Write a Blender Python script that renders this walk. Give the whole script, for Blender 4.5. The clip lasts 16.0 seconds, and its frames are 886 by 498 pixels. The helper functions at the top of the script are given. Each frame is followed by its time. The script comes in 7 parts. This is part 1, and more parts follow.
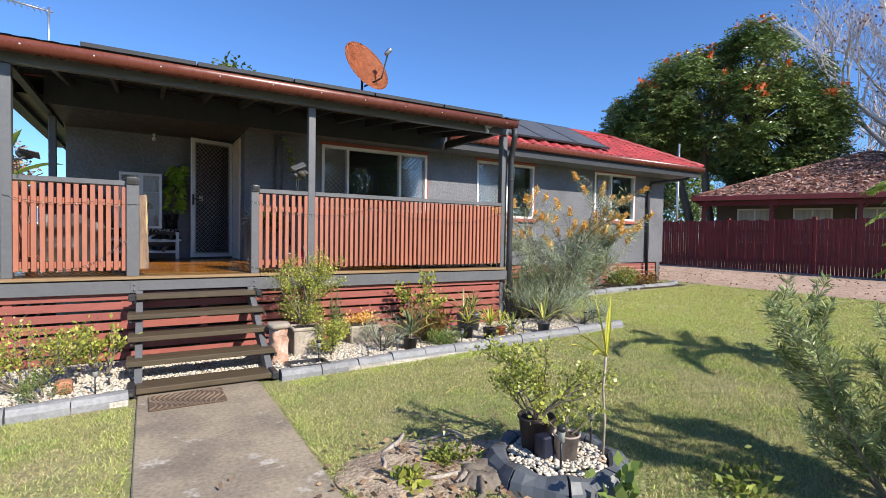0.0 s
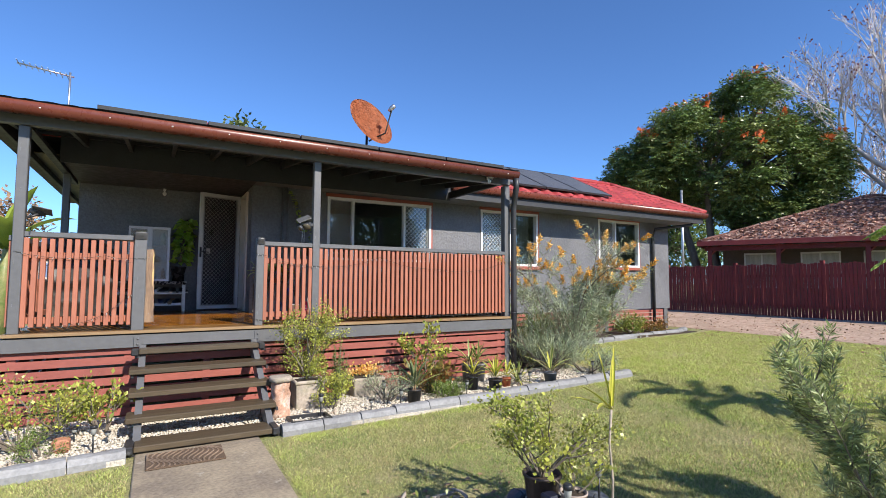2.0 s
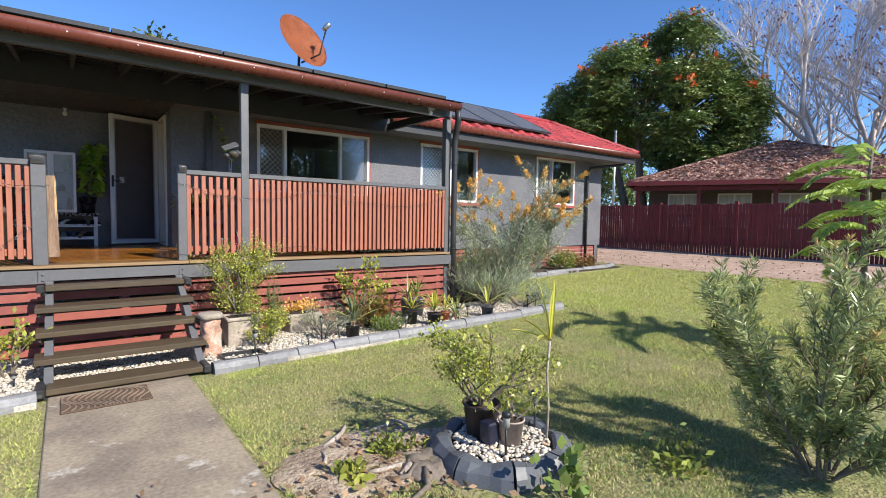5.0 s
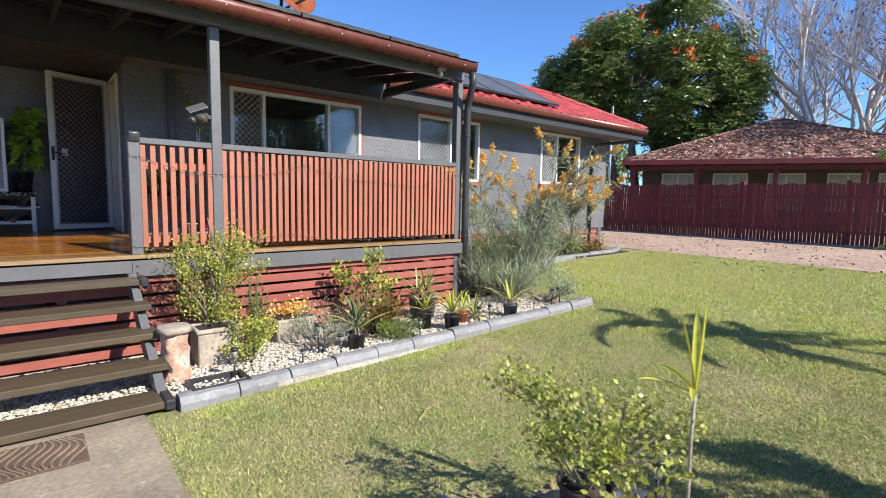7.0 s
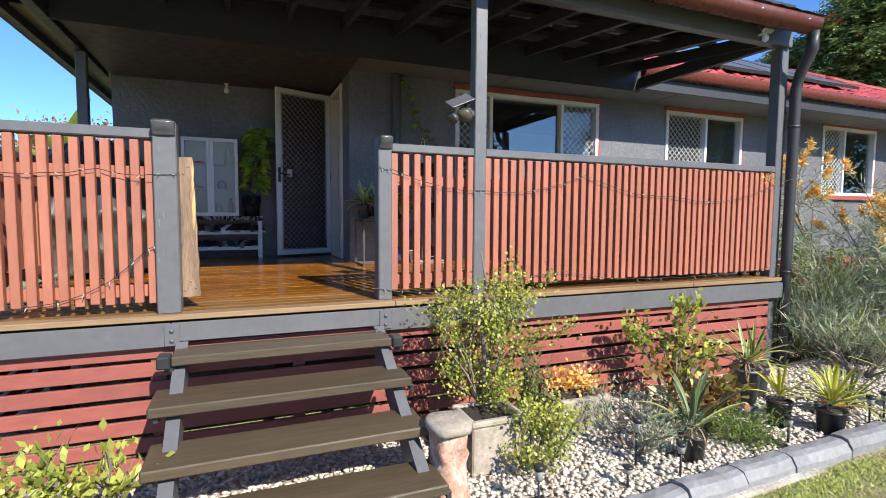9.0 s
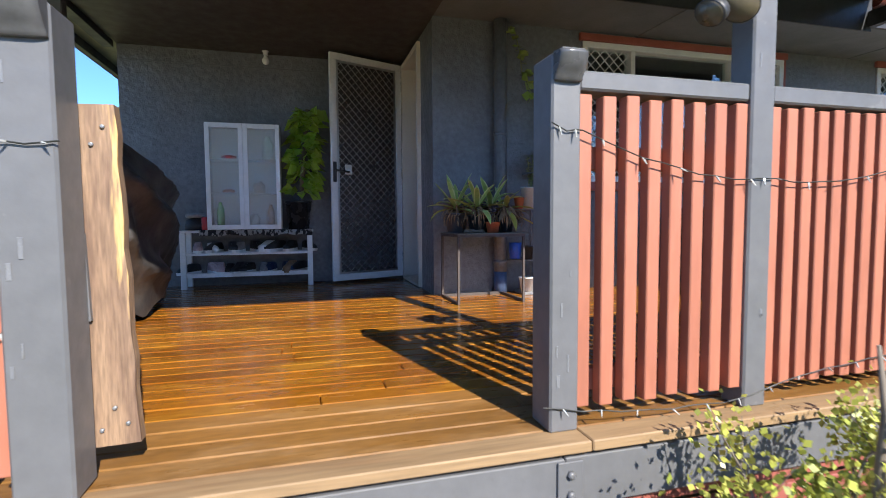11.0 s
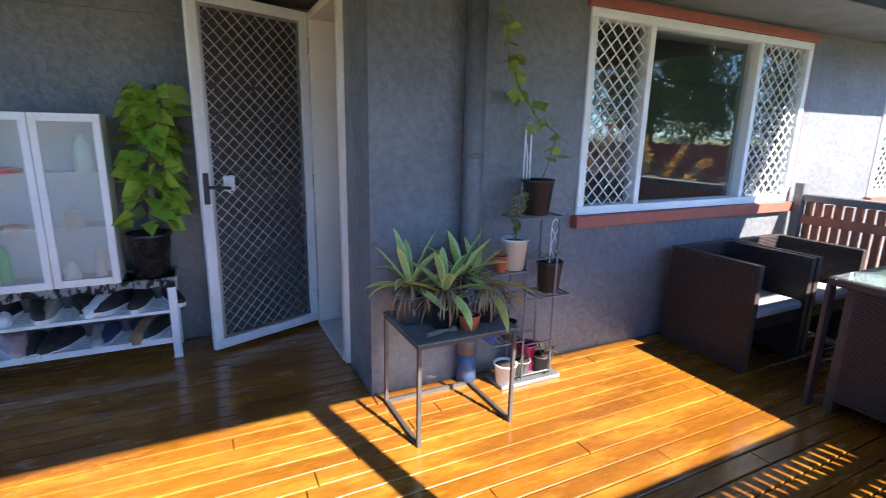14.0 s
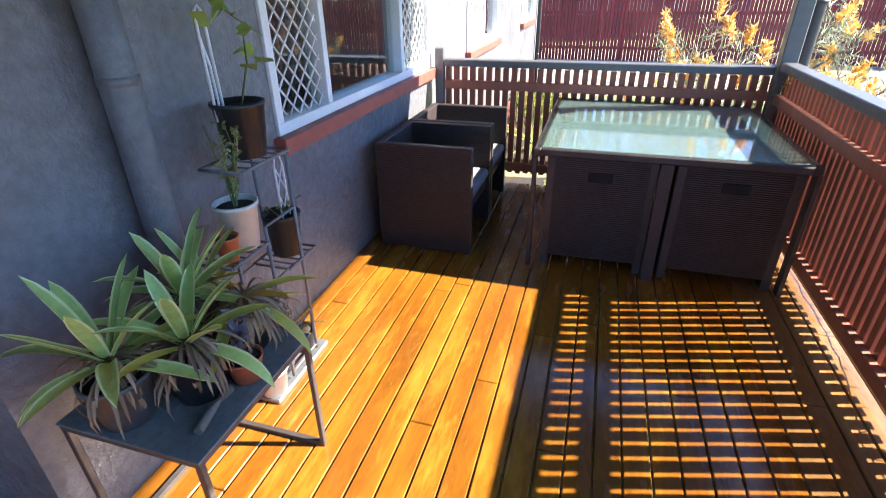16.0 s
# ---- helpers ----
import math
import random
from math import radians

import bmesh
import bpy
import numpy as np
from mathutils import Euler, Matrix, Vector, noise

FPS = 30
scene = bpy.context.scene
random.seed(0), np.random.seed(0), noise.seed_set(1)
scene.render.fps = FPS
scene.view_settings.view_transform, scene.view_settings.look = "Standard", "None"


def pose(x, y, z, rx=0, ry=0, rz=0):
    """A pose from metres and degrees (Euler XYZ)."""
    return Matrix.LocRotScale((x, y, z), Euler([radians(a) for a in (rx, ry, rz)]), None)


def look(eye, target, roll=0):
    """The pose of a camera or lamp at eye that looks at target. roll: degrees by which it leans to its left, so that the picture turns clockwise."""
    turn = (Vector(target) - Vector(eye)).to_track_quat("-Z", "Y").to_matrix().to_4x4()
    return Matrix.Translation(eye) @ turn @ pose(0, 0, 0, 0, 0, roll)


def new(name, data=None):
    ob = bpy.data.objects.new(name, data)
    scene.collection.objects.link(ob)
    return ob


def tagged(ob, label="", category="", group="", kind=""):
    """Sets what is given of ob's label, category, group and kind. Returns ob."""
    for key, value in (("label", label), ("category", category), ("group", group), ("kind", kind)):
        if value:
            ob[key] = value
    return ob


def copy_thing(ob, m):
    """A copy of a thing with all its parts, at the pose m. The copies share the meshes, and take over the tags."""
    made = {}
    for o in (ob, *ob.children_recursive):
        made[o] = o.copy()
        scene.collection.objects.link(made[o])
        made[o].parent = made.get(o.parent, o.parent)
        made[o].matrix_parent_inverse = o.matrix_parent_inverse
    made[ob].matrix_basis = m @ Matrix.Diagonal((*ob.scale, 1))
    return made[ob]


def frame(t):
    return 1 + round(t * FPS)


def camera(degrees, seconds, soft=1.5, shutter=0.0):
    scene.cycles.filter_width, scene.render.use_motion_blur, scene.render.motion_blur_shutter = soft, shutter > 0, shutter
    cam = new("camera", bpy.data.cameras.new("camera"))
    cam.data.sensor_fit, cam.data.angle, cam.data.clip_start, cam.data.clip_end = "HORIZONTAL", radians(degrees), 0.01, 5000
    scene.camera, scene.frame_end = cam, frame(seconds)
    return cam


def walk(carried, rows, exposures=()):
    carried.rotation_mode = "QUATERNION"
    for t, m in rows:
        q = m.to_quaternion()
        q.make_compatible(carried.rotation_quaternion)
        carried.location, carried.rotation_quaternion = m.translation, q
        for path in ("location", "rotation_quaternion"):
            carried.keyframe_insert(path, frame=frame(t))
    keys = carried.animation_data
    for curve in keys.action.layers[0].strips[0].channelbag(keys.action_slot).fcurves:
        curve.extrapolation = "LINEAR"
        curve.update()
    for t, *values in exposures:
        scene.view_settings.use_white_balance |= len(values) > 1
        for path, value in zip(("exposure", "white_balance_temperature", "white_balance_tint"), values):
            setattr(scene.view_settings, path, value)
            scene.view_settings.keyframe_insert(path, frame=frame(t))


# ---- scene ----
cam = camera(83.4, 16.0, soft=0.85, shutter=0.2)
PATH = [
    (0, (-0.064, 0.111, 1.447), (0.958, 1.83, 1.388), 1.0),
    (0.5, (-0.045, 0.088, 1.451), (0.968, 1.813, 1.423), 0.8),
    (1, (-0.038, 0.083, 1.462), (0.969, 1.811, 1.485), 0.6),
    (1.5, (-0.056, 0.095, 1.45), (0.951, 1.82, 1.547), 0.3),
    (2, (-0.04, 0.071, 1.474), (0.955, 1.801, 1.606), 0.3),
    (2.5, (-0.043, 0.092, 1.464), (0.953, 1.822, 1.585), 0.3),
    (3, (-0.032, 0.098, 1.454), (0.965, 1.83, 1.521), 0.5),
    (3.5, (-0.064, 0.127, 1.435), (0.955, 1.848, 1.44), 0.8),
    (4, (-0.051, 0.125, 1.443), (1.001, 1.825, 1.391), 1.1),
    (4.5, (-0.045, 0.134, 1.447), (1.094, 1.775, 1.36), 1.1),
    (7, (0.308, 1.34, 1.478), (1.585, 2.865, 1.277), 1.1),
    (7.5, (0.243, 1.844, 1.494), (1.289, 3.538, 1.305), 0.6),
    (8.2, (0.177, 2.463, 1.495), (0.948, 4.302, 1.335), 0.7),
    (10.3, (0.284, 4.428, 1.532), (0.998, 6.293, 1.424), 0.0),
    (10.5, (0.309, 4.603, 1.534), (0.979, 6.484, 1.429), -0.4),
    (11, (0.342, 5.055, 1.55), (0.873, 6.979, 1.425), -0.4),
    (11.5, (0.364, 5.429, 1.663), (0.969, 7.329, 1.508), 0.5),
    (12, (0.488, 5.667, 1.795), (0.956, 7.595, 1.538), -0.3),
    (12.5, (0.469, 5.868, 1.906), (1.131, 7.732, 1.611), 1.6),
    (13, (0.564, 6.083, 2.046), (1.172, 7.954, 1.682), 1.1),
    (13.5, (0.535, 6.286, 2.17), (1.099, 8.169, 1.8), 1.8),
    (14, (0.554, 6.507, 2.315), (1.425, 8.248, 1.856), 1.2),
    (14.5, (0.682, 6.749, 2.413), (1.842, 8.319, 1.978), 0.8),
    (15, (0.655, 7.02, 2.432), (2.265, 8.124, 1.994), 1.5),
    (15.5, (0.683, 7.261, 2.386), (2.462, 7.945, 1.781), 0.5),
    (16, (0.745, 7.498, 2.413), (2.436, 8.014, 1.478), -0.8),
]
walk(cam, [(t, look(eye, target, roll)) for t, eye, target, roll in PATH],
     exposures=[(0.0, 0.7, 6800, 10), (4.5, 0.72, 6800, 10), (7.0, 0.88, 6800, 10), (8.2, 0.78, 6650, 10), (10.3, 1.2, 6600, 10), (11.0, 1.24, 6600, 10), (12.0, 1.74, 6800, 10), (13.0, 2.15, 6700, 10), (14.0, 2.4, 6500, 10), (14.6, 2.6, 6600, 10), (16.0, 2.6, 6800, 10)])

# ---- light ----
SUN = Vector((0.36, -1.31, 1.0)).normalized()
world = bpy.data.worlds.new("world")
scene.world = world
world.use_nodes = True
_n = world.node_tree.nodes
_sky = _n.new("ShaderNodeTexSky")
_sky.sky_type, _sky.sun_disc = "NISHITA", False
_sky.sun_elevation, _sky.sun_rotation = math.asin(SUN.z), math.atan2(SUN.x, SUN.y)
_sky.altitude, _sky.air_density, _sky.dust_density, _sky.ozone_density = 900, 0.85, 0.7, 4.5
_n["Background"].inputs["Strength"].default_value = 0.125
_tint = _n.new("ShaderNodeMix")
_tint.data_type, _tint.blend_type = "RGBA", "MULTIPLY"
_tint.inputs[0].default_value, _tint.inputs[7].default_value = 1.0, (0.62, 0.86, 1.12, 1)
world.node_tree.links.new(_sky.outputs["Color"], _tint.inputs[6])
world.node_tree.links.new(_tint.outputs[2], _n["Background"].inputs["Color"])
sun = new("sun", bpy.data.lights.new("sun", "SUN"))
sun.data.energy, sun.data.angle, sun.data.color = 4.6, radians(0.53), (1.0, 0.95, 0.87)
sun.matrix_world = look(SUN * 30, (0, 0, 0))


# ---- materials ----
def mat(name, col, rough=0.6, metal=0.0, var=0.18, scale=3.0, fine=60.0, bump=0.15, dist=0.004, col2=None, mix=(0.4, 0.62),
        stretch=(1, 1, 1), objr=0.0, isl=0.0, spec=0.5, coat=0.0, trans=0.0, third=None, third_mix=(0.6, 0.7), third_scale=1.0):
    """A surface with large patches (col to col2), fine grain, optional blotches of a third colour, and relief."""
    m = bpy.data.materials.new(name)
    m.use_nodes = True
    nt = m.node_tree
    N, L = nt.nodes, nt.links
    b = N["Principled BSDF"]
    geo = N.new("ShaderNodeNewGeometry")
    mp = N.new("ShaderNodeMapping")
    mp.inputs["Scale"].default_value = stretch
    L.new(geo.outputs["Position"], mp.inputs["Vector"])

    def noise_tex(s, d=4.0, r=0.55):
        t = N.new("ShaderNodeTexNoise")
        t.inputs["Scale"].default_value, t.inputs["Detail"].default_value, t.inputs["Roughness"].default_value = s, d, r
        L.new(mp.outputs["Vector"], t.inputs["Vector"])
        return t.outputs["Fac"]

    def rng(sock, a, b_, lo=0.0, hi=1.0):
        r = N.new("ShaderNodeMapRange")
        for i, v in enumerate((a, b_, lo, hi)):
            r.inputs[i + 1].default_value = v
        L.new(sock, r.inputs[0])
        return r.outputs[0]

    def mixc(fac, a, b_, kind="MIX"):
        x = N.new("ShaderNodeMix")
        x.data_type, x.blend_type = "RGBA", kind
        for sock, v in ((x.inputs[0], fac), (x.inputs[6], a), (x.inputs[7], b_)):
            if isinstance(v, (tuple, list)):
                sock.default_value = (*v, 1)
            elif isinstance(v, float):
                sock.default_value = v
            else:
                L.new(v, sock)
        return x.outputs[2]

    c2 = col2 or tuple(min(1, c * (1 - var)) for c in col)
    c = mixc(rng(noise_tex(scale), *mix), tuple(col), tuple(c2))
    if third:
        c = mixc(rng(noise_tex(third_scale, 5.0, 0.65), *third_mix), c, tuple(third))
    g = rng(noise_tex(fine, 3.0), 0.3, 0.7, 1 - var, 1 + var * 0.7)
    for on, node, sock in ((objr, "ShaderNodeObjectInfo", "Random"), (isl, "ShaderNodeNewGeometry", "Random Per Island")):
        if on:
            k = N.new("ShaderNodeMath")
            k.operation = "MULTIPLY"
            L.new(g, k.inputs[0])
            L.new(rng(N.new(node).outputs[sock], 0, 1, 1 - on, 1 + on), k.inputs[1])
            g = k.outputs[0]
    h = N.new("ShaderNodeCombineColor")
    for i in range(3):
        L.new(g, h.inputs[i])
    c = mixc(1.0, c, h.outputs[0], "MULTIPLY")
    L.new(c, b.inputs["Base Color"])
    L.new(rng(noise_tex(scale * 4), 0.3, 0.7, max(0.02, rough - 0.09), min(1, rough + 0.09)), b.inputs["Roughness"])
    b.inputs["Metallic"].default_value, b.inputs["Specular IOR Level"].default_value = metal, spec
    b.inputs["Coat Weight"].default_value, b.inputs["Coat Roughness"].default_value = coat, 0.2
    if bump:
        bp = N.new("ShaderNodeBump")
        bp.inputs["Strength"].default_value, bp.inputs["Distance"].default_value = bump, dist
        L.new(noise_tex(fine * 0.8, 4.0, 0.6), bp.inputs["Height"])
        L.new(bp.outputs[0], b.inputs["Normal"])
    if trans:
        tr, ms = N.new("ShaderNodeBsdfTranslucent"), N.new("ShaderNodeMixShader")
        L.new(c, tr.inputs["Color"])
        ms.inputs[0].default_value = trans
        L.new(b.outputs[0], ms.inputs[1])
        L.new(tr.outputs[0], ms.inputs[2])
        L.new(ms.outputs[0], N["Material Output"].inputs["Surface"])
    return m


def leafmat(name, col, col2, rough=0.45, isl=0.35, trans=0.3, scale=5.0):
    return mat(name, col, rough, col2=col2, var=0.12, scale=scale, mix=(0.35, 0.65), fine=25, bump=0, isl=isl, trans=trans)


def strapmat(name, mid, edge, width=0.16, tip=None):
    """Long leaves with pale margins: the leaf's own u runs across it, v along it."""
    m = mat(name, mid, 0.42, var=0.15, scale=9, fine=40, bump=0, isl=0.18, trans=0.2)
    nt = m.node_tree
    N, L = nt.nodes, nt.links
    uv = N.new("ShaderNodeUVMap")
    sp = N.new("ShaderNodeSeparateXYZ")
    L.new(uv.outputs[0], sp.inputs[0])
    d = N.new("ShaderNodeMath")
    d.operation = "PINGPONG"
    d.inputs[1].default_value = 0.5
    L.new(sp.outputs[0], d.inputs[0])
    r = N.new("ShaderNodeMapRange")
    for i, v in enumerate((width * 0.75, width, 1.0, 0.0)):
        r.inputs[i + 1].default_value = v
    L.new(d.outputs[0], r.inputs[0])
    x = N.new("ShaderNodeMix")
    x.data_type = "RGBA"
    x.inputs[7].default_value = (*edge, 1)
    L.new(r.outputs[0], x.inputs[0])
    b = N["Principled BSDF"]
    src = b.inputs["Base Color"].links[0].from_socket
    L.new(src, x.inputs[6])
    L.new(x.outputs[2], b.inputs["Base Color"])
    return m


def glassmat(name, tint=(0.9, 0.95, 0.93), ior=1.75, rough=0.0):
    m = bpy.data.materials.new(name)
    m.use_nodes = True
    N, L = m.node_tree.nodes, m.node_tree.links
    N.remove(N["Principled BSDF"])
    fr, pw, rg, gl, tr, mx = (N.new("ShaderNode" + k) for k in ("LayerWeight", "Math", "MapRange", "BsdfGlossy", "BsdfTransparent", "MixShader"))
    pw.operation, pw.inputs[1].default_value = "POWER", 4.0
    rg.inputs[3].default_value, rg.inputs[4].default_value = ((ior - 1) / (ior + 1)) ** 2, 0.95
    gl.inputs["Roughness"].default_value = rough
    tr.inputs["Color"].default_value = (*tint, 1)
    L.new(fr.outputs["Facing"], pw.inputs[0])
    L.new(pw.outputs[0], rg.inputs[0])
    L.new(rg.outputs[0], mx.inputs[0])
    L.new(tr.outputs[0], mx.inputs[1])
    L.new(gl.outputs[0], mx.inputs[2])
    L.new(mx.outputs[0], N["Material Output"].inputs["Surface"])
    return m


M = dict(
    stucco=mat("charcoal_render", (0.158, 0.16, 0.174), 0.4, var=0.2, scale=1.5, fine=26, bump=0.8, dist=0.014, third=(0.175, 0.177, 0.19), third_scale=2.2, third_mix=(0.55, 0.75)),
    grey=mat("grey_gloss_paint", (0.118, 0.12, 0.127), 0.42, var=0.08, scale=4, fine=22, bump=0.35, dist=0.003, third=(0.17, 0.17, 0.175), third_scale=9, third_mix=(0.66, 0.74)),
    black=mat("dark_paint", (0.035, 0.037, 0.042), 0.5, var=0.15),
    slat=mat("terracotta_paint", (0.36, 0.129, 0.079), 0.55, var=0.1, scale=5, fine=30, bump=0.25, dist=0.002, objr=0.07, stretch=(1, 1, 0.25)),
    skirt=mat("faded_red_paint", (0.29, 0.083, 0.064), 0.6, var=0.12, scale=4, fine=40, bump=0.3, objr=0.08, stretch=(0.3, 1, 1), third=(0.2, 0.06, 0.045), third_scale=3, third_mix=(0.6, 0.8)),
    sill=mat("red_trim_paint", (0.33, 0.085, 0.06), 0.5, var=0.1),
    white=mat("white_powdercoat", (0.74, 0.75, 0.76), 0.38, var=0.06, scale=6, bump=0.05),
    cream=mat("cream_gloss_paint", (0.72, 0.66, 0.58), 0.4, var=0.06, bump=0.08),
    deck=mat("oiled_hardwood", (0.27, 0.10, 0.0105), 0.22, var=0.17, scale=2.2, fine=30, bump=0.18, dist=0.0015, stretch=(0.5, 2, 2), col2=(0.19, 0.064, 0.007), objr=0.12, coat=0.45, third=(0.34, 0.15, 0.018), third_scale=5, third_mix=(0.5, 0.66)),
    deck_edge=mat("weathered_deck_edge", (0.27, 0.175, 0.09), 0.65, var=0.2, stretch=(0.2, 3, 3), fine=30, third=(0.2, 0.11, 0.05), third_mix=(0.5, 0.65), third_scale=3),
    # worn front boards; the duller, greyer tone also paints in sky sheen
    deck_worn_sheen=mat("worn_sheen_hardwood", (0.25, 0.118, 0.03), 0.34, var=0.2, scale=2.2, fine=30, bump=0.2, dist=0.0015, stretch=(0.5, 2, 2), col2=(0.18, 0.085, 0.022), objr=0.12, coat=0.25, third=(0.3, 0.17, 0.07), third_scale=3, third_mix=(0.5, 0.7)),
    tread=mat("weathered_tread_timber", (0.085, 0.063, 0.038), 0.45, var=0.22, scale=2, fine=45, bump=0.4, dist=0.003, stretch=(0.15, 2, 2), objr=0.1, third=(0.15, 0.115, 0.08), third_scale=2, third_mix=(0.6, 0.75)),
    steel=mat("galvanised_steel", (0.32, 0.33, 0.35), 0.45, 0.7, var=0.15, scale=12),
    gutter=mat("red_brown_gutter", (0.15, 0.042, 0.028), 0.3, var=0.08, scale=3, bump=0.05),
    roof=mat("red_roof_tile", (0.34, 0.038, 0.04), 0.55, var=0.2, scale=4, fine=30, bump=0.3, isl=0.18),
    oldroof=mat("old_roof_tile", (0.2, 0.085, 0.065), 0.75, var=0.25, scale=2.5, fine=14, bump=0.5, dist=0.02, isl=0.25, third=(0.42, 0.3, 0.25), third_scale=5, third_mix=(0.52, 0.62)),
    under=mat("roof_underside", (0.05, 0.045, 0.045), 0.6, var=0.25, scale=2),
    soffit=mat("grey_soffit_board", (0.17, 0.175, 0.185), 0.55, var=0.08, scale=1.5, bump=0.08),
    olive=mat("unpainted_soffit", (0.22, 0.2, 0.12), 0.6, var=0.12),
    solar=mat("solar_cells", (0.08, 0.083, 0.09), 0.5, var=0.2, scale=10, coat=0.15, bump=0, third=(0.1, 0.1, 0.1), third_scale=1.5, third_mix=(0.45, 0.75)),
    alu=mat("aluminium", (0.55, 0.56, 0.58), 0.35, 0.9, var=0.06, bump=0),
    rust=mat("rusty_dish", (0.46, 0.14, 0.055), 0.7, var=0.2, scale=7, third=(0.33, 0.25, 0.22), third_scale=5, third_mix=(0.6, 0.75)),
    fence=mat("maroon_fence_paint", (0.17, 0.022, 0.024), 0.65, var=0.2, scale=1.5, fine=20, objr=0.13, third=(0.1, 0.02, 0.02), third_scale=2, third_mix=(0.6, 0.75)),
    lawn=mat("lawn_thatch", (0.235, 0.25, 0.09), 0.9, var=0.42, scale=2.6, fine=46, bump=1.0, dist=0.03, col2=(0.32, 0.285, 0.14), mix=(0.42, 0.6), third=(0.41, 0.34, 0.21), third_scale=0.9, third_mix=(0.6, 0.72)),
    concrete=mat("old_concrete", (0.33, 0.272, 0.195), 0.85, var=0.26, scale=2.3, fine=38, bump=0.5, dist=0.005, col2=(0.19, 0.155, 0.12), mix=(0.36, 0.66), third=(0.46, 0.42, 0.36), third_scale=4.5, third_mix=(0.6, 0.68)),
    gravel=mat("bare_leafy_ground", (0.46, 0.33, 0.255), 0.9, var=0.3, scale=1.2, fine=22, bump=0.8, dist=0.03, col2=(0.37, 0.265, 0.2), third=(0.24, 0.11, 0.075), third_scale=7, third_mix=(0.56, 0.64)),
    kerb=mat("grey_moulded_edging", (0.235, 0.238, 0.245), 0.65, var=0.18, scale=6, fine=40, bump=0.25, objr=0.1),
    pebble=mat("white_pebble", (0.56, 0.51, 0.43), 0.6, var=0.08, scale=6, bump=0.1, isl=0.22, third=(0.4, 0.29, 0.2), third_scale=14, third_mix=(0.55, 0.66)),
    rattan=mat("dark_rattan", (0.05, 0.036, 0.034), 0.48, var=0.25, scale=20, fine=160, bump=0.6, dist=0.003),
    cushion=mat("grey_seat_cushion", (0.33, 0.33, 0.35), 0.9, var=0.08, fine=120, bump=0.2),
    plastic=mat("black_plastic_pot", (0.024, 0.025, 0.028), 0.38, var=0.15, bump=0.05),
    soil=mat("potting_soil", (0.05, 0.035, 0.024), 0.95, var=0.35, fine=90, bump=0.8, dist=0.01),
    terracotta=mat("terracotta_pot", (0.5, 0.13, 0.055), 0.6, var=0.12, bump=0.1),
    bark=mat("grey_bark", (0.2, 0.165, 0.13), 0.85, var=0.25, scale=8, fine=40, bump=0.6, stretch=(1, 1, 0.3)),
    wire=mat("dark_cable", (0.02, 0.022, 0.02), 0.5, var=0.1, bump=0),
    room=mat("interior_paint", (0.16, 0.155, 0.15), 0.7, var=0.06),
    glass=glassmat("window_glass", ior=2.0),
)


# ---- building helpers ----
def mesh_of(name, bm, material):
    me = bpy.data.meshes.new(name)
    bm.normal_update()
    bm.to_mesh(me)
    bm.free()
    for k in material if isinstance(material, (list, tuple)) else (material,):
        me.materials.append(k)
    return me


def part(name, bm, material, parent=None, label="", m=None):
    ob = new(name, bm if isinstance(bm, bpy.types.Mesh) else mesh_of(name, bm, material))
    if parent is not None:
        ob.parent = parent
    if m is not None:
        ob.matrix_basis = m
    return tagged(ob, label)


def thing(name, loc, label, category, group="", rz=0.0):
    e = new(name)
    e.empty_display_size = 0.1
    e.matrix_basis = pose(*loc, 0, 0, rz)
    return tagged(e, label, category, group)


def solid(name, bm, material, label, category="", kind="structure"):
    return tagged(part(name, bm, material), label, category or name.split("_")[0], "", kind)


def B(*boxes, bevel=0.0, bm=None):
    """Boxes (x0, y0, z0, x1, y1, z1) in one bmesh, edges bevelled."""
    bm = bm or bmesh.new()
    for x0, y0, z0, x1, y1, z1 in boxes:
        c = ((x0 + x1) / 2, (y0 + y1) / 2, (z0 + z1) / 2)
        r = bmesh.ops.create_cube(bm, size=1, matrix=Matrix.Translation(c) @ Matrix.Diagonal((abs(x1 - x0), abs(y1 - y0), abs(z1 - z0), 1)))
        if bevel:
            es = list({e for v in r["verts"] for e in v.link_edges})
            bmesh.ops.bevel(bm, geom=es, offset=bevel, segments=1, affect="EDGES", profile=0.5)
    return bm


def tube(points, radii, sides=8, bm=None, cap=True):
    """A tube through points."""
    bm = bm or bmesh.new()
    pts = [Vector(p) for p in points]
    if not isinstance(radii, (list, tuple)):
        radii = [radii] * len(pts)
    rings = []
    for i, p in enumerate(pts):
        d = (pts[min(i + 1, len(pts) - 1)] - pts[max(i - 1, 0)]).normalized()
        a = d.orthogonal().normalized() if abs(d.z) > 0.95 else d.cross(Vector((0, 0, 1))).normalized()
        if abs(d.z) > 0.95:
            a = (Vector((1, 0, 0)) - d * d.x).normalized()
        b = d.cross(a)
        rings.append([bm.verts.new(p + (a * math.cos(t) + b * math.sin(t)) * radii[i]) for t in (2 * math.pi * k / sides for k in range(sides))])
    for r0, r1 in zip(rings, rings[1:]):
        for k in range(sides):
            f = bm.faces.new((r0[k], r0[(k + 1) % sides], r1[(k + 1) % sides], r1[k]))
            f.smooth = sides > 5
    if cap:
        bm.faces.new(rings[0][::-1])
        bm.faces.new(rings[-1])
    return bm


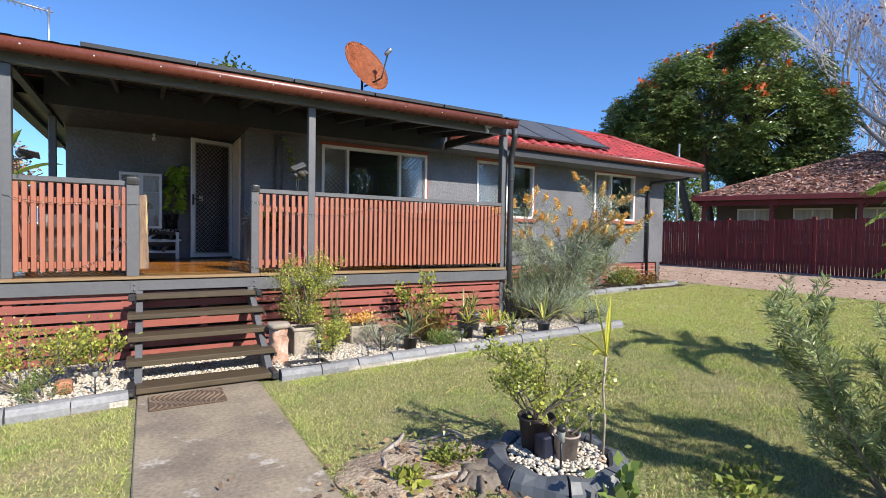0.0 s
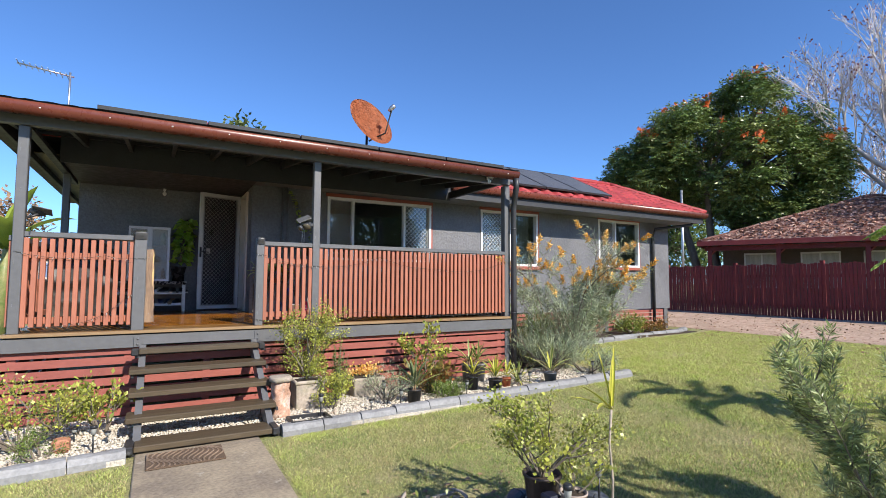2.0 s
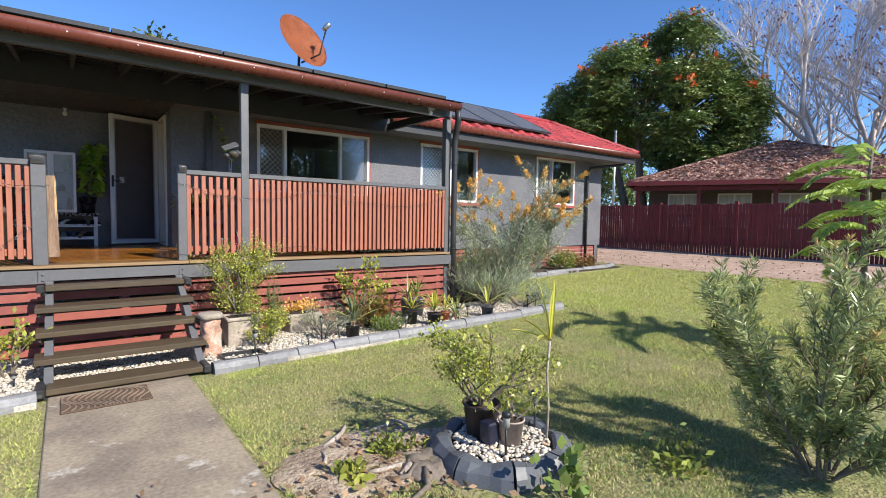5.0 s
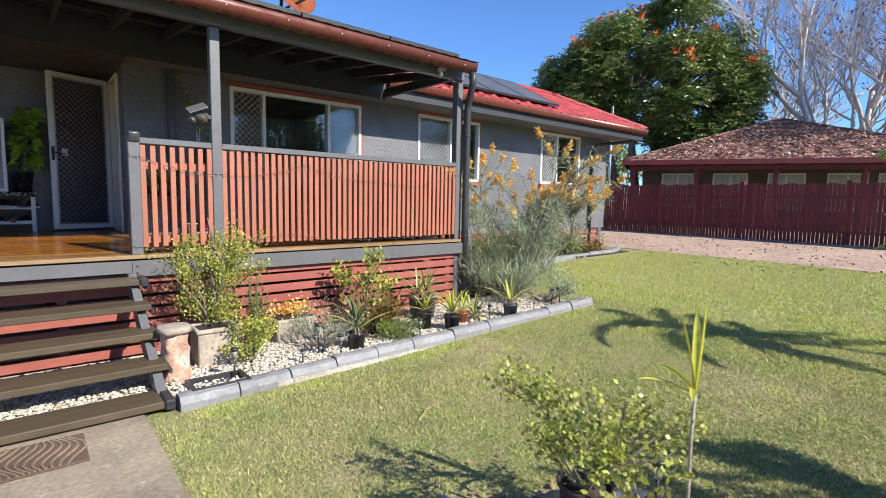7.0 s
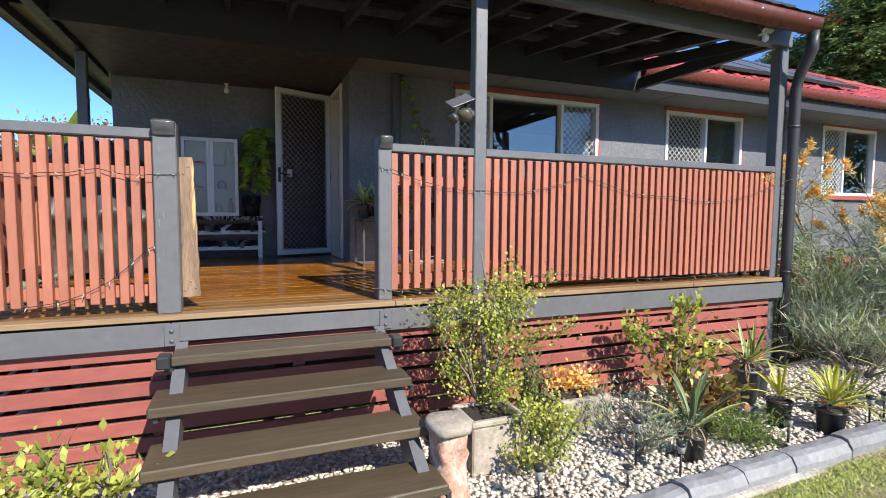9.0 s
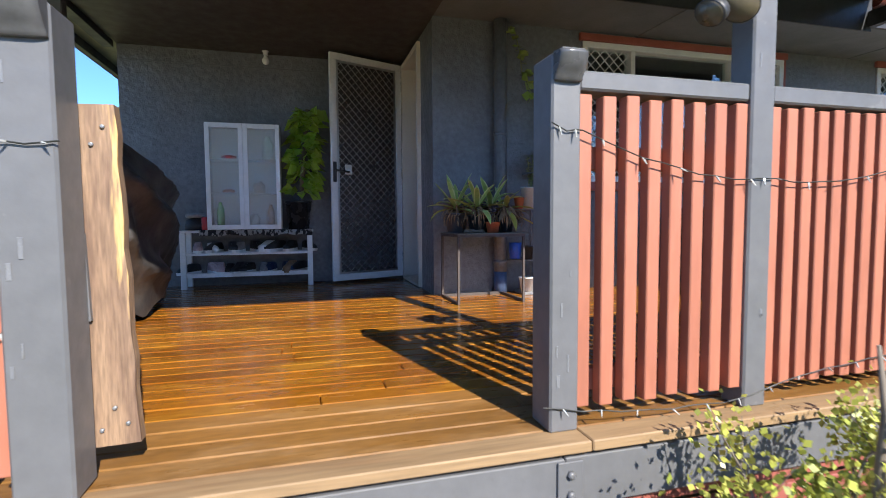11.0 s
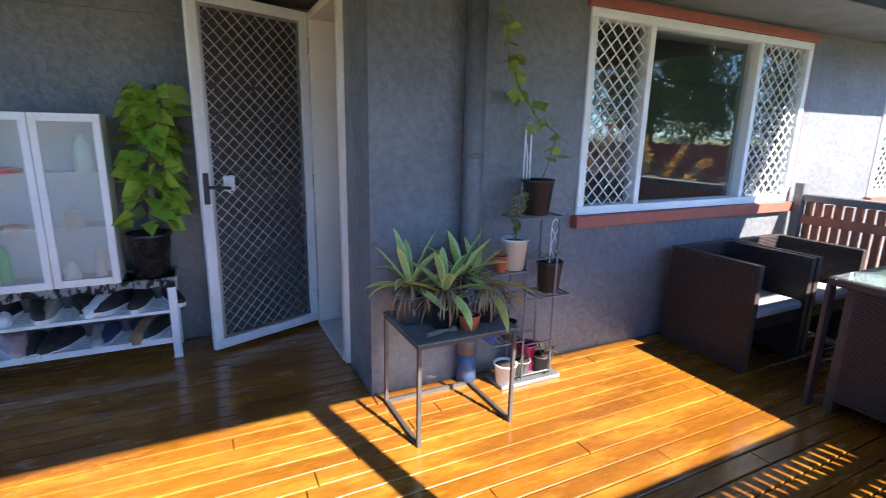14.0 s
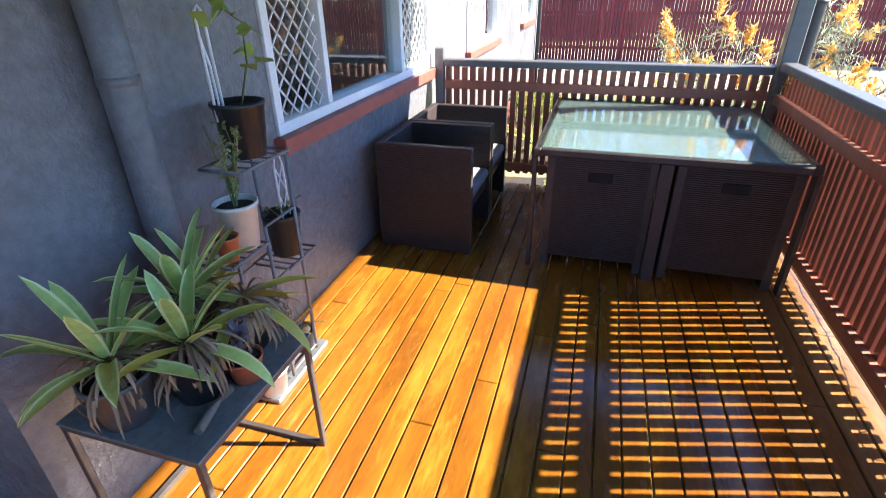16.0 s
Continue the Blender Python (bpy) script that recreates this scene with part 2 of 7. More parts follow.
def lathe(profile, sides=20, bm=None, centre=(0, 0)):
    """Turned shape from (radius, z) pairs."""
    bm = bm or bmesh.new()
    cx, cy = centre
    rings = [[bm.verts.new((cx + r * math.cos(2 * math.pi * k / sides), cy + r * math.sin(2 * math.pi * k / sides), z)) for k in range(sides)] for r, z in profile]
    for r0, r1 in zip(rings, rings[1:]):
        for k in range(sides):
            f = bm.faces.new((r0[k], r0[(k + 1) % sides], r1[(k + 1) % sides], r1[k]))
            f.smooth = True
    bm.faces.new(rings[0][::-1])
    bm.faces.new(rings[-1])
    return bm


def raw(name, verts, faces, material, uvs=None):
    """A mesh from numpy arrays; faces all of one size."""
    verts, faces = np.asarray(verts, dtype=np.float32), np.asarray(faces, dtype=np.int32)
    me = bpy.data.meshes.new(name)
    me.vertices.add(len(verts))
    me.vertices.foreach_set("co", verts.ravel())
    n, k = faces.shape
    me.loops.add(n * k)
    me.loops.foreach_set("vertex_index", faces.ravel())
    me.polygons.add(n)
    me.polygons.foreach_set("loop_start", np.arange(0, n * k, k, dtype=np.int32))
    if uvs is not None:
        me.uv_layers.new(name="UVMap").data.foreach_set("uv", np.asarray(uvs, dtype=np.float32)[faces.ravel()].ravel())
    me.update(calc_edges=True)
    me.materials.append(material)
    return me


RNG = np.random.default_rng(7)


def unit(v):
    return v / np.maximum(np.linalg.norm(v, axis=1, keepdims=True), 1e-9)


def leaves(name, pos, way, length, width, material, lift=0.15, droop=0.0):
    """Many folded kite-shaped leaves: from pos along way."""
    pos = np.asarray(pos, dtype=float)
    n = len(pos)
    d = unit(np.asarray(way, dtype=float))
    rnd = unit(RNG.normal(size=(n, 3)) + np.array([0, 0, 1.2]))
    s = unit(np.cross(d, rnd))
    u = np.cross(s, d)
    ln = (np.full(n, length) * RNG.uniform(0.65, 1.25, n))[:, None]
    w = ln * width
    tip = pos + d * ln - np.array([0, 0, 1]) * droop * ln
    mid = pos + d * ln * 0.48
    v = np.stack([pos, mid + s * w + u * lift * w, tip, mid - s * w + u * lift * w], 1).reshape(-1, 3)
    f = (np.arange(n) * 4)[:, None] + np.array([[0, 1, 2, 3]])
    return raw(name, v, f, material)


def straps(name, specs, material, seg=7):
    """Long arching leaves. specs: (base, azimuth deg, elevation deg, length, width, droop)."""
    V, F, U = [], [], []
    for base, az, el, ln, w, droop in specs:
        a, e = radians(az), radians(el)
        p = Vector(base)
        side = Vector((-math.sin(a), math.cos(a), 0))
        o = len(V)
        for i in range(seg + 1):
            t = i / seg
            ee = e - radians(droop) * t ** 1.4
            d = Vector((math.cos(a) * math.cos(ee), math.sin(a) * math.cos(ee), math.sin(ee)))
            if i:
                p = p + d * ln / seg
            ww = w * (0.55 + 0.9 * t) * (1 - t ** 2.2) ** 0.8 if t < 1 else 0.001
            nrm = side.cross(d)
            for k, q in ((0, p + side * ww / 2 - nrm * ww * 0.12), (0.5, p + nrm * ww * 0.12), (1, p - side * ww / 2 - nrm * ww * 0.12)):
                V.append(tuple(q))
                U.append((k, t))
            if i:
                b = o + (i - 1) * 3
                F += [(b, b + 1, b + 4, b + 3), (b + 1, b + 2, b + 5, b + 4)]
    me = raw(name, V, F, material, U)
    me.polygons.foreach_set("use_smooth", [True] * len(F))
    return me


def ground_z(x):
    return 0.04 + 0.02 * max(x - 1.0, 0.0) + 0.025 * max(x - 11.5, 0.0) if x < 18.0 else 0.5425


def pieces(name, mesh, places, parent):
    """Alike pieces on one mesh, each an object of its own under parent. places: matrices."""
    for m in places:
        part(name, mesh, None, parent, m=m)


# ---- ground ----
DECK = 0.95
gx = sorted({-600, -60, -20, 1.0, 18.0, 60, 600, *[i * 0.5 - 4 for i in range(0, 44)]})
gy = sorted({-600, -60, -10, 40, 600, *[i * 0.5 - 2 for i in range(0, 30)]})
bm = bmesh.new()
grid = [[bm.verts.new((x, y, ground_z(x) - 0.01 + 0.012 * noise.noise((x * 0.7, y * 0.7, 0)))) for x in gx] for y in gy]
for j in range(len(gy) - 1):
    for i in range(len(gx) - 1):
        bm.faces.new((grid[j][i], grid[j][i + 1], grid[j + 1][i + 1], grid[j + 1][i])).smooth = True
ground = solid("ground", bm, M["lawn"], "patchy green and straw-coloured lawn soil", "lawn")

bm = B((-0.14, -3.0, -0.1, 0.83, 5.02, 0.052), bevel=0.008)
path = solid("pavement", bm, M["concrete"], "worn old grey-brown concrete garden path", "path")

bm = bmesh.new()
xs = [12.3 + 0.3 * i for i in range(21)]
rows_ = []
for j in range(40):
    y = -6 + j * 0.6
    rows_.append([bm.verts.new((x + (0.25 * noise.noise((y * 0.8, 3, 0)) if i == 0 else 0), y, ground_z(x) + 0.008 + (0.02 * noise.noise((x * 2, y * 2, 1)) if i else -0.012))) for i, x in enumerate(xs)])
for j in range(39):
    for i in range(20):
        bm.faces.new((rows_[j][i], rows_[j][i + 1], rows_[j + 1][i + 1], rows_[j + 1][i])).smooth = True
solid("driveway", bm, M["gravel"], "bare brown ground strewn with fallen leaves", "driveway")

# ---- house ----
WALL_Y, BACK_Y, SIDE_X = 8.80, 9.99, 1.30
CEIL = 3.08


def wall_x(name, y0, y1, x0, x1, z0, z1, holes, material, label):
    """A wall along x with openings (x0, z0, x1, z1), cut through its whole thickness."""
    cx = sorted({x0, x1, *[h[0] for h in holes], *[h[2] for h in holes]})
    out = []
    for a, b in zip(cx, cx[1:]):
        hs = sorted((h[1], h[3]) for h in holes if h[0] <= a and h[2] >= b)
        z = z0
        for lo, hi in hs:
            out.append((a, y0, z, b, y1, lo))
            z = hi
        out.append((a, y0, z, b, y1, z1))
    bm = B(*out)
    bmesh.ops.remove_doubles(bm, verts=bm.verts, dist=0.0005)
    return solid(name, bm, material, label, "wall")


WIN = dict(a=(2.58, 1.845, 4.70, 3.0), b=(5.90, 1.83, 7.47, 3.02), c=(9.42, 1.87, 10.92, 3.05))
wall_x("wall_front", WALL_Y, WALL_Y + 0.14, SIDE_X, 12.12, 0.80, 3.2, [WIN[k] for k in "abc"], M["stucco"], "charcoal textured cement render house wall")
wall_x("wall_recess", BACK_Y, BACK_Y + 0.14, -1.18, SIDE_X, 0.80, 3.2, [], M["stucco"], "charcoal rendered wall of the recessed entry")
DOOR_Y0, DOOR_Y1 = 9.2, 9.93
solid("wall_entry", B((SIDE_X, WALL_Y + 0.14, 0.8, SIDE_X + 0.14, DOOR_Y0, 3.2), (SIDE_X, DOOR_Y0, 3.03, SIDE_X + 0.14, DOOR_Y1, 3.2), (SIDE_X, DOOR_Y1, 0.8, SIDE_X + 0.14, BACK_Y + 0.14, 3.2), (SIDE_X, DOOR_Y0, 0.8, SIDE_X + 0.14, DOOR_Y1, 0.955)), M["stucco"], "charcoal rendered side wall with the entrance doorway", "wall")
solid("wall_east", B((11.98, WALL_Y + 0.14, 0.8, 12.12, 14.4, 3.2)), M["stucco"], "charcoal rendered end wall of the house", "wall")
solid("wall_west", B((-1.18, BACK_Y + 0.14, 0.8, -1.04, 14.4, 3.2)), M["stucco"], "charcoal rendered end wall of the house", "wall")
solid("wall_north", B((-1.18, 14.4, 0.0, 12.12, 14.54, 3.2)), M["stucco"], "charcoal rendered rear wall of the house", "wall")
solid("floor", B((-1.04, BACK_Y + 0.14, 0.8, SIDE_X + 0.14, 14.4, 0.94), (SIDE_X + 0.14, WALL_Y + 0.14, 0.8, 11.98, 14.4, 0.94)), M["room"], "plain interior floor seen through the windows", "floor")
solid("ceiling", B((-1.18, WALL_Y + 0.002, 3.2, 12.12, 14.54, 3.24)), M["room"], "plain interior ceiling", "ceiling")
solid("wall_partition", B((1.44, 12.4, 0.94, 11.98, 12.5, 3.2)), M["room"], "plain interior wall behind the windows", "wall")
# soffit of the eaves
solid("soffit", B((SIDE_X, 8.12, CEIL, 12.6, WALL_Y, CEIL + 0.015), (-1.18, 8.12, CEIL, SIDE_X, BACK_Y, CEIL + 0.015)), M["soffit"], "grey painted eave lining boards", "eaves")
solid("soffit_joints", B(*[(x, 8.14, CEIL - 0.006, x + 0.03, WALL_Y, CEIL) for x in (3.1, 5.5, 7.9, 10.3)]), M["soffit"], "grey joint strips of the eave lining", "eaves")
solid("soffit_west", B((-1.46, 8.13, CEIL + 0.02, -1.18, 14.6, CEIL + 0.035)), M["olive"], "bare olive eave lining at the gable side", "eaves")
solid("fascia_west", B((-1.5, 6.1, 3.02, -1.46, 14.6, 3.3)), M["black"], "dark painted barge board", "fascia")
solid("fascia", B((4.72, 8.09, 3.06, 12.62, 8.118, 3.24)), M["black"], "dark painted eave fascia board", "fascia")


def gutter(name, x0, x1, y, z, h, label):
    """A rounded front gutter along x."""
    prof = [(0.0, h), (-0.012, h), (-0.02, h - 0.012), (-0.085, h - 0.012), (-0.1, h), (-0.112, h - 0.004), (-0.105, h * 0.5), (-0.085, h * 0.15), (-0.05, 0), (0, 0)]
    bm = bmesh.new()
    ends = [[bm.verts.new((x, y + a, z + b)) for a, b in prof] for x in (x0, x1)]
    for k in range(len(prof)):
        f = bm.faces.new((ends[0][k], ends[1][k], ends[1][(k + 1) % len(prof)], ends[0][(k + 1) % len(prof)]))
        f.smooth = 4 < k < 9
    bm.faces.new(ends[0][::-1])
    bm.faces.new(ends[1])
    return solid(name, bm, M["gutter"], label, "gutter")


gutter("gutter_house", 4.74, 12.68, 8.085, 3.2, 0.13, "red-brown metal house gutter")
gutter("gutter_porch", -1.92, 4.71, 6.095, 3.045, 0.112, "red-brown rounded metal porch gutter")
EAVE = 3.33
RIDGE_Y, RIDGE_Z, RX0, RX1 = 9.75, 4.19, 0.0, 10.9


def roof_plane(name, quad, courses, material, label):
    """A tiled slope between an eave line and a ridge line, in stepped courses of tiles."""
    a, b, c, d = (Vector(p) for p in quad)
    V, F = [], []
    up = (b - a).cross(d - a).normalized()
    if up.z < 0:
        up = -up
    for i in range(courses):
        t0, t1 = i / courses, min(1.0, (i + 1.12) / courses)
        l0, r0, l1, r1 = a.lerp(d, t0), b.lerp(c, t0), a.lerp(d, t1), b.lerp(c, t1)
        n = max(1, int((r0 - l0).length / 0.33))
        for k in range(n):
            s0, s1 = k / n, (k + 1) / n
            o = len(V)
            rise = 0.03 + 0.006 * ((k * 7 + i * 3) % 3)
            sm = (s0 + s1) / 2
            q0, q1, qm = l0.lerp(r0, s0), l0.lerp(r0, s1), l0.lerp(r0, sm)
            p0, p1, pm = l1.lerp(r1, s0), l1.lerp(r1, s1), l1.lerp(r1, sm)
            V += [tuple(v) for v in (q0 + up * rise * 0.4, qm + up * rise * 1.7, q1 + up * rise * 0.4, p1 + up * 0.004, pm + up * 0.03, p0 + up * 0.004, q0 - up * 0.01, q1 - up * 0.01)]
            F += [(o, o + 1, o + 4, o + 5), (o + 1, o + 2, o + 3, o + 4), (o + 6, o + 7, o + 2, o + 1), (o + 6, o + 1, o, o)]
    F = [f if f[2] != f[3] else (f[0], f[1], f[2], f[2]) for f in F]
    quads = np.array([f for f in F if len(set(f)) == 4])
    me = raw(name, V, quads, material)
    return me


def hip_roof(name, x0, x1, y0, y1, z, rx0, rx1, ry, rz_, material, label, m=None):
    e = thing(name, (0, 0, 0), label, "roof")
    tagged(e, kind="structure")
    if m is not None:
        e.matrix_basis = m
    deck_bm = bmesh.new()
    vs = [deck_bm.verts.new(p) for p in ((x0, y0, z), (x1, y0, z), (x1, y1, z), (x0, y1, z), (rx0, ry, rz_), (rx1, ry, rz_))]
    for f in ((0, 1, 5, 4), (1, 2, 5), (2, 3, 4, 5), (3, 0, 4), (3, 2, 1, 0)):
        deck_bm.faces.new([vs[k] for k in f])
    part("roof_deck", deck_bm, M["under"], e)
    for nm, q in (("front_slope", ((x0, y0, z), (x1, y0, z), (rx1, ry, rz_), (rx0, ry, rz_))), ("end_slope", ((x1, y0, z), (x1, y1, z), (rx1, ry, rz_), (rx1, ry, rz_))), ("end_slope", ((x0, y1, z), (x0, y0, z), (rx0, ry, rz_), (rx0, ry, rz_))), ("rear_slope", ((x1, y1, z), (x0, y1, z), (rx0, ry, rz_), (rx1, ry, rz_)))):
        part(nm, roof_plane(nm, q, 9, material, label), None, e)
    for nm, p, q in (("ridge_cap", (rx0, ry, rz_), (rx1, ry, rz_)), ("hip_cap", (x1, y0, z), (rx1, ry, rz_)), ("hip_cap", (x0, y0, z), (rx0, ry, rz_))):
        P, Q = Vector(p), Vector(q)
        n = 14
        part(nm, tube([P.lerp(Q, i / n) + Vector((0, 0, 0.03 + 0.012 * (i % 2))) for i in range(n + 1)], 0.07, 6), material, e)
    return e


hip_roof("roof", -1.9, 12.7, 8.06, 14.8, EAVE, RX0, RX1, RIDGE_Y, RIDGE_Z, M["roof"], "bright red tiled hip roof")

# ---- porch ----
M["drip"] = mat("thick_grey_paint", (0.16, 0.165, 0.178), 0.3, var=0.1, bump=0.1)
M["capgrey"] = mat("dark_grey_moulding", (0.09, 0.092, 0.098), 0.3, var=0.15, bump=0.05)
P_Y = 6.27          # front face of the porch posts
porch_roof = thing("porch_roof", (0, 0, 0), "low sheet-metal porch roof on dark exposed rafters", "roof")
tagged(porch_roof, kind="structure")
R0, R1 = (6.03, 3.165), (8.12, 3.40)      # eave and top of the porch roof: (y, z)


def on_roof(y):
    return R0[1] + (R1[1] - R0[1]) * (y - R0[0]) / (R1[0] - R0[0])


bm = bmesh.new()
prev = None
nrib = 150
for i in range(nrib + 1):
    x = -1.50 + (4.72 + 1.50) * i / nrib
    h = 0.005 if i % 4 < 2 else 0.0
    cur = [bm.verts.new((x, R0[0] - 0.06, R0[1] + h)), bm.verts.new((x, R1[0], R1[1] + h))]
    if prev:
        bm.faces.new((prev[0], cur[0], cur[1], prev[1]))
    prev = cur
bmesh.ops.solidify(bm, geom=list(bm.faces), thickness=0.004)
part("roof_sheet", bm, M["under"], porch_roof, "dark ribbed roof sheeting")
for i in range(13):
    x = -1.42 + i * 0.5
    bm = bmesh.new()
    vs = [bm.verts.new((x + dx, y, on_roof(y) - dz)) for y in (6.34, 8.1) for dx, dz in ((0, 0.055), (0.045, 0.055), (0.045, 0.165), (0, 0.165))]
    for f in ((0, 1, 2, 3), (7, 6, 5, 4), (0, 4, 5, 1), (1, 5, 6, 2), (2, 6, 7, 3), (3, 7, 4, 0)):
        bm.faces.new([vs[k] for k in f])
    part("rafter", bm, M["black"], porch_roof)
for y in (6.45, 7.0, 7.55, 8.0):
    z = on_roof(y)
    part("batten", B((-1.45, y, z - 0.052, 4.70, y + 0.07, z - 0.006)), M["black"], porch_roof)
part("front_beam", B((-1.9, 6.24, 2.99, 4.72, 6.33, 3.155), bevel=0.004), M["grey"], porch_roof, "grey painted front beam")
part("ledger_beam", B((-1.18, 8.045, 3.0, 4.70, 8.058, 3.37)), M["black"], porch_roof)
part("end_beam", B((4.66, 6.332, 3.03, 4.72, 8.043, 3.15)), M["black"], porch_roof)
part("side_beam", B((-1.28, 6.332, 3.02, -1.2, 9.98, 3.077)), M["black"], porch_roof)
porch_roof_lights = thing("string_lights", (0, 6.0, 3.1), "tiny clear fairy lights along the porch gutter", "fairy lights")
for k in range(12):
    part("bulb", lathe([(0.003, -0.012), (0.008, -0.004), (0.008, 0.004), (0.003, 0.012)], 8), M["white"], porch_roof_lights, m=pose(-1.6 + 0.55 * k, -0.061, -0.012, 90))


def post(name, x, y, w, d, z0, z1, label, cap=False):
    e = thing(name, (x, y, z0), label, "post", "porch posts")
    part("shaft", B((0, 0, 0, w, d, z1 - z0), bevel=0.006), M["grey"], e)
    rp = random.Random(int(abs(x) * 1000))
    for _ in range(5):
        zz, xx, hh = rp.uniform(0.1, z1 - z0 - 0.15), rp.uniform(0.01, w - 0.03), rp.uniform(0.01, 0.05)
        part("paint_drip", B((xx, -0.0016, zz, xx + rp.uniform(0.004, 0.012), 0.0, zz + hh), bevel=0.0007), M["drip"], e)
    if cap:
        z = z1 - z0
        # moulded solar cap light over the post's front top, scooped below
        bm = bmesh.new()
        pr = [(-0.0005, 0.004), (-0.046, -0.002), (-0.056, -0.008), (-0.056, -0.016), (-0.034, -0.056), (-0.016, -0.074), (-0.014, -0.084), (-0.006, -0.087), (-0.0005, -0.084), (-0.0005, -0.03)]
        nx = 10
        rings = []
        for i_ in range(nx + 1):
            u = i_ / nx
            q = 1 - 0.3 * abs(2 * u - 1) ** 4
            rings.append([bm.verts.new((0.003 + (w - 0.006) * u, a * q if a < -0.001 else a, z + (b * 0.88 * (0.86 + 0.14 * q) if b < 0 else b * 0.5))) for a, b in pr])
        for r0, r1 in zip(rings, rings[1:]):
            for k in range(len(pr)):
                bm.faces.new((r0[k], r1[k], r1[(k + 1) % len(pr)], r0[(k + 1) % len(pr)])).smooth = True
        bm.faces.new(rings[0])
        bm.faces.new(rings[-1][::-1])
        part("cap_light", bm, M["capgrey"], e, "small black solar cap light")
        part("solar_cell", B((0.012, -0.034, z + 0.0015, w - 0.012, -0.006, z + 0.004)), M["solar"], e)
    return e


post("porch_post", -1.26, P_Y, 0.088, 0.088, DECK, 2.985, "grey painted square timber porch post")
post("newel_post", -0.253, P_Y - 0.03, 0.115, 0.115, DECK, 1.985, "short grey timber newel post with a solar cap", True)
post("newel_post", 0.98, P_Y, 0.088, 0.115, DECK, 1.985, "short grey timber newel post with a solar cap", True)
post("porch_post", 1.645, P_Y, 0.088, 0.088, DECK, 2.985, "grey painted square timber porch post")
post("porch_post", 4.64, P_Y + 0.01, 0.10, 0.10, 0.1, 2.985, "grey painted square timber corner post")
post("porch_post", -1.26, 8.96, 0.088, 0.088, DECK, 3.02, "dark painted square timber porch post")
post("rail_post", 4.70, 8.68, 0.06, 0.07, DECK, 1.99, "short grey timber post beside the house wall")

# timber plank screwed to the newel
plank = thing("timber_plank", (-0.145, 6.36, 1.02), "knotty raw pine plank fixed upright beside the steps", "plank")
plank.rotation_euler = (0, radians(-1.6), 0)
M["pine"] = mat("knotty_pine", (0.27, 0.175, 0.11), 0.6, var=0.3, scale=2.4, fine=20, stretch=(9, 9, 0.9), col2=(0.15, 0.09, 0.06), mix=(0.4, 0.6), third=(0.6, 0.4, 0.16), third_scale=1.5, third_mix=(0.55, 0.62))
bm = bmesh.new()
prof = []
for i in range(13):
    z = 0.79 * i / 12
    prof.append((0.0 + 0.002 * math.sin(i * 1.7), 0.096 + 0.003 * math.sin(i * 2.3 + 1), z))
for y in (0, 0.035):
    for a, b, z in prof:
        bm.verts.new((a, y, z)), bm.verts.new((b, y, z))
bm.verts.ensure_lookup_table()
n = 26
for i in range(12):
    k = i * 2
    v = bm.verts
    bm.faces.new((v[k], v[k + 1], v[k + 3], v[k + 2]))
    bm.faces.new((v[n + k + 1], v[n + k], v[n + k + 2], v[n + k + 3]))
    bm.faces.new((v[k + 1], v[n + k + 1], v[n + k + 3], v[k + 3]))
    bm.faces.new((v[n + k], v[k], v[k + 2], v[n + k + 2]))
bm.faces.new([bm.verts[k] for k in (1, 0, n, n + 1)])
bm.faces.new([bm.verts[k] for k in (24, 25, n + 25, n + 24)])
part("board", bm, M["pine"], plank)
for x, z in ((0.02, 0.04), (0.075, 0.05), (0.02, 0.74), (0.07, 0.74), (0.045, 0.70), (0.05, 0.09)):
    part("screw", lathe([(0.005, -0.002), (0.005, 0.003), (0.003, 0.004)], 8), M["steel"], plank, m=pose(x, -0.002, z, 90))
part("cleat", B((0.0, -0.012, 0.3, 0.02, -0.001, 0.5)), M["grey"], plank)


def railing(name, length, label, m, lift=0.0):
    """Slatted balustrade of that length along x; front at y = 0, from the deck up."""
    e = thing(name, (0, 0, 0), label, "balustrade", "porch balustrades")
    e.matrix_basis = m
    part("top_rail", B((0, -0.004, 0.905 + lift, length, 0.092, 0.958 + lift), bevel=0.006), M["grey"], e, "grey painted timber top rail")
    part("upper_rail", B((0, 0.046, 0.735, length, 0.082, 0.80), bevel=0.003), M["slat"], e)
    part("lower_rail", B((0, 0.046, 0.09, length, 0.082, 0.155), bevel=0.003), M["slat"], e)
    n = max(2, round((length - 0.03) / 0.0655))
    pitch = (length - 0.044) / (n - 1)
    slat = mesh_of("slat", B((0, 0.003, 0.06, 0.042, 0.044, 0.896 + lift), bevel=0.003), M["slat"])
    pieces("slat", slat, [pose(0.001 + pitch * i, 0.002 * math.sin(i * 5.1), 0.004 * math.sin(i * 3.7)) for i in range(n)], e)
    return e


railing("balustrade", 1.172 - 0.254, "terracotta slatted balustrade with a grey top rail", pose(-1.172, P_Y + 0.012, DECK), 0.04)
railing("balustrade", 1.645 - 1.068, "terracotta slatted balustrade with a grey top rail", pose(1.068, P_Y + 0.012, DECK), 0.04)
railing("balustrade", 4.64 - 1.733, "terracotta slatted balustrade with a grey top rail", pose(1.733, P_Y + 0.012, DECK), 0.04)
railing("balustrade", 8.68 - 6.38, "terracotta slatted side balustrade with a grey rail", pose(4.80, 6.38, DECK, 0, 0, 90))
railing("balustrade", 8.94 - 6.37, "terracotta slatted side balustrade with a grey rail", pose(-1.30, 8.94, DECK, 0, 0, -90))

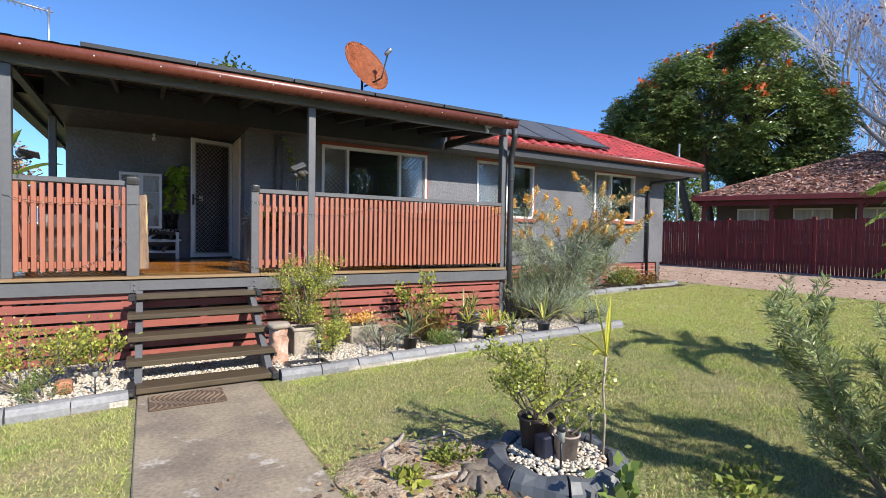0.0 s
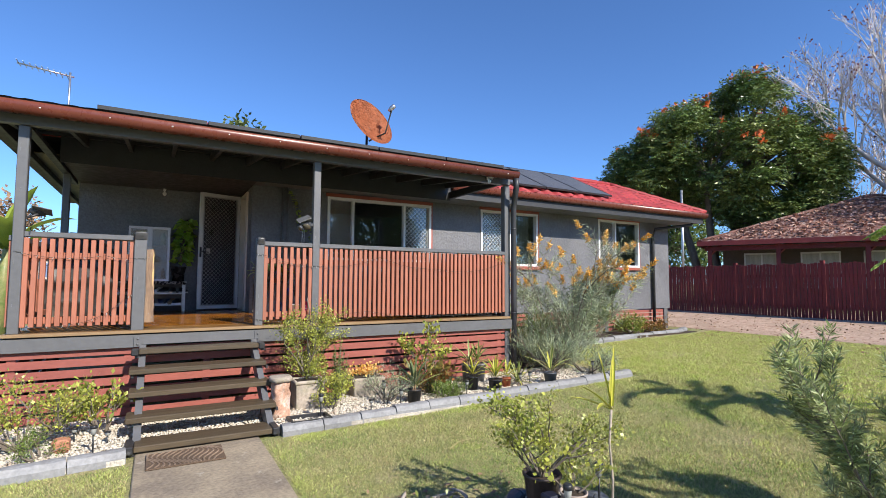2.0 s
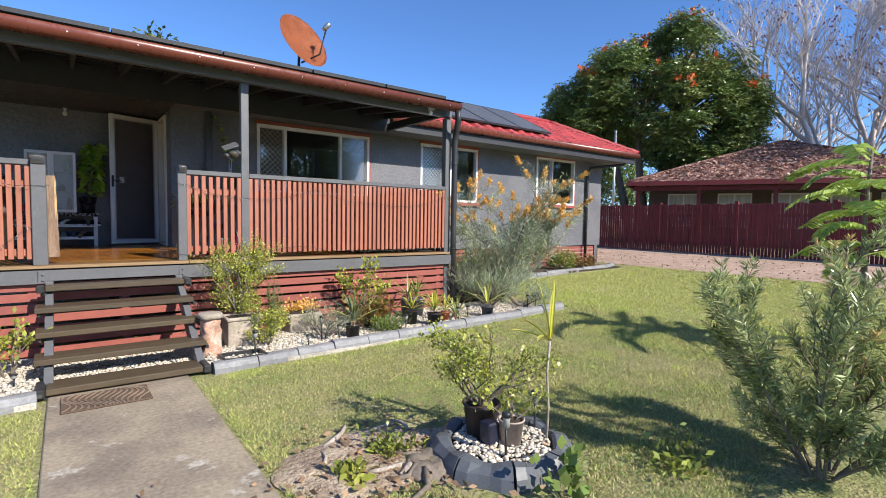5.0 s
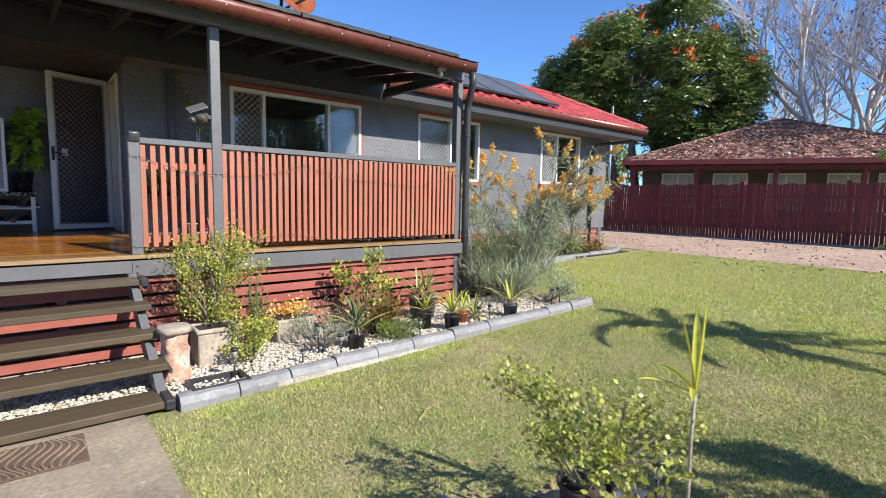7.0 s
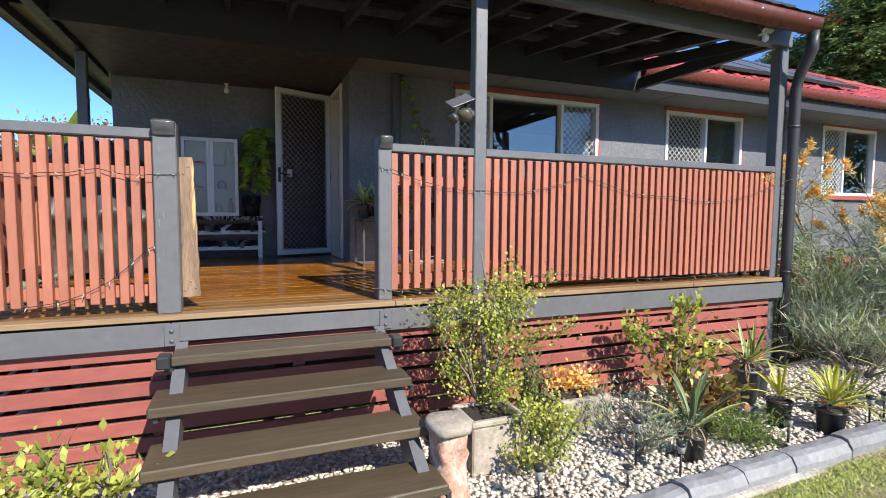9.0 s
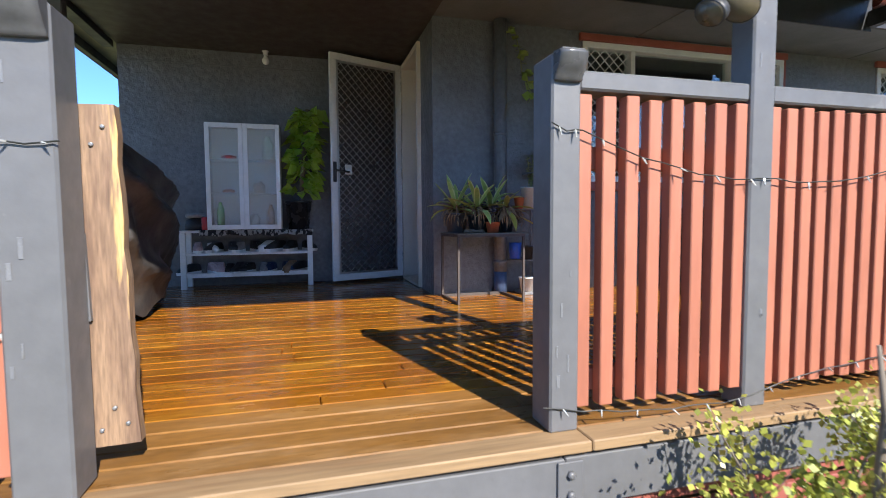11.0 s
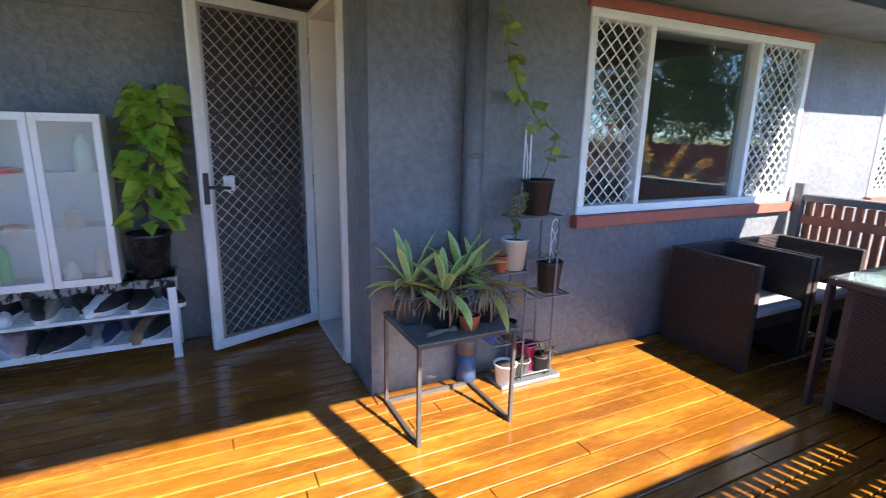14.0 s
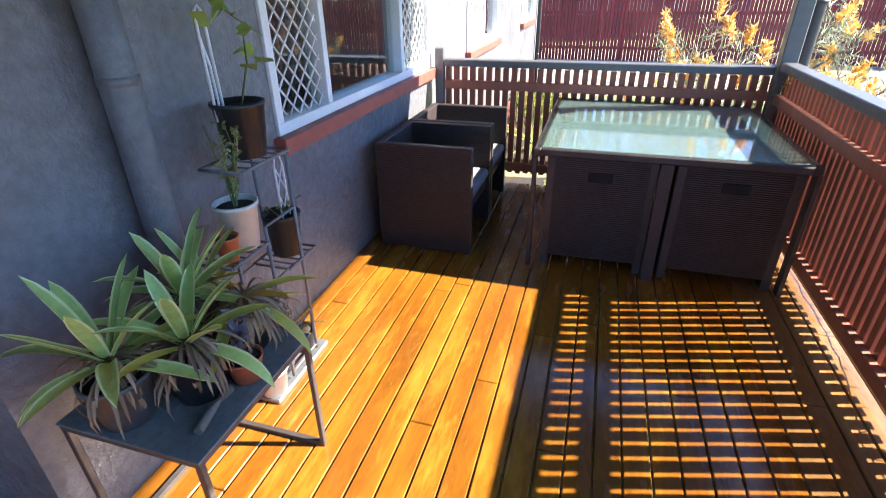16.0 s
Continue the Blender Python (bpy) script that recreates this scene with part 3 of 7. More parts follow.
sign = thing("paper_sign", (-1.06, 6.367, 1.48), "small white and blue paper sign behind the slats", "sign")
part("sheet", B((0, 0, 0, 0.09, 0.002, 0.22)), M["white"], sign)
part("blue_panel", B((0.03, -0.002, 0.02, 0.07, -0.0005, 0.16)), mat("blue_print", (0.2, 0.32, 0.6), 0.6, bump=0), sign, "faded blue printed panel")

# fascia under the deck, stumps, skirting battens
solid("deck_fascia", B((-1.34, 6.215, 0.775, -0.19, 6.26, 0.905), (-0.186, 6.21, 0.80, 0.995, 6.255, 0.905), (0.999, 6.215, 0.765, 4.745, 6.26, 0.905), bevel=0.003), M["grey"], "grey painted timber fascia beam of the deck", "fascia")
solid("deck_side_beam", B((4.70, 6.262, 0.76, 4.745, 8.79, 0.905), (-1.34, 6.262, 0.76, -1.305, 9.98, 0.905)), M["grey"], "grey painted timber side beam of the deck", "beam")
solid("deck_bearers", B(*[(-1.30, y, 0.80, 4.69, y + 0.045, 0.918) for y in (6.4, 6.9, 7.4, 7.9, 8.4)], *[(-1.30, y, 0.80, 1.28, y + 0.045, 0.918) for y in (8.9, 9.4, 9.85)]), M["black"], "dark timber joists under the deck", "joist")
skirting = thing("skirting", (0, 6.262, 0.1), "faded red horizontal timber battens below the deck", "skirting")
for z in (0.0, 0.105, 0.21, 0.315, 0.42, 0.525, 0.625):
    for x0, x1 in ((-1.32, 1.62), (1.625, 4.62)):
        part("batten", B((x0, 0.002, z - 0.02, x1, 0.024, z + 0.058), bevel=0.003), M["skirt"], skirting)
# side battens, added to keep daylight out from under the deck
for z in (0.0, 0.105, 0.21, 0.315, 0.42, 0.525):
    part("batten", B((4.70, 0.03, z - 0.02, 4.722, 2.5, z + 0.058)), M["skirt"], skirting)
    part("batten", B((-1.345, 0.03, z - 0.02, -1.323, 3.7, z + 0.058)), M["skirt"], skirting)
for x in (-1.25, -0.3, 0.45, 1.6, 3.1, 4.5):
    part("upright", B((x, 0.026, -0.1, x + 0.07, 0.06, 0.66)), M["skirt"], skirting)
solid("deck_stump", B(*[(x, 7.4, 0.0, x + 0.1, 7.5, 0.8) for x in (-1.1, 0.4, 1.9, 3.4, 4.5)]), M["black"], "dark timber stumps under the deck", "stump")
skirt2 = thing("skirting", (4.8, 8.84, 0.15), "faded red horizontal timber battens under the house", "skirting")
for z in (0.02, 0.13, 0.24, 0.35, 0.46, 0.55):
    part("batten", B((0.02, 0.004, z, 7.28, 0.026, z + 0.07)), M["skirt"], skirt2)
for x in (2.4, 4.8, 7.1):
    part("stump", B((x, -0.03, -0.2, x + 0.14, 0.0, 0.648)), M["grey"], skirt2)

# ---- steps ----
steps = thing("steps", (0.42, 5.5, 0.05), "weathered timber open-riser entry steps on steel stringers", "stairs")
TREADS = [(5.985, 0.775), (5.715, 0.618), (5.455, 0.45), (5.205, 0.28), (4.905, 0.118)]
M["black_rubber"] = mat("black_worn_steel", (0.03, 0.031, 0.034), 0.45, var=0.3, scale=12, third=(0.09, 0.09, 0.095), third_scale=14, third_mix=(0.6, 0.75))
for i, (y, z) in enumerate(TREADS):
    x0, x1 = ((-0.585, 0.565), (-0.655, 0.6), (-0.645, 0.605), (-0.65, 0.612), (-0.57, 0.52))[i]
    d = 0.21 if i == 0 else 0.27
    y, z = y - 5.5, z - 0.05
    part("tread", B((x0, y, z - 0.048, x1, y + d, z), bevel=0.006), M["tread"], steps, "brown weathered hardwood tread")
    ends = ((x0 - 0.065, x0 - 0.002), (x1 + 0.002, x1 + 0.065)) if i in (0, 4) else ((x0 - 0.012, x0 + 0.03), (x1 - 0.03, x1 + 0.012))
    for e0, e1 in ends:
        if i in (0, 4):
            part("tread_bracket", B((e0, y - 0.014, z - 0.058, e1, y + (0.26 if i else 0.09), z + 0.006), bevel=0.008), M["black_rubber"], steps, "dark steel tread end bracket")
        part("angle_iron", B((e0 + 0.03, y + 0.03, z - 0.085, e1 + 0.012, y + d - 0.03, z - 0.05), bevel=0.003), M["black_rubber"], steps, "dark steel angle under the tread")
for sx in (-0.585, 0.51):
    bm = bmesh.new()
    for dx in (0, 0.06):
        for y, z in ((5.0, 0.0), (5.17, 0.0), (6.205, 0.64), (6.205, 0.80), (6.12, 0.76), (5.0, 0.06)):
            bm.verts.new((sx + dx, y - 5.5, z - 0.05))
    bm.verts.ensure_lookup_table()
    v = bm.verts
    bm.faces.new([v[k] for k in range(6)])
    bm.faces.new([v[k] for k in range(11, 5, -1)])
    for k in range(6):
        bm.faces.new((v[k], v[6 + k], v[6 + (k + 1) % 6], v[(k + 1) % 6]))
    part("stringer", bm, M["grey"], steps, "grey painted steel stringer")
for x in (-0.22, 0.97):
    br = thing("stair_bracket", (x, 6.208, 0.78), "grey bolted steel plate on the deck fascia", "bracket")
    part("plate", B((0, -0.006, 0, 0.075, 0.0, 0.12), bevel=0.002), M["grey"], br)
    for z in (0.03, 0.085):
        part("bolt", lathe([(0.012, 0), (0.012, 0.008), (0.005, 0.012)], 6), M["grey"], br, m=pose(0.037, -0.006, z, 90))


# ---- openings ----
def grille(w, h, pitch, t=0.006, depth=0.008):
    """Expanded diamond mesh w by h in the xz plane."""
    V, F = [], []

    def bar(p, q):
        d = (Vector(q) - Vector(p)).normalized()
        s = Vector((d.z, 0, -d.x)) * t / 2
        o = len(V)
        for c in (p, q):
            for ss, yy in ((s, -depth / 2), (s, depth / 2), (-s, depth / 2), (-s, -depth / 2)):
                V.append((c[0] + ss.x, yy, c[2] + ss.z))
        F.extend([(o + k, o + (k + 1) % 4, o + 4 + (k + 1) % 4, o + 4 + k) for k in range(4)])
    k = -h
    while k < w:
        a0, a1 = max(0.0, k), min(w, k + h)
        if a1 - a0 > 0.01:
            bar((a0, 0, a0 - k), (a1, 0, a1 - k))
            bar((a0, 0, h - (a0 - k)), (a1, 0, h - (a1 - k)))
        k += pitch
    return V, F


def window(name, x0, z0, x1, z1, label, screens, mull, curtain=False):
    """A white sliding window. screens: (from, to) stretches that carry a diamond grille; mull: places of uprights."""
    y = WALL_Y + 0.03
    e = thing(name, (x0, y, z0), label, "window")
    tagged(e, kind="structure")
    w, h, f = x1 - x0, z1 - z0, 0.05
    part("window_frame", B((0, -0.045, 0, w, 0.06, f), (0, -0.045, h - f, w, 0.06, h), (0, -0.045, f, f, 0.06, h - f), (w - f, -0.045, f, w, 0.06, h - f), *[(u - 0.022, -0.04, f, u + 0.022, 0.055, h - f) for u in mull], bevel=0.003), M["white"], e, "white aluminium frame")
    cuts = [f, *mull, w - f]
    for a, b in zip(cuts, cuts[1:]):
        part("pane", B((a + 0.02, 0.02, f, b - 0.02, 0.026, h - f)), M["glass"], e).visible_shadow = False
    for a, b in screens:
        V, F = grille(b - a, h - 2 * f, 0.088, 0.0055)
        V = [(x + a, v_ - 0.012, z + f) for x, v_, z in V]
        part("security_grille", raw("security_grille", V, F, M["white"]), None, e, "white diamond security mesh")
    part("window_sill", B((-0.03, -0.09, -0.075, w + 0.03, 0.0, -0.002), bevel=0.004), M["sill"], e, "red painted sill")
    part("head_trim", B((-0.03, -0.06, h + 0.002, w + 0.03, 0.0, h + 0.06), bevel=0.004), M["sill"], e, "red painted head trim")
    part("side_trim", B((w + 0.002, -0.035, 0.0, w + 0.035, 0.0, h)), M["sill"], e)
    if curtain:
        bm = bmesh.new()
        a, b = curtain
        prev = None
        for i in range(60):
            x = a + (b - a) * i / 59
            yy = 0.2 + 0.025 * math.sin(i * 0.9)
            cur = [bm.verts.new((x, yy, 0.02)), bm.verts.new((x, yy, h))]
            if prev:
                bm.faces.new((prev[0], cur[0], cur[1], prev[1])).smooth = True
            prev = cur
        bmesh.ops.solidify(bm, geom=list(bm.faces), thickness=0.003)
        part("curtain", bm, M["cushion"], e, "pale hanging curtain")
    return e


wa = WIN["a"]
window("window_1", *wa, "white sliding window with diamond security screens", [(0.05, 0.46), (1.55, 2.07)], [0.485, 1.53])
window("window_2", *WIN["b"], "white sliding window with a diamond security screen", [(0.05, 0.80)], [0.80], (1.1, 1.5))
window("window_3", *WIN["c"], "white sliding window with a diamond security screen", [(0.05, 0.6)], [0.61])

# entrance: cream door frame in the side wall and the open screen door
frame_ = thing("door_1", (SIDE_X, DOOR_Y0, DECK), "cream painted door frame of the entrance", "door frame")
tagged(frame_, kind="structure")
part("jamb", B((-0.03, 0.0, 0.006, 0.15, 0.045, 2.075), bevel=0.003), M["cream"], frame_)
part("jamb", B((-0.03, DOOR_Y1 - DOOR_Y0 - 0.045, 0.006, 0.15, DOOR_Y1 - DOOR_Y0, 2.075), bevel=0.003), M["cream"], frame_)
part("head", B((-0.03, 0.0455, 2.03, 0.15, DOOR_Y1 - DOOR_Y0 - 0.0455, 2.075), bevel=0.003), M["cream"], frame_)
part("threshold", B((-0.035, 0.0455, 0.006, 0.15, DOOR_Y1 - DOOR_Y0 - 0.0455, 0.03), bevel=0.003), M["cream"], frame_)
inner = thing("entrance_door", (SIDE_X + 0.1, DOOR_Y0 + 0.02, DECK + 0.03), "cream painted solid entrance door, standing open inwards", "door")
part("leaf", B((0.06, 0.03, 0, 0.72, 0.068, 1.995), bevel=0.003), M["cream"], inner)
part("lock", B((0.64, 0.069, 0.95, 0.69, 0.08, 1.1), bevel=0.003), M["alu"], inner)
part("door_knob", lathe([(0.012, 0), (0.012, 0.03), (0.026, 0.04), (0.026, 0.06), (0.01, 0.068)], 14), M["alu"], inner, m=pose(0.665, 0.08, 0.98, -90))

hinge, latch = Vector((1.262, 9.925)), Vector((0.575, 9.655))
sd = latch - hinge
ang = math.degrees(math.atan2(sd.y, sd.x))
screen = thing("screen_door", (hinge.x, hinge.y, DECK + 0.03), "white-framed diamond mesh security screen door, standing open", "screen door", rz=ang)
W, H = sd.length, 2.045
part("door_frame", B((0, -0.016, 0, W, 0.016, 0.06), (0, -0.016, H - 0.06, W, 0.016, H), (0, -0.016, 0.06, 0.06, 0.016, H - 0.06), (W - 0.06, -0.016, 0.06, W, 0.016, H - 0.06), bevel=0.003), M["white"], screen)
part("inner_bead", B((0.061, -0.01, 0.061, W - 0.061, 0.012, 0.078), (0.061, -0.01, H - 0.078, W - 0.061, 0.012, H - 0.061), (0.061, -0.01, 0.079, 0.078, 0.012, H - 0.079), (W - 0.078, -0.01, 0.079, W - 0.061, 0.012, H - 0.079)), M["alu"], screen)
V, F = grille(W - 0.14, H - 0.14, 0.072, 0.0035)
part("security_grille", raw("security_grille", [(x + 0.07, y + 0.006, z + 0.07) for x, y, z in V], F, M["alu"]), None, screen, "aluminium diamond mesh")
part("fly_screen", B((0.07, -0.006, 0.07, W - 0.07, -0.003, H - 0.07)), mat("insect_mesh", (0.05, 0.05, 0.055), 0.7, var=0.15), screen, "black insect mesh")
part("lock_plate", B((W - 0.045, 0.0165, 0.9, W - 0.012, 0.024, 1.08), bevel=0.002), M["black"], screen, "dark lock plate")
part("lock_box", B((W - 0.19, 0.0165, 0.97, W - 0.125, 0.04, 1.06), bevel=0.006), M["white"], screen, "white lock cylinder cover")
part("handle", tube([(W - 0.03, 0.024, 1.0), (W - 0.03, 0.06, 1.0), (W - 0.07, 0.065, 0.998), (W - 0.15, 0.062, 0.99)], 0.009, 8), M["black"], screen, "black lever handle")
for z in (0.15, 0.95, 1.8):
    part("hinge", B((-0.015, -0.012, z, 0.0, 0.024, z + 0.09)), M["black"], screen)

# ---- neighbouring yard ----
fence = thing("fence", (16.5, -8, 0.47), "maroon painted timber paling fence", "fence")
tagged(fence, kind="structure")
part("fence_rail", B((0.03, 0, 0.3, 0.07, 24, 0.38), (0.03, 0, 1.2, 0.07, 24, 1.28)), M["fence"], fence)
pal = mesh_of("paling", B((0, 0, 0, 0.022, 0.08, 1.62), bevel=0.002), M["fence"])
for i in range(250):
    part("paling", pal, None, fence, m=pose(0.004 * math.sin(i * 2.1), i * 0.094, -0.02 + 0.02 * math.sin(i * 1.3), 0, 0, 0))
for i in range(10):
    part("fence_post", B((0.07, i * 2.5, -0.1, 0.17, i * 2.5 + 0.1, 1.68)), M["fence"], fence)

NB = pose(18.9, 12.3, 0, 0, 0, -64.5)
hip_roof("roof_neighbour", 0.0, 11.4, 0.0, 7.2, 3.12, 5.65, 5.95, 3.6, 4.98, M["oldroof"], "old brown-red tiled roof littered with dry leaves", NB)
nb = thing("neighbour_house", (0, 0, 0), "low neighbouring house with a shaded verandah", "house")
nb.matrix_basis = NB
# brown wall colour, darkened so that it carries the verandah's shade
M["render_dark"] = mat("shade_darkened_brown_wall", (0.11, 0.085, 0.075), 0.8, var=0.12)
part("wall", B((0.6, 2.9, 0.2, 10.8, 6.6, 3.1)), M["render_dark"], nb, "rendered wall, darkened for the verandah shade")
part("fascia", B((-0.05, -0.05, 2.97, 11.45, -0.02, 3.15), (-0.05, -0.02, 2.97, -0.02, 7.2, 3.15)), M["fence"], nb, "maroon fascia board")
for x in (0.3, 2.6, 5.2, 7.8, 10.4):
    part("verandah_post", B((x, 0.25, 0.3, x + 0.14, 0.39, 3.11)), M["fence"], nb)
    bm = tube([(x + 0.07, 0.32, 2.6), (x + 0.5, 0.32, 3.05)], 0.05, 4)
    part("brace", bm, M["fence"], nb)
M["curtained"] = mat("curtained_pane", (0.5, 0.5, 0.48), 0.25, var=0.2, scale=3, stretch=(3, 3, 0.3))
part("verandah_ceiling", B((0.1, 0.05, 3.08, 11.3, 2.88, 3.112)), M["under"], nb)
part("verandah_beam", B((0.2, 0.24, 2.78, 11.2, 0.38, 2.95)), M["fence"], nb)
for x in (1.4, 3.4, 5.4, 7.4, 9.0):
    wn = part("window", B((x, 2.865, 1.3, x + 1.3, 2.9, 2.78), bevel=0.005), M["white"], nb)
    part("pane", B((x + 0.06, 2.855, 1.37, x + 0.62, 2.864, 2.71), (x + 0.68, 2.855, 1.37, x + 1.24, 2.864, 2.71)), M["curtained"], wn)

# ---- fixtures on the house ----
def downpipe(name, pts, r, material, label, straps_at=()):
    e = thing(name, pts[-1], label, "downpipe")
    o = Vector(pts[-1])
    part("pipe", tube([Vector(p) - o for p in pts], r, 14), material, e)
    for z in straps_at:
        x, y = pts[-1][0], pts[-1][1]
        part("strap", lathe([(r + 0.004, z - o.z - 0.012), (r + 0.004, z - o.z + 0.012)], 14), material, e)
    return e


downpipe("downpipe", [(1.83, 8.735, 3.07), (1.83, 8.735, 0.96)], 0.052, M["stucco"], "charcoal painted round downpipe on the wall", (1.2, 2.2))
part("pipe_foot", lathe([(0.054, 0.001), (0.054, 0.16)], 14), mat("blue_pipe", (0.06, 0.1, 0.2), 0.45), bpy.data.objects["downpipe"], "bare blue lower end")
downpipe("downpipe", [(4.67, 6.04, 3.06), (4.69, 6.05, 2.92), (4.765, 6.19, 2.76), (4.77, 6.225, 2.62), (4.77, 6.225, 1.3), (4.77, 6.225, 0.1)], 0.045, M["black"], "dark painted round downpipe at the porch corner", (2.3, 1.0))
downpipe("downpipe", [(12.3, 8.1, 3.2), (12.25, 8.2, 3.02), (11.42, 8.68, 2.9), (11.4, 8.74, 2.7), (11.4, 8.74, 0.4)], 0.04, M["black"], "dark painted downpipe on the house wall", (2.3, 1.2))
lamp = thing("ceiling_bulb", (0.03, 9.9, 3.077), "bare white light bulb in a ceiling batten holder", "light bulb")
part("holder", lathe([(0.04, 0), (0.04, -0.015), (0.02, -0.02), (0.02, -0.05)][::-1], 14), M["white"], lamp)
part("globe", lathe([(0.012, -0.05), (0.014, -0.065), (0.03, -0.09), (0.032, -0.105), (0.022, -0.128), (0.004, -0.136)][::-1], 14), M["white"], lamp)
solid("porch_ceiling", B((-1.178, 8.13, CEIL - 0.02, SIDE_X - 0.002, BACK_Y - 0.002, CEIL - 0.002)), mat("dark_brown_ceiling", (0.06, 0.045, 0.04), 0.5, var=0.12), "dark brown painted entry ceiling", "ceiling")
solid("wall_bead", B((-1.178, BACK_Y - 0.006, 2.93, 0.57, BACK_Y - 0.001, 2.937)), M["grey"], "thin joint line across the rendered wall", "trim")


def solar_lamp(x, y, z, rz, label):
    e = thing("solar_lamp", (x, y, z), label, "solar light", "solar wall lights", rz)
    part("arm", tube([(0.07, 0, -0.02), (0.02, -0.02, 0.0), (-0.01, -0.03, 0.02)], 0.012, 8), M["black"], e)
    part("panel", B((-0.11, -0.075, 0.06, 0.05, 0.075, 0.068), bevel=0.002), M["solar"], e, m=pose(0, 0, 0, 18, -12))
    part("head", lathe([(0.03, 0), (0.055, 0.01), (0.06, 0.05), (0.058, 0.056)], 18), M["black"], e, m=pose(-0.02, -0.03, 0.03, 62, 0, 30) @ Matrix.Diagonal((1.25, 0.8, 1, 1)))
    part("lens", lathe([(0.054, 0.057), (0.05, 0.064), (0.02, 0.068)], 18), mat("frosted_lens", (0.2, 0.17, 0.11), 0.25, var=0.1), e, m=pose(-0.02, -0.03, 0.03, 62, 0, 30) @ Matrix.Diagonal((1.25, 0.8, 1, 1)))
    part("cord", tube([(0.04, 0.01, 0.0), (0.02, 0.015, -0.08), (0.035, 0.015, -0.15), (0.05, 0.012, -0.04)], 0.004, 6), M["wire"], e)
    return e


def twin_solar_lamp(x, y, z, label):
    e = thing("solar_lamp", (x, y, z), label, "solar light", "solar wall lights")
    lens_m = mat("cream_lens", (0.09, 0.075, 0.05), 0.3, var=0.1)
    part("bracket", B((-0.03, -0.06, -0.03, 0.05, -0.03, 0.03), (-0.02, -0.04, -0.02, 0.11, -0.01, 0.02), bevel=0.004), M["black"], e)
    part("panel", B((-0.085, -0.05, 0.0, 0.085, 0.05, 0.008), bevel=0.002), M["solar"], e, m=pose(-0.05, -0.09, 0.058, 34, -24, 0))
    for (hx, hy, hz, az, s) in ((0.0, -0.06, -0.012, -28, 0.78), (-0.07, -0.06, -0.035, -80, 0.66)):
        q = pose(hx, hy, hz, 122, 0, az) @ pose(0, 0, 0, 0, 0, -25) @ Matrix.Diagonal((1.12 * s, 0.95 * s, s, 1))
        h_ = part("head", lathe([(0.03, -0.01), (0.058, 0.01), (0.064, 0.05), (0.06, 0.056)], 20), M["black"], e, m=q)
        part("lens", lathe([(0.059, 0.05), (0.056, 0.06), (0.001, 0.063)], 20), lens_m, e, "cream frosted lens", m=q)
    return e


twin_solar_lamp(1.565, 6.32, 2.18, "black twin-head solar lamp on the porch post")
solar_lamp(-1.08, 6.24, 2.1, 180, "black solar lamp on the porch post")
fl = thing("flood_light", (4.27, 6.17, 3.03), "small white motion-sensor flood light on the beam", "flood light")
part("head", B((-0.06, -0.05, -0.01, 0.06, 0.0, 0.07), bevel=0.008), M["alu"], fl, m=pose(0, 0, 0, -35))
part("sensor", lathe([(0.012, -0.07), (0.025, -0.06), (0.025, -0.03), (0.01, -0.01)], 12), M["white"], fl)
part("arm", tube([(0, 0.0, 0.0), (0, 0.06, 0.0)], 0.012, 8), M["white"], fl)

dish = thing("satellite_dish", (2.64, 7.15, on_roof(7.15) - 0.04), "rusty orange satellite dish on a roof mount", "satellite dish")
bm = bmesh.new()
rings = []
for i in range(9):
    r = 0.40 * i / 8
    rings.append([bm.verts.new((r * math.cos(t) * 1.0, 0.55 * r * r, r * math.sin(t) * 1.0)) for t in (2 * math.pi * k / 28 for k in range(28))] if i else [bm.verts.new((0, 0, 0))])
for k in range(28):
    bm.faces.new((rings[0][0], rings[1][k], rings[1][(k + 1) % 28])).smooth = True
    for a, b in zip(rings[1:], rings[2:]):
        bm.faces.new((a[k], b[k], b[(k + 1) % 28], a[(k + 1) % 28])).smooth = True
bmesh.ops.solidify(bm, geom=list(bm.faces), thickness=0.008)
part("reflector", bm, M["rust"], dish, m=pose(0.02, -0.08, 0.60, 25, 8, 205))
part("mount", tube([(-0.25, 0.1, 0.0), (0.0, 0.0, 0.28), (0.25, 0.1, 0.0)], 0.014, 6), M["wire"], dish)
part("mast", tube([(0.05, -0.3, 0.0), (0.03, 0.0, 0.22), (0.03, -0.02, 0.58)], 0.02, 8), M["wire"], dish)
part("arm", tube([(0.05, -0.05, 0.36), (0.22, -0.28, 0.45), (0.30, -0.32, 0.80)], 0.013, 6), M["wire"], dish)
part("receiver", lathe([(0.02, -0.06), (0.035, -0.02), (0.035, 0.05), (0.02, 0.07)], 12), M["alu"], dish, m=pose(0.30, -0.32, 0.83, 30, 40))

ant = thing("tv_antenna", (-1.25, 9.0, 3.6), "thin grey television antenna on a mast", "antenna")
part("mast", tube([(0, 0, 0), (0, 0, 0.92)], 0.014, 6), M["alu"], ant)
part("boom", tube([(-0.62, 0.05, 0.95), (0.05, 0, 0.86)], 0.012, 6), M["alu"], ant)
for k in range(9):
    part("element", tube([(-0.6 + 0.07 * k, -0.1, 0.95 - 0.01 * k), (-0.6 + 0.07 * k, 0.18, 0.95 - 0.01 * k)], 0.005, 5), M["alu"], ant)


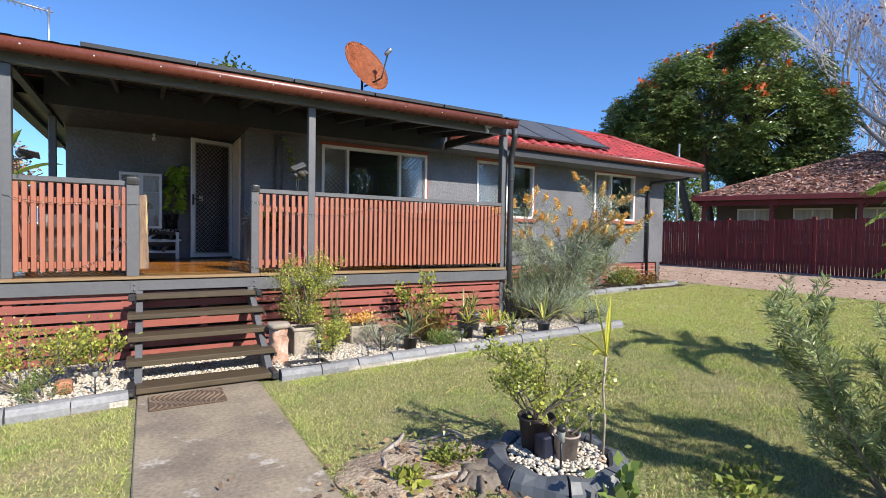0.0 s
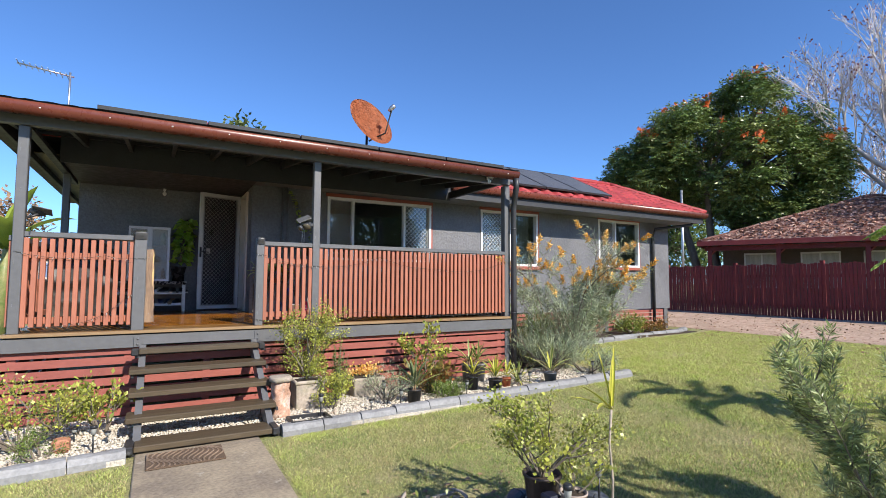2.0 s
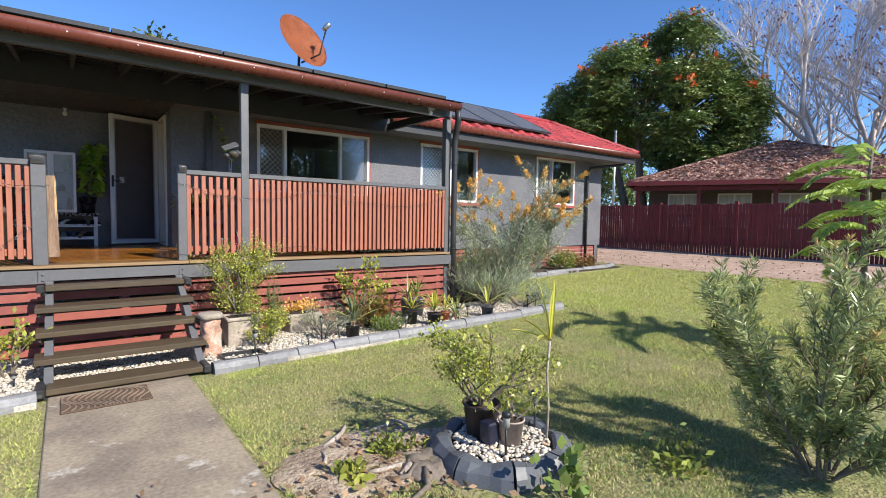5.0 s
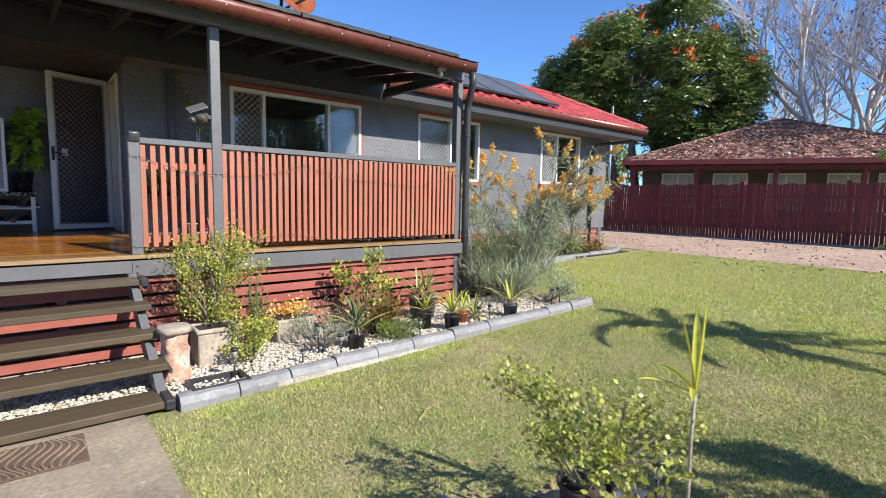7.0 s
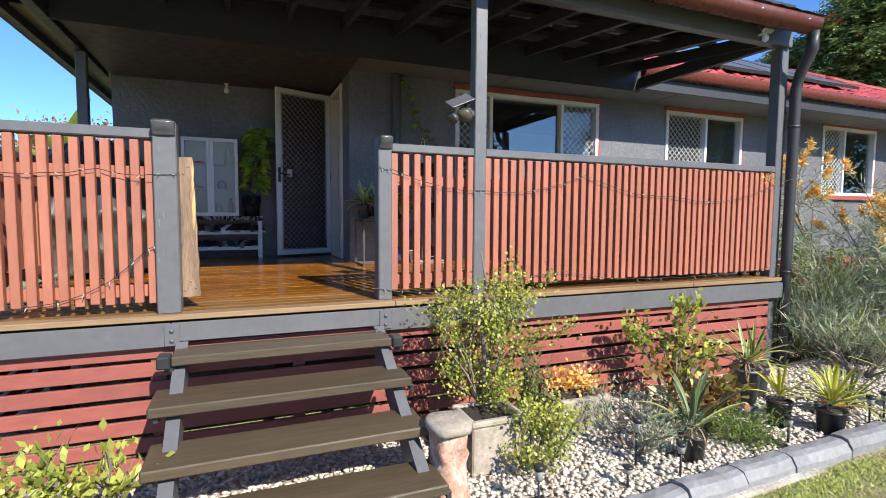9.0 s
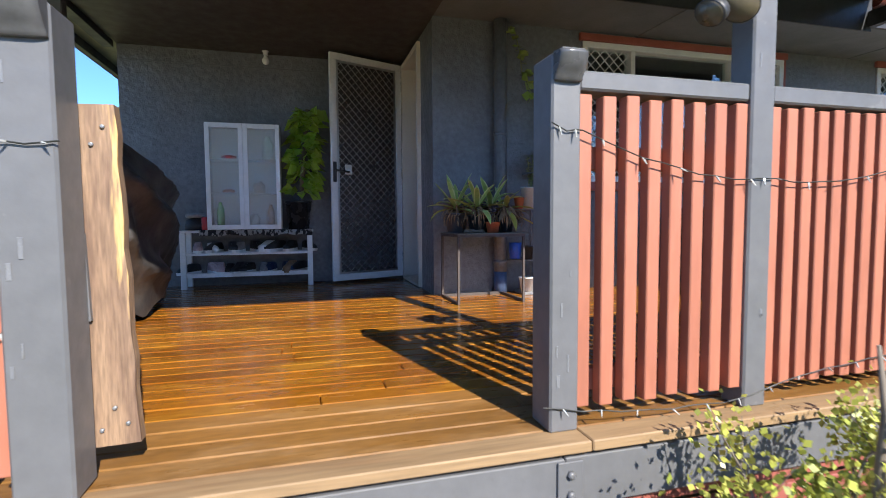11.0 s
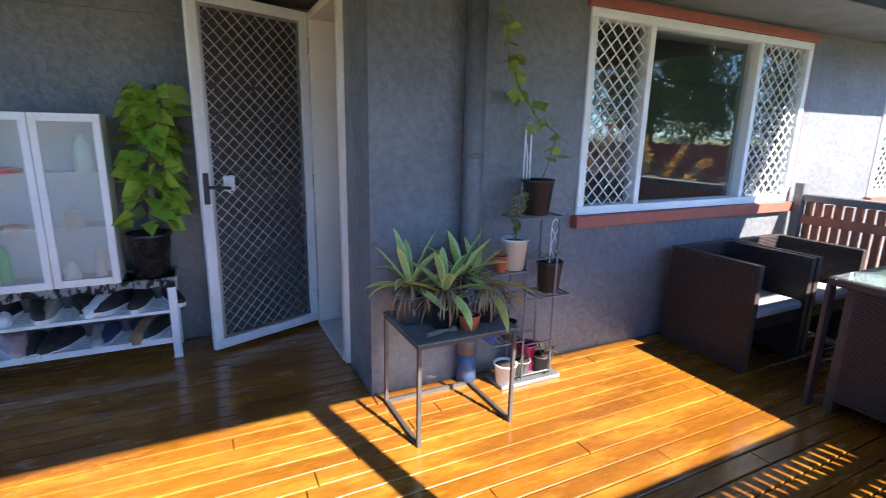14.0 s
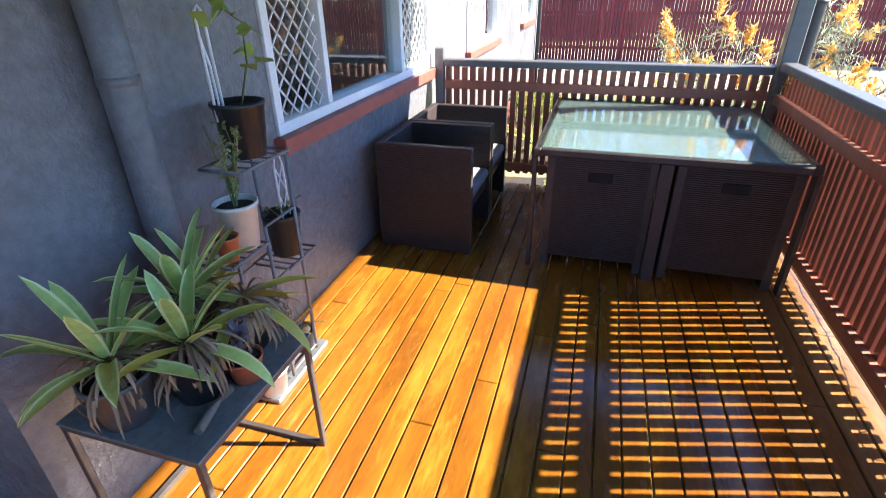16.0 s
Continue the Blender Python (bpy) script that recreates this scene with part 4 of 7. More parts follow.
def solar_array(count, m, label):
    """A row of framed panels lying side by side on a roof."""
    e = thing("solar_array", (0, 0, 0), label, "solar panels")
    e.matrix_basis = m
    for k in range(count):
        x = 1.02 * k
        p = part("panel_frame", B((x, 0, 0, x + 1.0, 0.02, 0.04), (x, 1.58, 0, x + 1.0, 1.6, 0.04), (x, 0.02, 0, x + 0.02, 1.58, 0.04), (x + 0.98, 0.02, 0, x + 1.0, 1.58, 0.04)), M["black"], e)
        part("panel_face", B((x + 0.02, 0.02, 0.012, x + 0.98, 1.58, 0.036)), M["solar"], p)
    for y in (0.3, 1.2):
        part("mounting_rail", B((-0.05, y, -0.04, 1.02 * count + 0.03, y + 0.04, -0.001)), M["alu"], e)
    return e


pit = math.degrees(math.atan2(R1[1] - R0[1], R1[0] - R0[0]))
solar_array(5, pose(-0.62, 6.06, on_roof(6.06) + 0.03, pit), "dark solar panels lying on the porch roof")
slope = math.degrees(math.atan2(RIDGE_Z - EAVE, RIDGE_Y - 8.06))
solar_array(3, pose(6.2, 8.2, EAVE + 0.14 * math.tan(radians(slope)) + 0.1, slope), "dark solar panels on the red tiled roof")


def string_lights(runs, label, step=0.12):
    """A cable with clear bulbs. runs: lists of points, the cable sags between them."""
    o = Vector(runs[0][0])
    e = thing("fairy_lights", o, label, "fairy lights")
    rb_ = random.Random(3)
    for run in runs:
        pts = []
        for (p, q) in zip(run, run[1:]):
            P, Q = Vector(p[:3]), Vector(q[:3])
            n = max(4, int((Q - P).length / 0.06))
            sag = q[3] if len(q) > 3 else 0.05
            pts += [P.lerp(Q, i / n) - Vector((0, 0, sag * 4 * (i / n) * (1 - i / n))) + Vector((0, rb_.uniform(-0.003, 0.0), rb_.uniform(-0.004, 0.004))) - o for i in range(n)]
        pts.append(Vector(run[-1][:3]) - o)
        part("cable", tube(pts, 0.002, 5), M["wire"], e)
        for i in range(1, len(pts) - 1, 2):
            d = Vector((rb_.uniform(-0.5, 0.5), rb_.uniform(-0.6, -0.1), rb_.uniform(-1, 0.1))).normalized()
            bulb = tube([pts[i], pts[i] + d * 0.008, pts[i] + d * 0.024], [0.0025, 0.003, 0.0012], 5)
            part("bulb", bulb, M["bulb"], e)
    return e


M["bulb"] = mat("clear_bulb", (0.36, 0.37, 0.35), 0.2, var=0.05, bump=0)
fy = P_Y - 0.006
string_lights([[(0.975, fy, 1.80), (1.068, fy, 1.785, 0.01), (1.64, fy, 1.66, 0.03), (1.74, fy, 1.66, 0.0), (2.55, fy, 1.80, 0.05), (3.4, fy, 1.66, 0.05), (4.6, fy, 1.78, 0.09)]], "dark fairy-light string draped along the balustrade")
string_lights([[(0.955, fy, 1.03), (1.62, fy, 0.985, 0.02), (2.4, fy, 1.08, -0.02), (3.2, fy, 1.0, 0.02), (4.6, fy, 1.04, 0.02)], [(-1.15, fy, 1.02), (-0.7, fy, 1.04, 0.02), (-0.3, fy, 1.30, 0.05), (-0.25, fy, 1.33, 0)]], "dark fairy-light string along the foot of the balustrade")
string_lights([[(-1.24, fy, 1.75), (-0.5, fy, 1.73, 0.05), (-0.25, fy - 0.03, 1.70, 0.02), (-0.13, fy - 0.03, 1.71, 0)]], "dark fairy-light string draped round the newel")


# ---- rattan furniture ----
def rattan_panel(w, h, t, weave=0.011):
    """A woven panel w by h, t thick, standing on z = 0: one skin with a ridge for each strand."""
    n = int(h / weave)
    bm = bmesh.new()
    side = []
    for i in range(n):
        side += [(h * i / n, 0.25), (h * (i + 0.2) / n, 0.0), (h * (i + 0.75) / n, 0.0)]
    side.append((h, 0.25))
    loop = [(t * k, z) for z, k in side] + [(t * (1 - k), z) for z, k in reversed(side)]
    ends = [[bm.verts.new((x, y, z)) for y, z in loop] for x in (0.0, w)]
    m = len(loop)
    for k in range(m):
        bm.faces.new((ends[0][k], ends[1][k], ends[1][(k + 1) % m], ends[0][(k + 1) % m]))
    bm.faces.new(ends[0][::-1])
    bm.faces.new(ends[1])
    bmesh.ops.recalc_face_normals(bm, faces=bm.faces)
    return bm


M["slot"] = mat("slot_shadow_black", (0.008, 0.008, 0.008), 0.9, var=0.1, bump=0)


def rattan_chair():
    e = thing("rattan_chair", (0, 0, 0), "dark brown woven rattan tub chair with a grey cushion", "chair", "rattan chairs")
    w, d, h, t = 0.56, 0.58, 0.64, 0.045
    part("backrest", rattan_panel(w - 2 * t, h - 0.06, t), M["rattan"], e, m=pose(t, d - t, 0.06))
    for x in (t, w):
        part("side_panel", rattan_panel(d, h, t), M["rattan"], e, m=pose(x, 0, 0, 0, 0, 90))
    part("top_rim", B((-0.002, d - t - 0.002, h, w + 0.002, d + 0.002, h + 0.012), (-0.002, -0.002, h, t + 0.002, d - t - 0.002, h + 0.012), (w - t - 0.002, -0.002, h, w + 0.002, d - t - 0.002, h + 0.012), bevel=0.004), M["rattan"], e)
    part("seat", rattan_panel(w - 2 * t, 0.07, d - t - 0.02), M["rattan"], e, m=pose(t, 0.02, 0.25))
    part("seat_cushion", B((t + 0.01, 0.0, 0.325, w - t - 0.01, d - t - 0.01, 0.385), bevel=0.018), M["cushion"], e, "thin grey seat cushion")
    part("hand_hole", B((w / 2 - 0.062, d - 0.003, h - 0.125, w / 2 + 0.062, d + 0.006, h - 0.07), bevel=0.002), M["slot"], e, "dark hand slot")
    for x, y in ((0.012, 0.012), (w - 0.04, 0.012), (0.012, d - 0.04), (w - 0.04, d - 0.04)):
        part("foot", B((x, y, -0.012, x + 0.028, y + 0.028, 0.0)), M["plastic"], e)
    return e


chair = rattan_chair()
chair.matrix_basis = pose(3.35, 8.12, DECK + 0.013)
copy_thing(chair, pose(3.93, 8.12, DECK + 0.013))
for y in (7.745, 7.10):
    s = copy_thing(chair, pose(3.945, y - 0.60, DECK + 0.013, 0, 0, 90))
    tagged(s, "dark woven rattan chair pushed under the table")
for y in (7.145, 6.50):
    s = copy_thing(chair, pose(4.07, y + 0.6, DECK + 0.013, 0, 0, -90))
    tagged(s, "dark woven rattan chair pushed under the table")
table = thing("rattan_table", (3.33, 6.45, DECK), "square dark rattan dining table with a glass top", "table")
part("rim", B((0, 0, 0.665, 1.36, 0.04, 0.705), (0, 1.29, 0.665, 1.36, 1.33, 0.705), (0, 0.04, 0.665, 0.04, 1.29, 0.705), (1.32, 0.04, 0.665, 1.36, 1.29, 0.705), bevel=0.006), M["rattan"], table, "woven rattan table rim")
# pale board added under the glass, coloured like its bright sky reflection
part("underframe", B((0.04, 0.04, 0.668, 1.32, 1.29, 0.7)), mat("pale_reflection_board", (0.42, 0.45, 0.44), 0.5, var=0.1, third=(0.34, 0.37, 0.36), third_scale=3, third_mix=(0.5, 0.7)), table)
part("glass_top", B((0.015, 0.015, 0.7055, 1.345, 1.315, 0.712), bevel=0.002), glassmat("green_table_glass", (0.8, 0.88, 0.86), 1.7, 0.06), table, "green-tinted glass plate")
for x, y in ((0.0, 0.634), (1.32, 0.634)):
    part("leg", B((x, y, 0, x + 0.04, y + 0.06, 0.665)), M["rattan"], table)
for x, y in ((0.0, 0.0), (1.30, 0.0), (0.0, 1.31), (1.30, 1.31)):
    part("corner_leg", B((x, y, 0, x + 0.06, y + 0.02, 0.665)), M["rattan"], table)

# ---- covered barbecue ----
cover = thing("covered_barbecue", (-1.0, 8.55, DECK), "barbecue under a creased dark grey weather cover", "barbecue cover")
bm = bmesh.new()
SN, RN = 110, 40
rings = []
for j in range(RN + 1):
    t = j / RN
    z = 0.06 + 1.10 * t
    ax = 0.40 + 0.05 * math.sin(t * 3) if t < 0.62 else 0.44 - 0.30 * ((t - 0.62) / 0.38) ** 2.2
    ay = 0.60 + 0.06 * math.sin(t * 3) if t < 0.62 else 0.65 - 0.40 * ((t - 0.62) / 0.38) ** 2.2
    ax, ay = max(ax, 0.05), max(ay, 0.1)
    ring = []
    for k in range(SN):
        a = 2 * math.pi * k / SN
        c_, s_ = math.cos(a), math.sin(a)
        q = 0.62
        px, py = math.copysign(abs(c_) ** q, c_), math.copysign(abs(s_) ** q, s_)
        fold = 0.06 * noise.noise((c_ * 3.2, s_ * 3.2, t * 2.2)) + 0.015 * noise.noise((c_ * 8, s_ * 8, t * 4 + 5)) + 0.02 * math.sin(9 * a + 4 * t) * (1 - t) ** 1.3
        if z > 1.1:
            fold *= 0.5
        # swags that hang from the far top corner across the side
        sw = (0.6 + 1.9 * t + 0.75 * s_ - 0.25 * c_) * 1.5 + 0.5 * noise.noise((c_ * 2, s_ * 2, t * 3 + 3))
        fold += (0.10 * (abs((sw % 1.0) - 0.5) * 2) ** 1.5 - 0.04) * min(1.0, 3.2 * (1 - t)) * min(1.0, 0.3 + 3 * t)
        zz = z + 0.05 * noise.noise((c_ * 2, s_ * 2, 9)) * (0.4 if t > 0.2 else 1.4) + (0.07 * noise.noise((c_ * 4, s_ * 4, 2)) if j == 0 else 0)
        ring.append(bm.verts.new((px * (ax + fold), py * (ay + fold), zz)))
    rings.append(ring)
for a, b in zip(rings, rings[1:]):
    for k in range(SN):
        bm.faces.new((a[k], a[(k + 1) % SN], b[(k + 1) % SN], b[k])).smooth = True
bm.faces.new(rings[-1])
part("cover", bm, mat("weather_cover_fabric", (0.045, 0.043, 0.044), 0.46, var=0.2, scale=2.2, fine=14, bump=0.4, dist=0.012, third=(0.085, 0.074, 0.066), third_scale=1.8, third_mix=(0.48, 0.6)), cover)
for x, y in ((-0.3, -0.5), (0.3, -0.5), (0.3, 0.5), (-0.3, 0.5)):
    part("castor", lathe([(0.03, -0.015), (0.04, -0.008), (0.04, 0.008), (0.03, 0.015)], 12), M["plastic"], cover, m=pose(x, y, 0.04, 90))
    part("leg", B((x - 0.02, y - 0.02, 0.05, x + 0.02, y + 0.02, 0.4)), M["plastic"], cover)

# ---- shoe bench ----
bench = thing("shoe_bench", (-0.69, 9.70, DECK), "white slatted two-tier shoe bench against the wall", "shoe rack")
BW, BD = 1.09, 0.265
for x in (0, BW - 0.045):
    for y in (0, BD - 0.04):
        part("leg", B((x, y, 0, x + 0.045, y + 0.04, 0.485), bevel=0.003), M["white"], bench)
part("top", B((-0.01, -0.012, 0.485, BW + 0.01, BD + 0.004, 0.506), bevel=0.003), M["white"], bench)
for z in (0.10, 0.29):
    part("front_rail", B((0.045, 0.004, z, BW - 0.045, 0.03, z + (0.035 if z < 0.2 else 0.018))), M["white"], bench)
    part("back_rail", B((0.045, BD - 0.03, z, BW - 0.045, BD - 0.004, z + 0.018)), M["white"], bench)
    for k in range(5):
        part("shelf_slat", B((0.045, 0.045 + k * 0.036, z + 0.004, BW - 0.045, 0.067 + k * 0.036, z + 0.018)), M["white"], bench)
cloth = bmesh.new()
prev = None
for i in range(50):
    x = -0.53 + 0.93 * i / 49
    sag = 0.045 + 0.02 * noise.noise((x * 9, 0, 0))
    w0 = 0.006 * math.sin(i * 1.3)
    cur = [cloth.verts.new(p) for p in ((x, 9.90, 1.4585), (x, 9.69, 1.4585), (x, 9.681 + w0, 1.452), (x, 9.676 + w0, 1.456 - sag))]
    if prev:
        for k in range(3):
            cloth.faces.new((prev[k], cur[k], cur[k + 1], prev[k + 1])).smooth = True
    prev = cur
bmesh.ops.solidify(cloth, geom=list(cloth.faces), thickness=0.002)
M["zebra"] = mat("zebra_cloth", (0.6, 0.57, 0.54), 0.9, var=0.1, scale=16, mix=(0.48, 0.52), col2=(0.05, 0.045, 0.045), stretch=(2.2, 1, 1), bump=0.1)
tagged(part("cloth", cloth, M["zebra"]), "zebra striped cloth lying on the shoe bench", "cloth")


def shoe(upper, sole_m):
    """A low shoe 0.27 long, heel at the origin, toe towards -y."""
    e = thing("shoe", (0, 0, 0), "worn shoe", "shoe", "shoes on the bench")
    outline = [(0, 0.0), (0.034, 0.01), (0.037, 0.09), (0.046, 0.19), (0.03, 0.255), (0.0, 0.27), (-0.03, 0.25), (-0.044, 0.18), (-0.036, 0.09), (-0.034, 0.01)]
    bm = bmesh.new()
    lo = [bm.verts.new((x, -y, 0)) for x, y in outline]
    hi = [bm.verts.new((x * 1.02, -y * 1.01, 0.026)) for x, y in outline]
    for k in range(10):
        bm.faces.new((lo[k], lo[(k + 1) % 10], hi[(k + 1) % 10], hi[k]))
    bm.faces.new(lo[::-1])
    bm.faces.new(hi)
    part("sole", bm, sole_m, e)
    bm = bmesh.new()
    rings = []
    for s, hh in ((1.0, lambda y: 0.026), (0.98, lambda y: 0.055 if y < 0.17 else 0.045), (0.82, lambda y: 0.09 if y < 0.12 else 0.06), (0.6, lambda y: 0.098 if y < 0.12 else 0.068)):
        rings.append([bm.verts.new((x * s, -(0.125 + (y - 0.125) * (s if y > 0.12 else min(1, s + 0.1))), hh(y))) for x, y in outline])
    for a, b in zip(rings, rings[1:]):
        for k in range(10):
            bm.faces.new((a[k], a[(k + 1) % 10], b[(k + 1) % 10], b[k])).smooth = True
    bm.faces.new(rings[-1])
    part("upper", bm, upper, e)
    part("lacing", B(*[(-0.022, -0.13 - 0.02 * k, 0.083 - 0.007 * k, 0.022, -0.124 - 0.02 * k, 0.089 - 0.007 * k) for k in range(4)]), M["white"], e)
    return e


UP = {"black": mat("black_shoe", (0.02, 0.02, 0.022), 0.6), "grey": mat("grey_shoe", (0.3, 0.29, 0.29), 0.8), "pink": mat("pale_pink_shoe", (0.55, 0.38, 0.38), 0.8), "navy": mat("navy_shoe", (0.03, 0.05, 0.12), 0.7), "white": M["white"], "tan": mat("tan_shoe", (0.3, 0.19, 0.12), 0.7)}
base = {k: shoe(m_, M["white"] if k != "tan" else UP["tan"]) for k, m_ in UP.items()}
rs = random.Random(12)
for tier, z in ((0.29, 1), (0.10, 0)):
    order = (["pink", "white", "black", "black", "grey", "black", "black", "white", "black", "black", "black"] if z else ["black", "pink", "pink", "black", "black", "black", "grey", "navy", "navy", "tan", "black"])
    for i, k in enumerate(order):
        src = base[k]
        x = -0.69 + 0.10 + i * 0.092
        size = rs.uniform(0.84, 1.0)
        m = pose(x, 9.70 + 0.25 + rs.uniform(-0.01, 0.01), DECK + tier + 0.019, 0, 0, rs.choice((-1, 1)) * rs.uniform(4, 34)) @ Matrix.Diagonal((size, size, size, 1))
        words = {"black": "black sneaker with a white sole", "grey": "grey cloth shoe with a white sole", "pink": "pale pink sneaker with a white sole", "navy": "navy canvas shoe with white laces", "white": "white leather sneaker, scuffed", "tan": "tan leather loafer, worn"}[k]
        ob = copy_thing(src, m)
        tagged(ob, words + " on the bench")
for e in base.values():
    for o in (*e.children_recursive, e):
        bpy.data.objects.remove(o)
cab = thing("glass_cabinet", (-0.46, 9.655, 1.4625), "white display cabinet with frosted glass doors", "cabinet")
CW, CD, CH = 0.60, 0.25, 0.905
part("body", B((0, 0.018, 0, 0.016, CD, CH), (CW - 0.016, 0.018, 0, CW, CD, CH), (0.016, 0.018, 0, CW - 0.016, CD, 0.016), (0.016, 0.018, CH - 0.016, CW - 0.016, CD, CH), (0.016, CD - 0.008, 0.016, CW - 0.016, CD, CH - 0.016)), M["white"], cab)
for z in (0.31, 0.6):
    part("shelf", B((0.018, 0.03, z, CW - 0.018, CD - 0.01, z + 0.008)), M["white"], cab)
M["frost"] = bpy.data.materials.new("frosted_glass")
M["frost"].use_nodes = True
_b = M["frost"].node_tree.nodes["Principled BSDF"]
_b.inputs["Base Color"].default_value = (0.94, 0.97, 0.94, 1)
_b.inputs["Roughness"].default_value = 0.2
_b.inputs["Transmission Weight"].default_value = 0.84
_b.inputs["IOR"].default_value = 1.2
for x0 in (0.0, CW / 2 + 0.002):
    d = part("cabinet_door", B((x0, 0, 0, x0 + 0.035, 0.016, CH), (x0 + CW / 2 - 0.037, 0, 0, x0 + CW / 2 - 0.002, 0.016, CH), (x0 + 0.035, 0, 0, x0 + CW / 2 - 0.037, 0.016, 0.04), (x0 + 0.035, 0, CH - 0.04, x0 + CW / 2 - 0.037, 0.016, CH), bevel=0.002), M["white"], cab)
    part("frosted_pane", B((x0 + 0.035, 0.006, 0.04, x0 + CW / 2 - 0.037, 0.01, CH - 0.04)), M["frost"], d).visible_shadow = False
for nm, x, z, r, h, col, lab in (("bottle", 0.10, 0.016, 0.03, 0.22, (0.05, 0.5, 0.08), "green plastic bottle inside the cabinet"), ("jar", 0.38, 0.016, 0.04, 0.12, (0.7, 0.7, 0.68), "white jar inside the cabinet"), ("bottle", 0.51, 0.016, 0.03, 0.2, (0.6, 0.45, 0.38), "pale bottle inside the cabinet"), ("dish", 0.17, 0.318, 0.05, 0.03, (0.6, 0.25, 0.15), "orange dish inside the cabinet"), ("tub", 0.42, 0.318, 0.05, 0.1, (0.55, 0.5, 0.4), "beige tub inside the cabinet"), ("dish", 0.18, 0.608, 0.06, 0.03, (0.65, 0.08, 0.08), "red dish inside the cabinet"), ("bottle", 0.5, 0.608, 0.045, 0.2, (0.6, 0.72, 0.66), "pale green bottle inside the cabinet")):
    ob = part(nm, lathe([(r, 0), (r, h * 0.7), (r * 0.6, h * 0.85), (r * 0.5, h)], 14), mat(nm + "_plastic", col, 0.4, bump=0), m=pose(-0.46 + x, 9.655 + 0.06, 1.4625 + z))
    tagged(ob, lab, nm)
cap = thing("cap", (-0.58, 9.83, 1.4595), "dark folded caps piled on the bench", "cap")
part("crown", lathe([(0.09, 0), (0.09, 0.04), (0.075, 0.085), (0.04, 0.105), (0.01, 0.108)], 16), UP["black"], cap)
part("brim", lathe([(0.075, 0.106), (0.085, 0.112), (0.08, 0.14), (0.04, 0.15)], 16), UP["grey"], cap)
tagged(part("can", lathe([(0.026, 0), (0.03, 0.006), (0.03, 0.1), (0.024, 0.11)], 14), mat("red_can", (0.5, 0.02, 0.03), 0.35, bump=0), m=pose(-0.49, 9.74, 1.4595)), "small red drink can on the bench", "can")


# ---- pots and potted plants ----
def pot(name, loc, r, h, material, label, taper=0.78, sides=18, soil=True, square=False, group=""):
    e = thing(name, loc, label, "plant pot", group)
    n = 4 if square else sides
    k = 1.35 if square else 1.0
    bm = lathe([(r * taper * k, 0), (r * k, h * 0.93), (r * 1.08 * k, h * 0.93), (r * 1.08 * k, h), (r * 0.98 * k, h), (r * 0.93 * k, h * 0.86)], n)
    if square:
        for f in bm.faces:
            f.smooth = False
        bmesh.ops.rotate(bm, verts=bm.verts, cent=(0, 0, 0), matrix=Matrix.Rotation(radians(45), 3, "Z"))
    part("pot", bm, material, e)
    if soil:
        part("soil", lathe([(r * 0.9, h * 0.8), (r * 0.92, h * 0.89), (0.01, h * 0.91)], n), M["soil"], e, m=pose(0, 0, 0, 0, 0, 45 if square else 0))
    return e


M["pothos"] = leafmat("pothos_leaf", (0.26, 0.48, 0.05), (0.45, 0.58, 0.09), 0.3, isl=0.3)
pp = pot("potted_climber", (0.285, 9.80, 1.458), 0.115, 0.255, mat("black_glossy_pot", (0.03, 0.03, 0.033), 0.25), "lush green pothos on a stake in a black pot")
part("stake", tube([(0.02, 0, 0.22), (0.06, 0.01, 0.7), (0.10, 0, 1.08)], 0.02, 8), M["bark"], pp)
n = 170
t = RNG.uniform(0, 1, n)
a = RNG.uniform(0, 2 * np.pi, n)
rad = 0.05 + 0.05 * RNG.random(n)
pos = np.stack([0.02 + 0.08 * t + rad * np.cos(a) * (1 - 0.3 * t), rad * np.sin(a) - 0.01, 0.33 + 0.75 * t], 1)
way = np.stack([np.cos(a), np.sin(a) - 0.3, RNG.uniform(-0.9, 0.1, n)], 1)
way[:, 1] = np.minimum(way[:, 1], 0.35)
part("foliage", leaves("foliage", pos, way, 0.135, 0.36, M["pothos"], 0.3, 0.1), None, pp)

# ---- side table with agaves ----
st = thing("side_table", (1.335, 8.28, DECK), "small steel-framed side table with a grey-green top", "side table")
TW, TD, TH = 0.50, 0.43, 0.487
M["frame"] = mat("grey_brown_steel", (0.10, 0.085, 0.08), 0.5, 0.4, var=0.15)
for x in (0, TW - 0.018):
    for y in (0, TD - 0.018):
        part("leg", B((x, y, 0, x + 0.018, y + 0.018, TH - 0.02), bevel=0.002), M["frame"], st)
    part("base_bar", B((x, 0.018, 0, x + 0.018, TD - 0.018, 0.018)), M["frame"], st)
part("base_bar", B((0.018, TD - 0.018, 0, TW - 0.018, TD, 0.018)), M["frame"], st)
part("apron", B((0.0, 0.0, TH - 0.02, TW, 0.018, TH - 0.002), (0, TD - 0.018, TH - 0.02, TW, TD, TH - 0.002), (0, 0.018, TH - 0.02, 0.018, TD - 0.018, TH - 0.002), (TW - 0.018, 0.018, TH - 0.02, TW, TD - 0.018, TH - 0.002)), M["frame"], st)
part("tabletop", B((-0.004, -0.004, TH - 0.002, TW + 0.004, TD + 0.004, TH + 0.006), bevel=0.002), mat("slate_tabletop", (0.15, 0.17, 0.165), 0.5, var=0.2, scale=7, third=(0.16, 0.15, 0.13), third_scale=9, third_mix=(0.6, 0.75)), st, "grey-green worn tabletop")
TOP = DECK + TH + 0.007
M["agave"] = strapmat("agave_leaf", (0.42, 0.57, 0.16), (0.75, 0.76, 0.36), 0.15)
M["agave_y"] = strapmat("yellowing_leaf", (0.42, 0.42, 0.08), (0.58, 0.5, 0.16), 0.13)
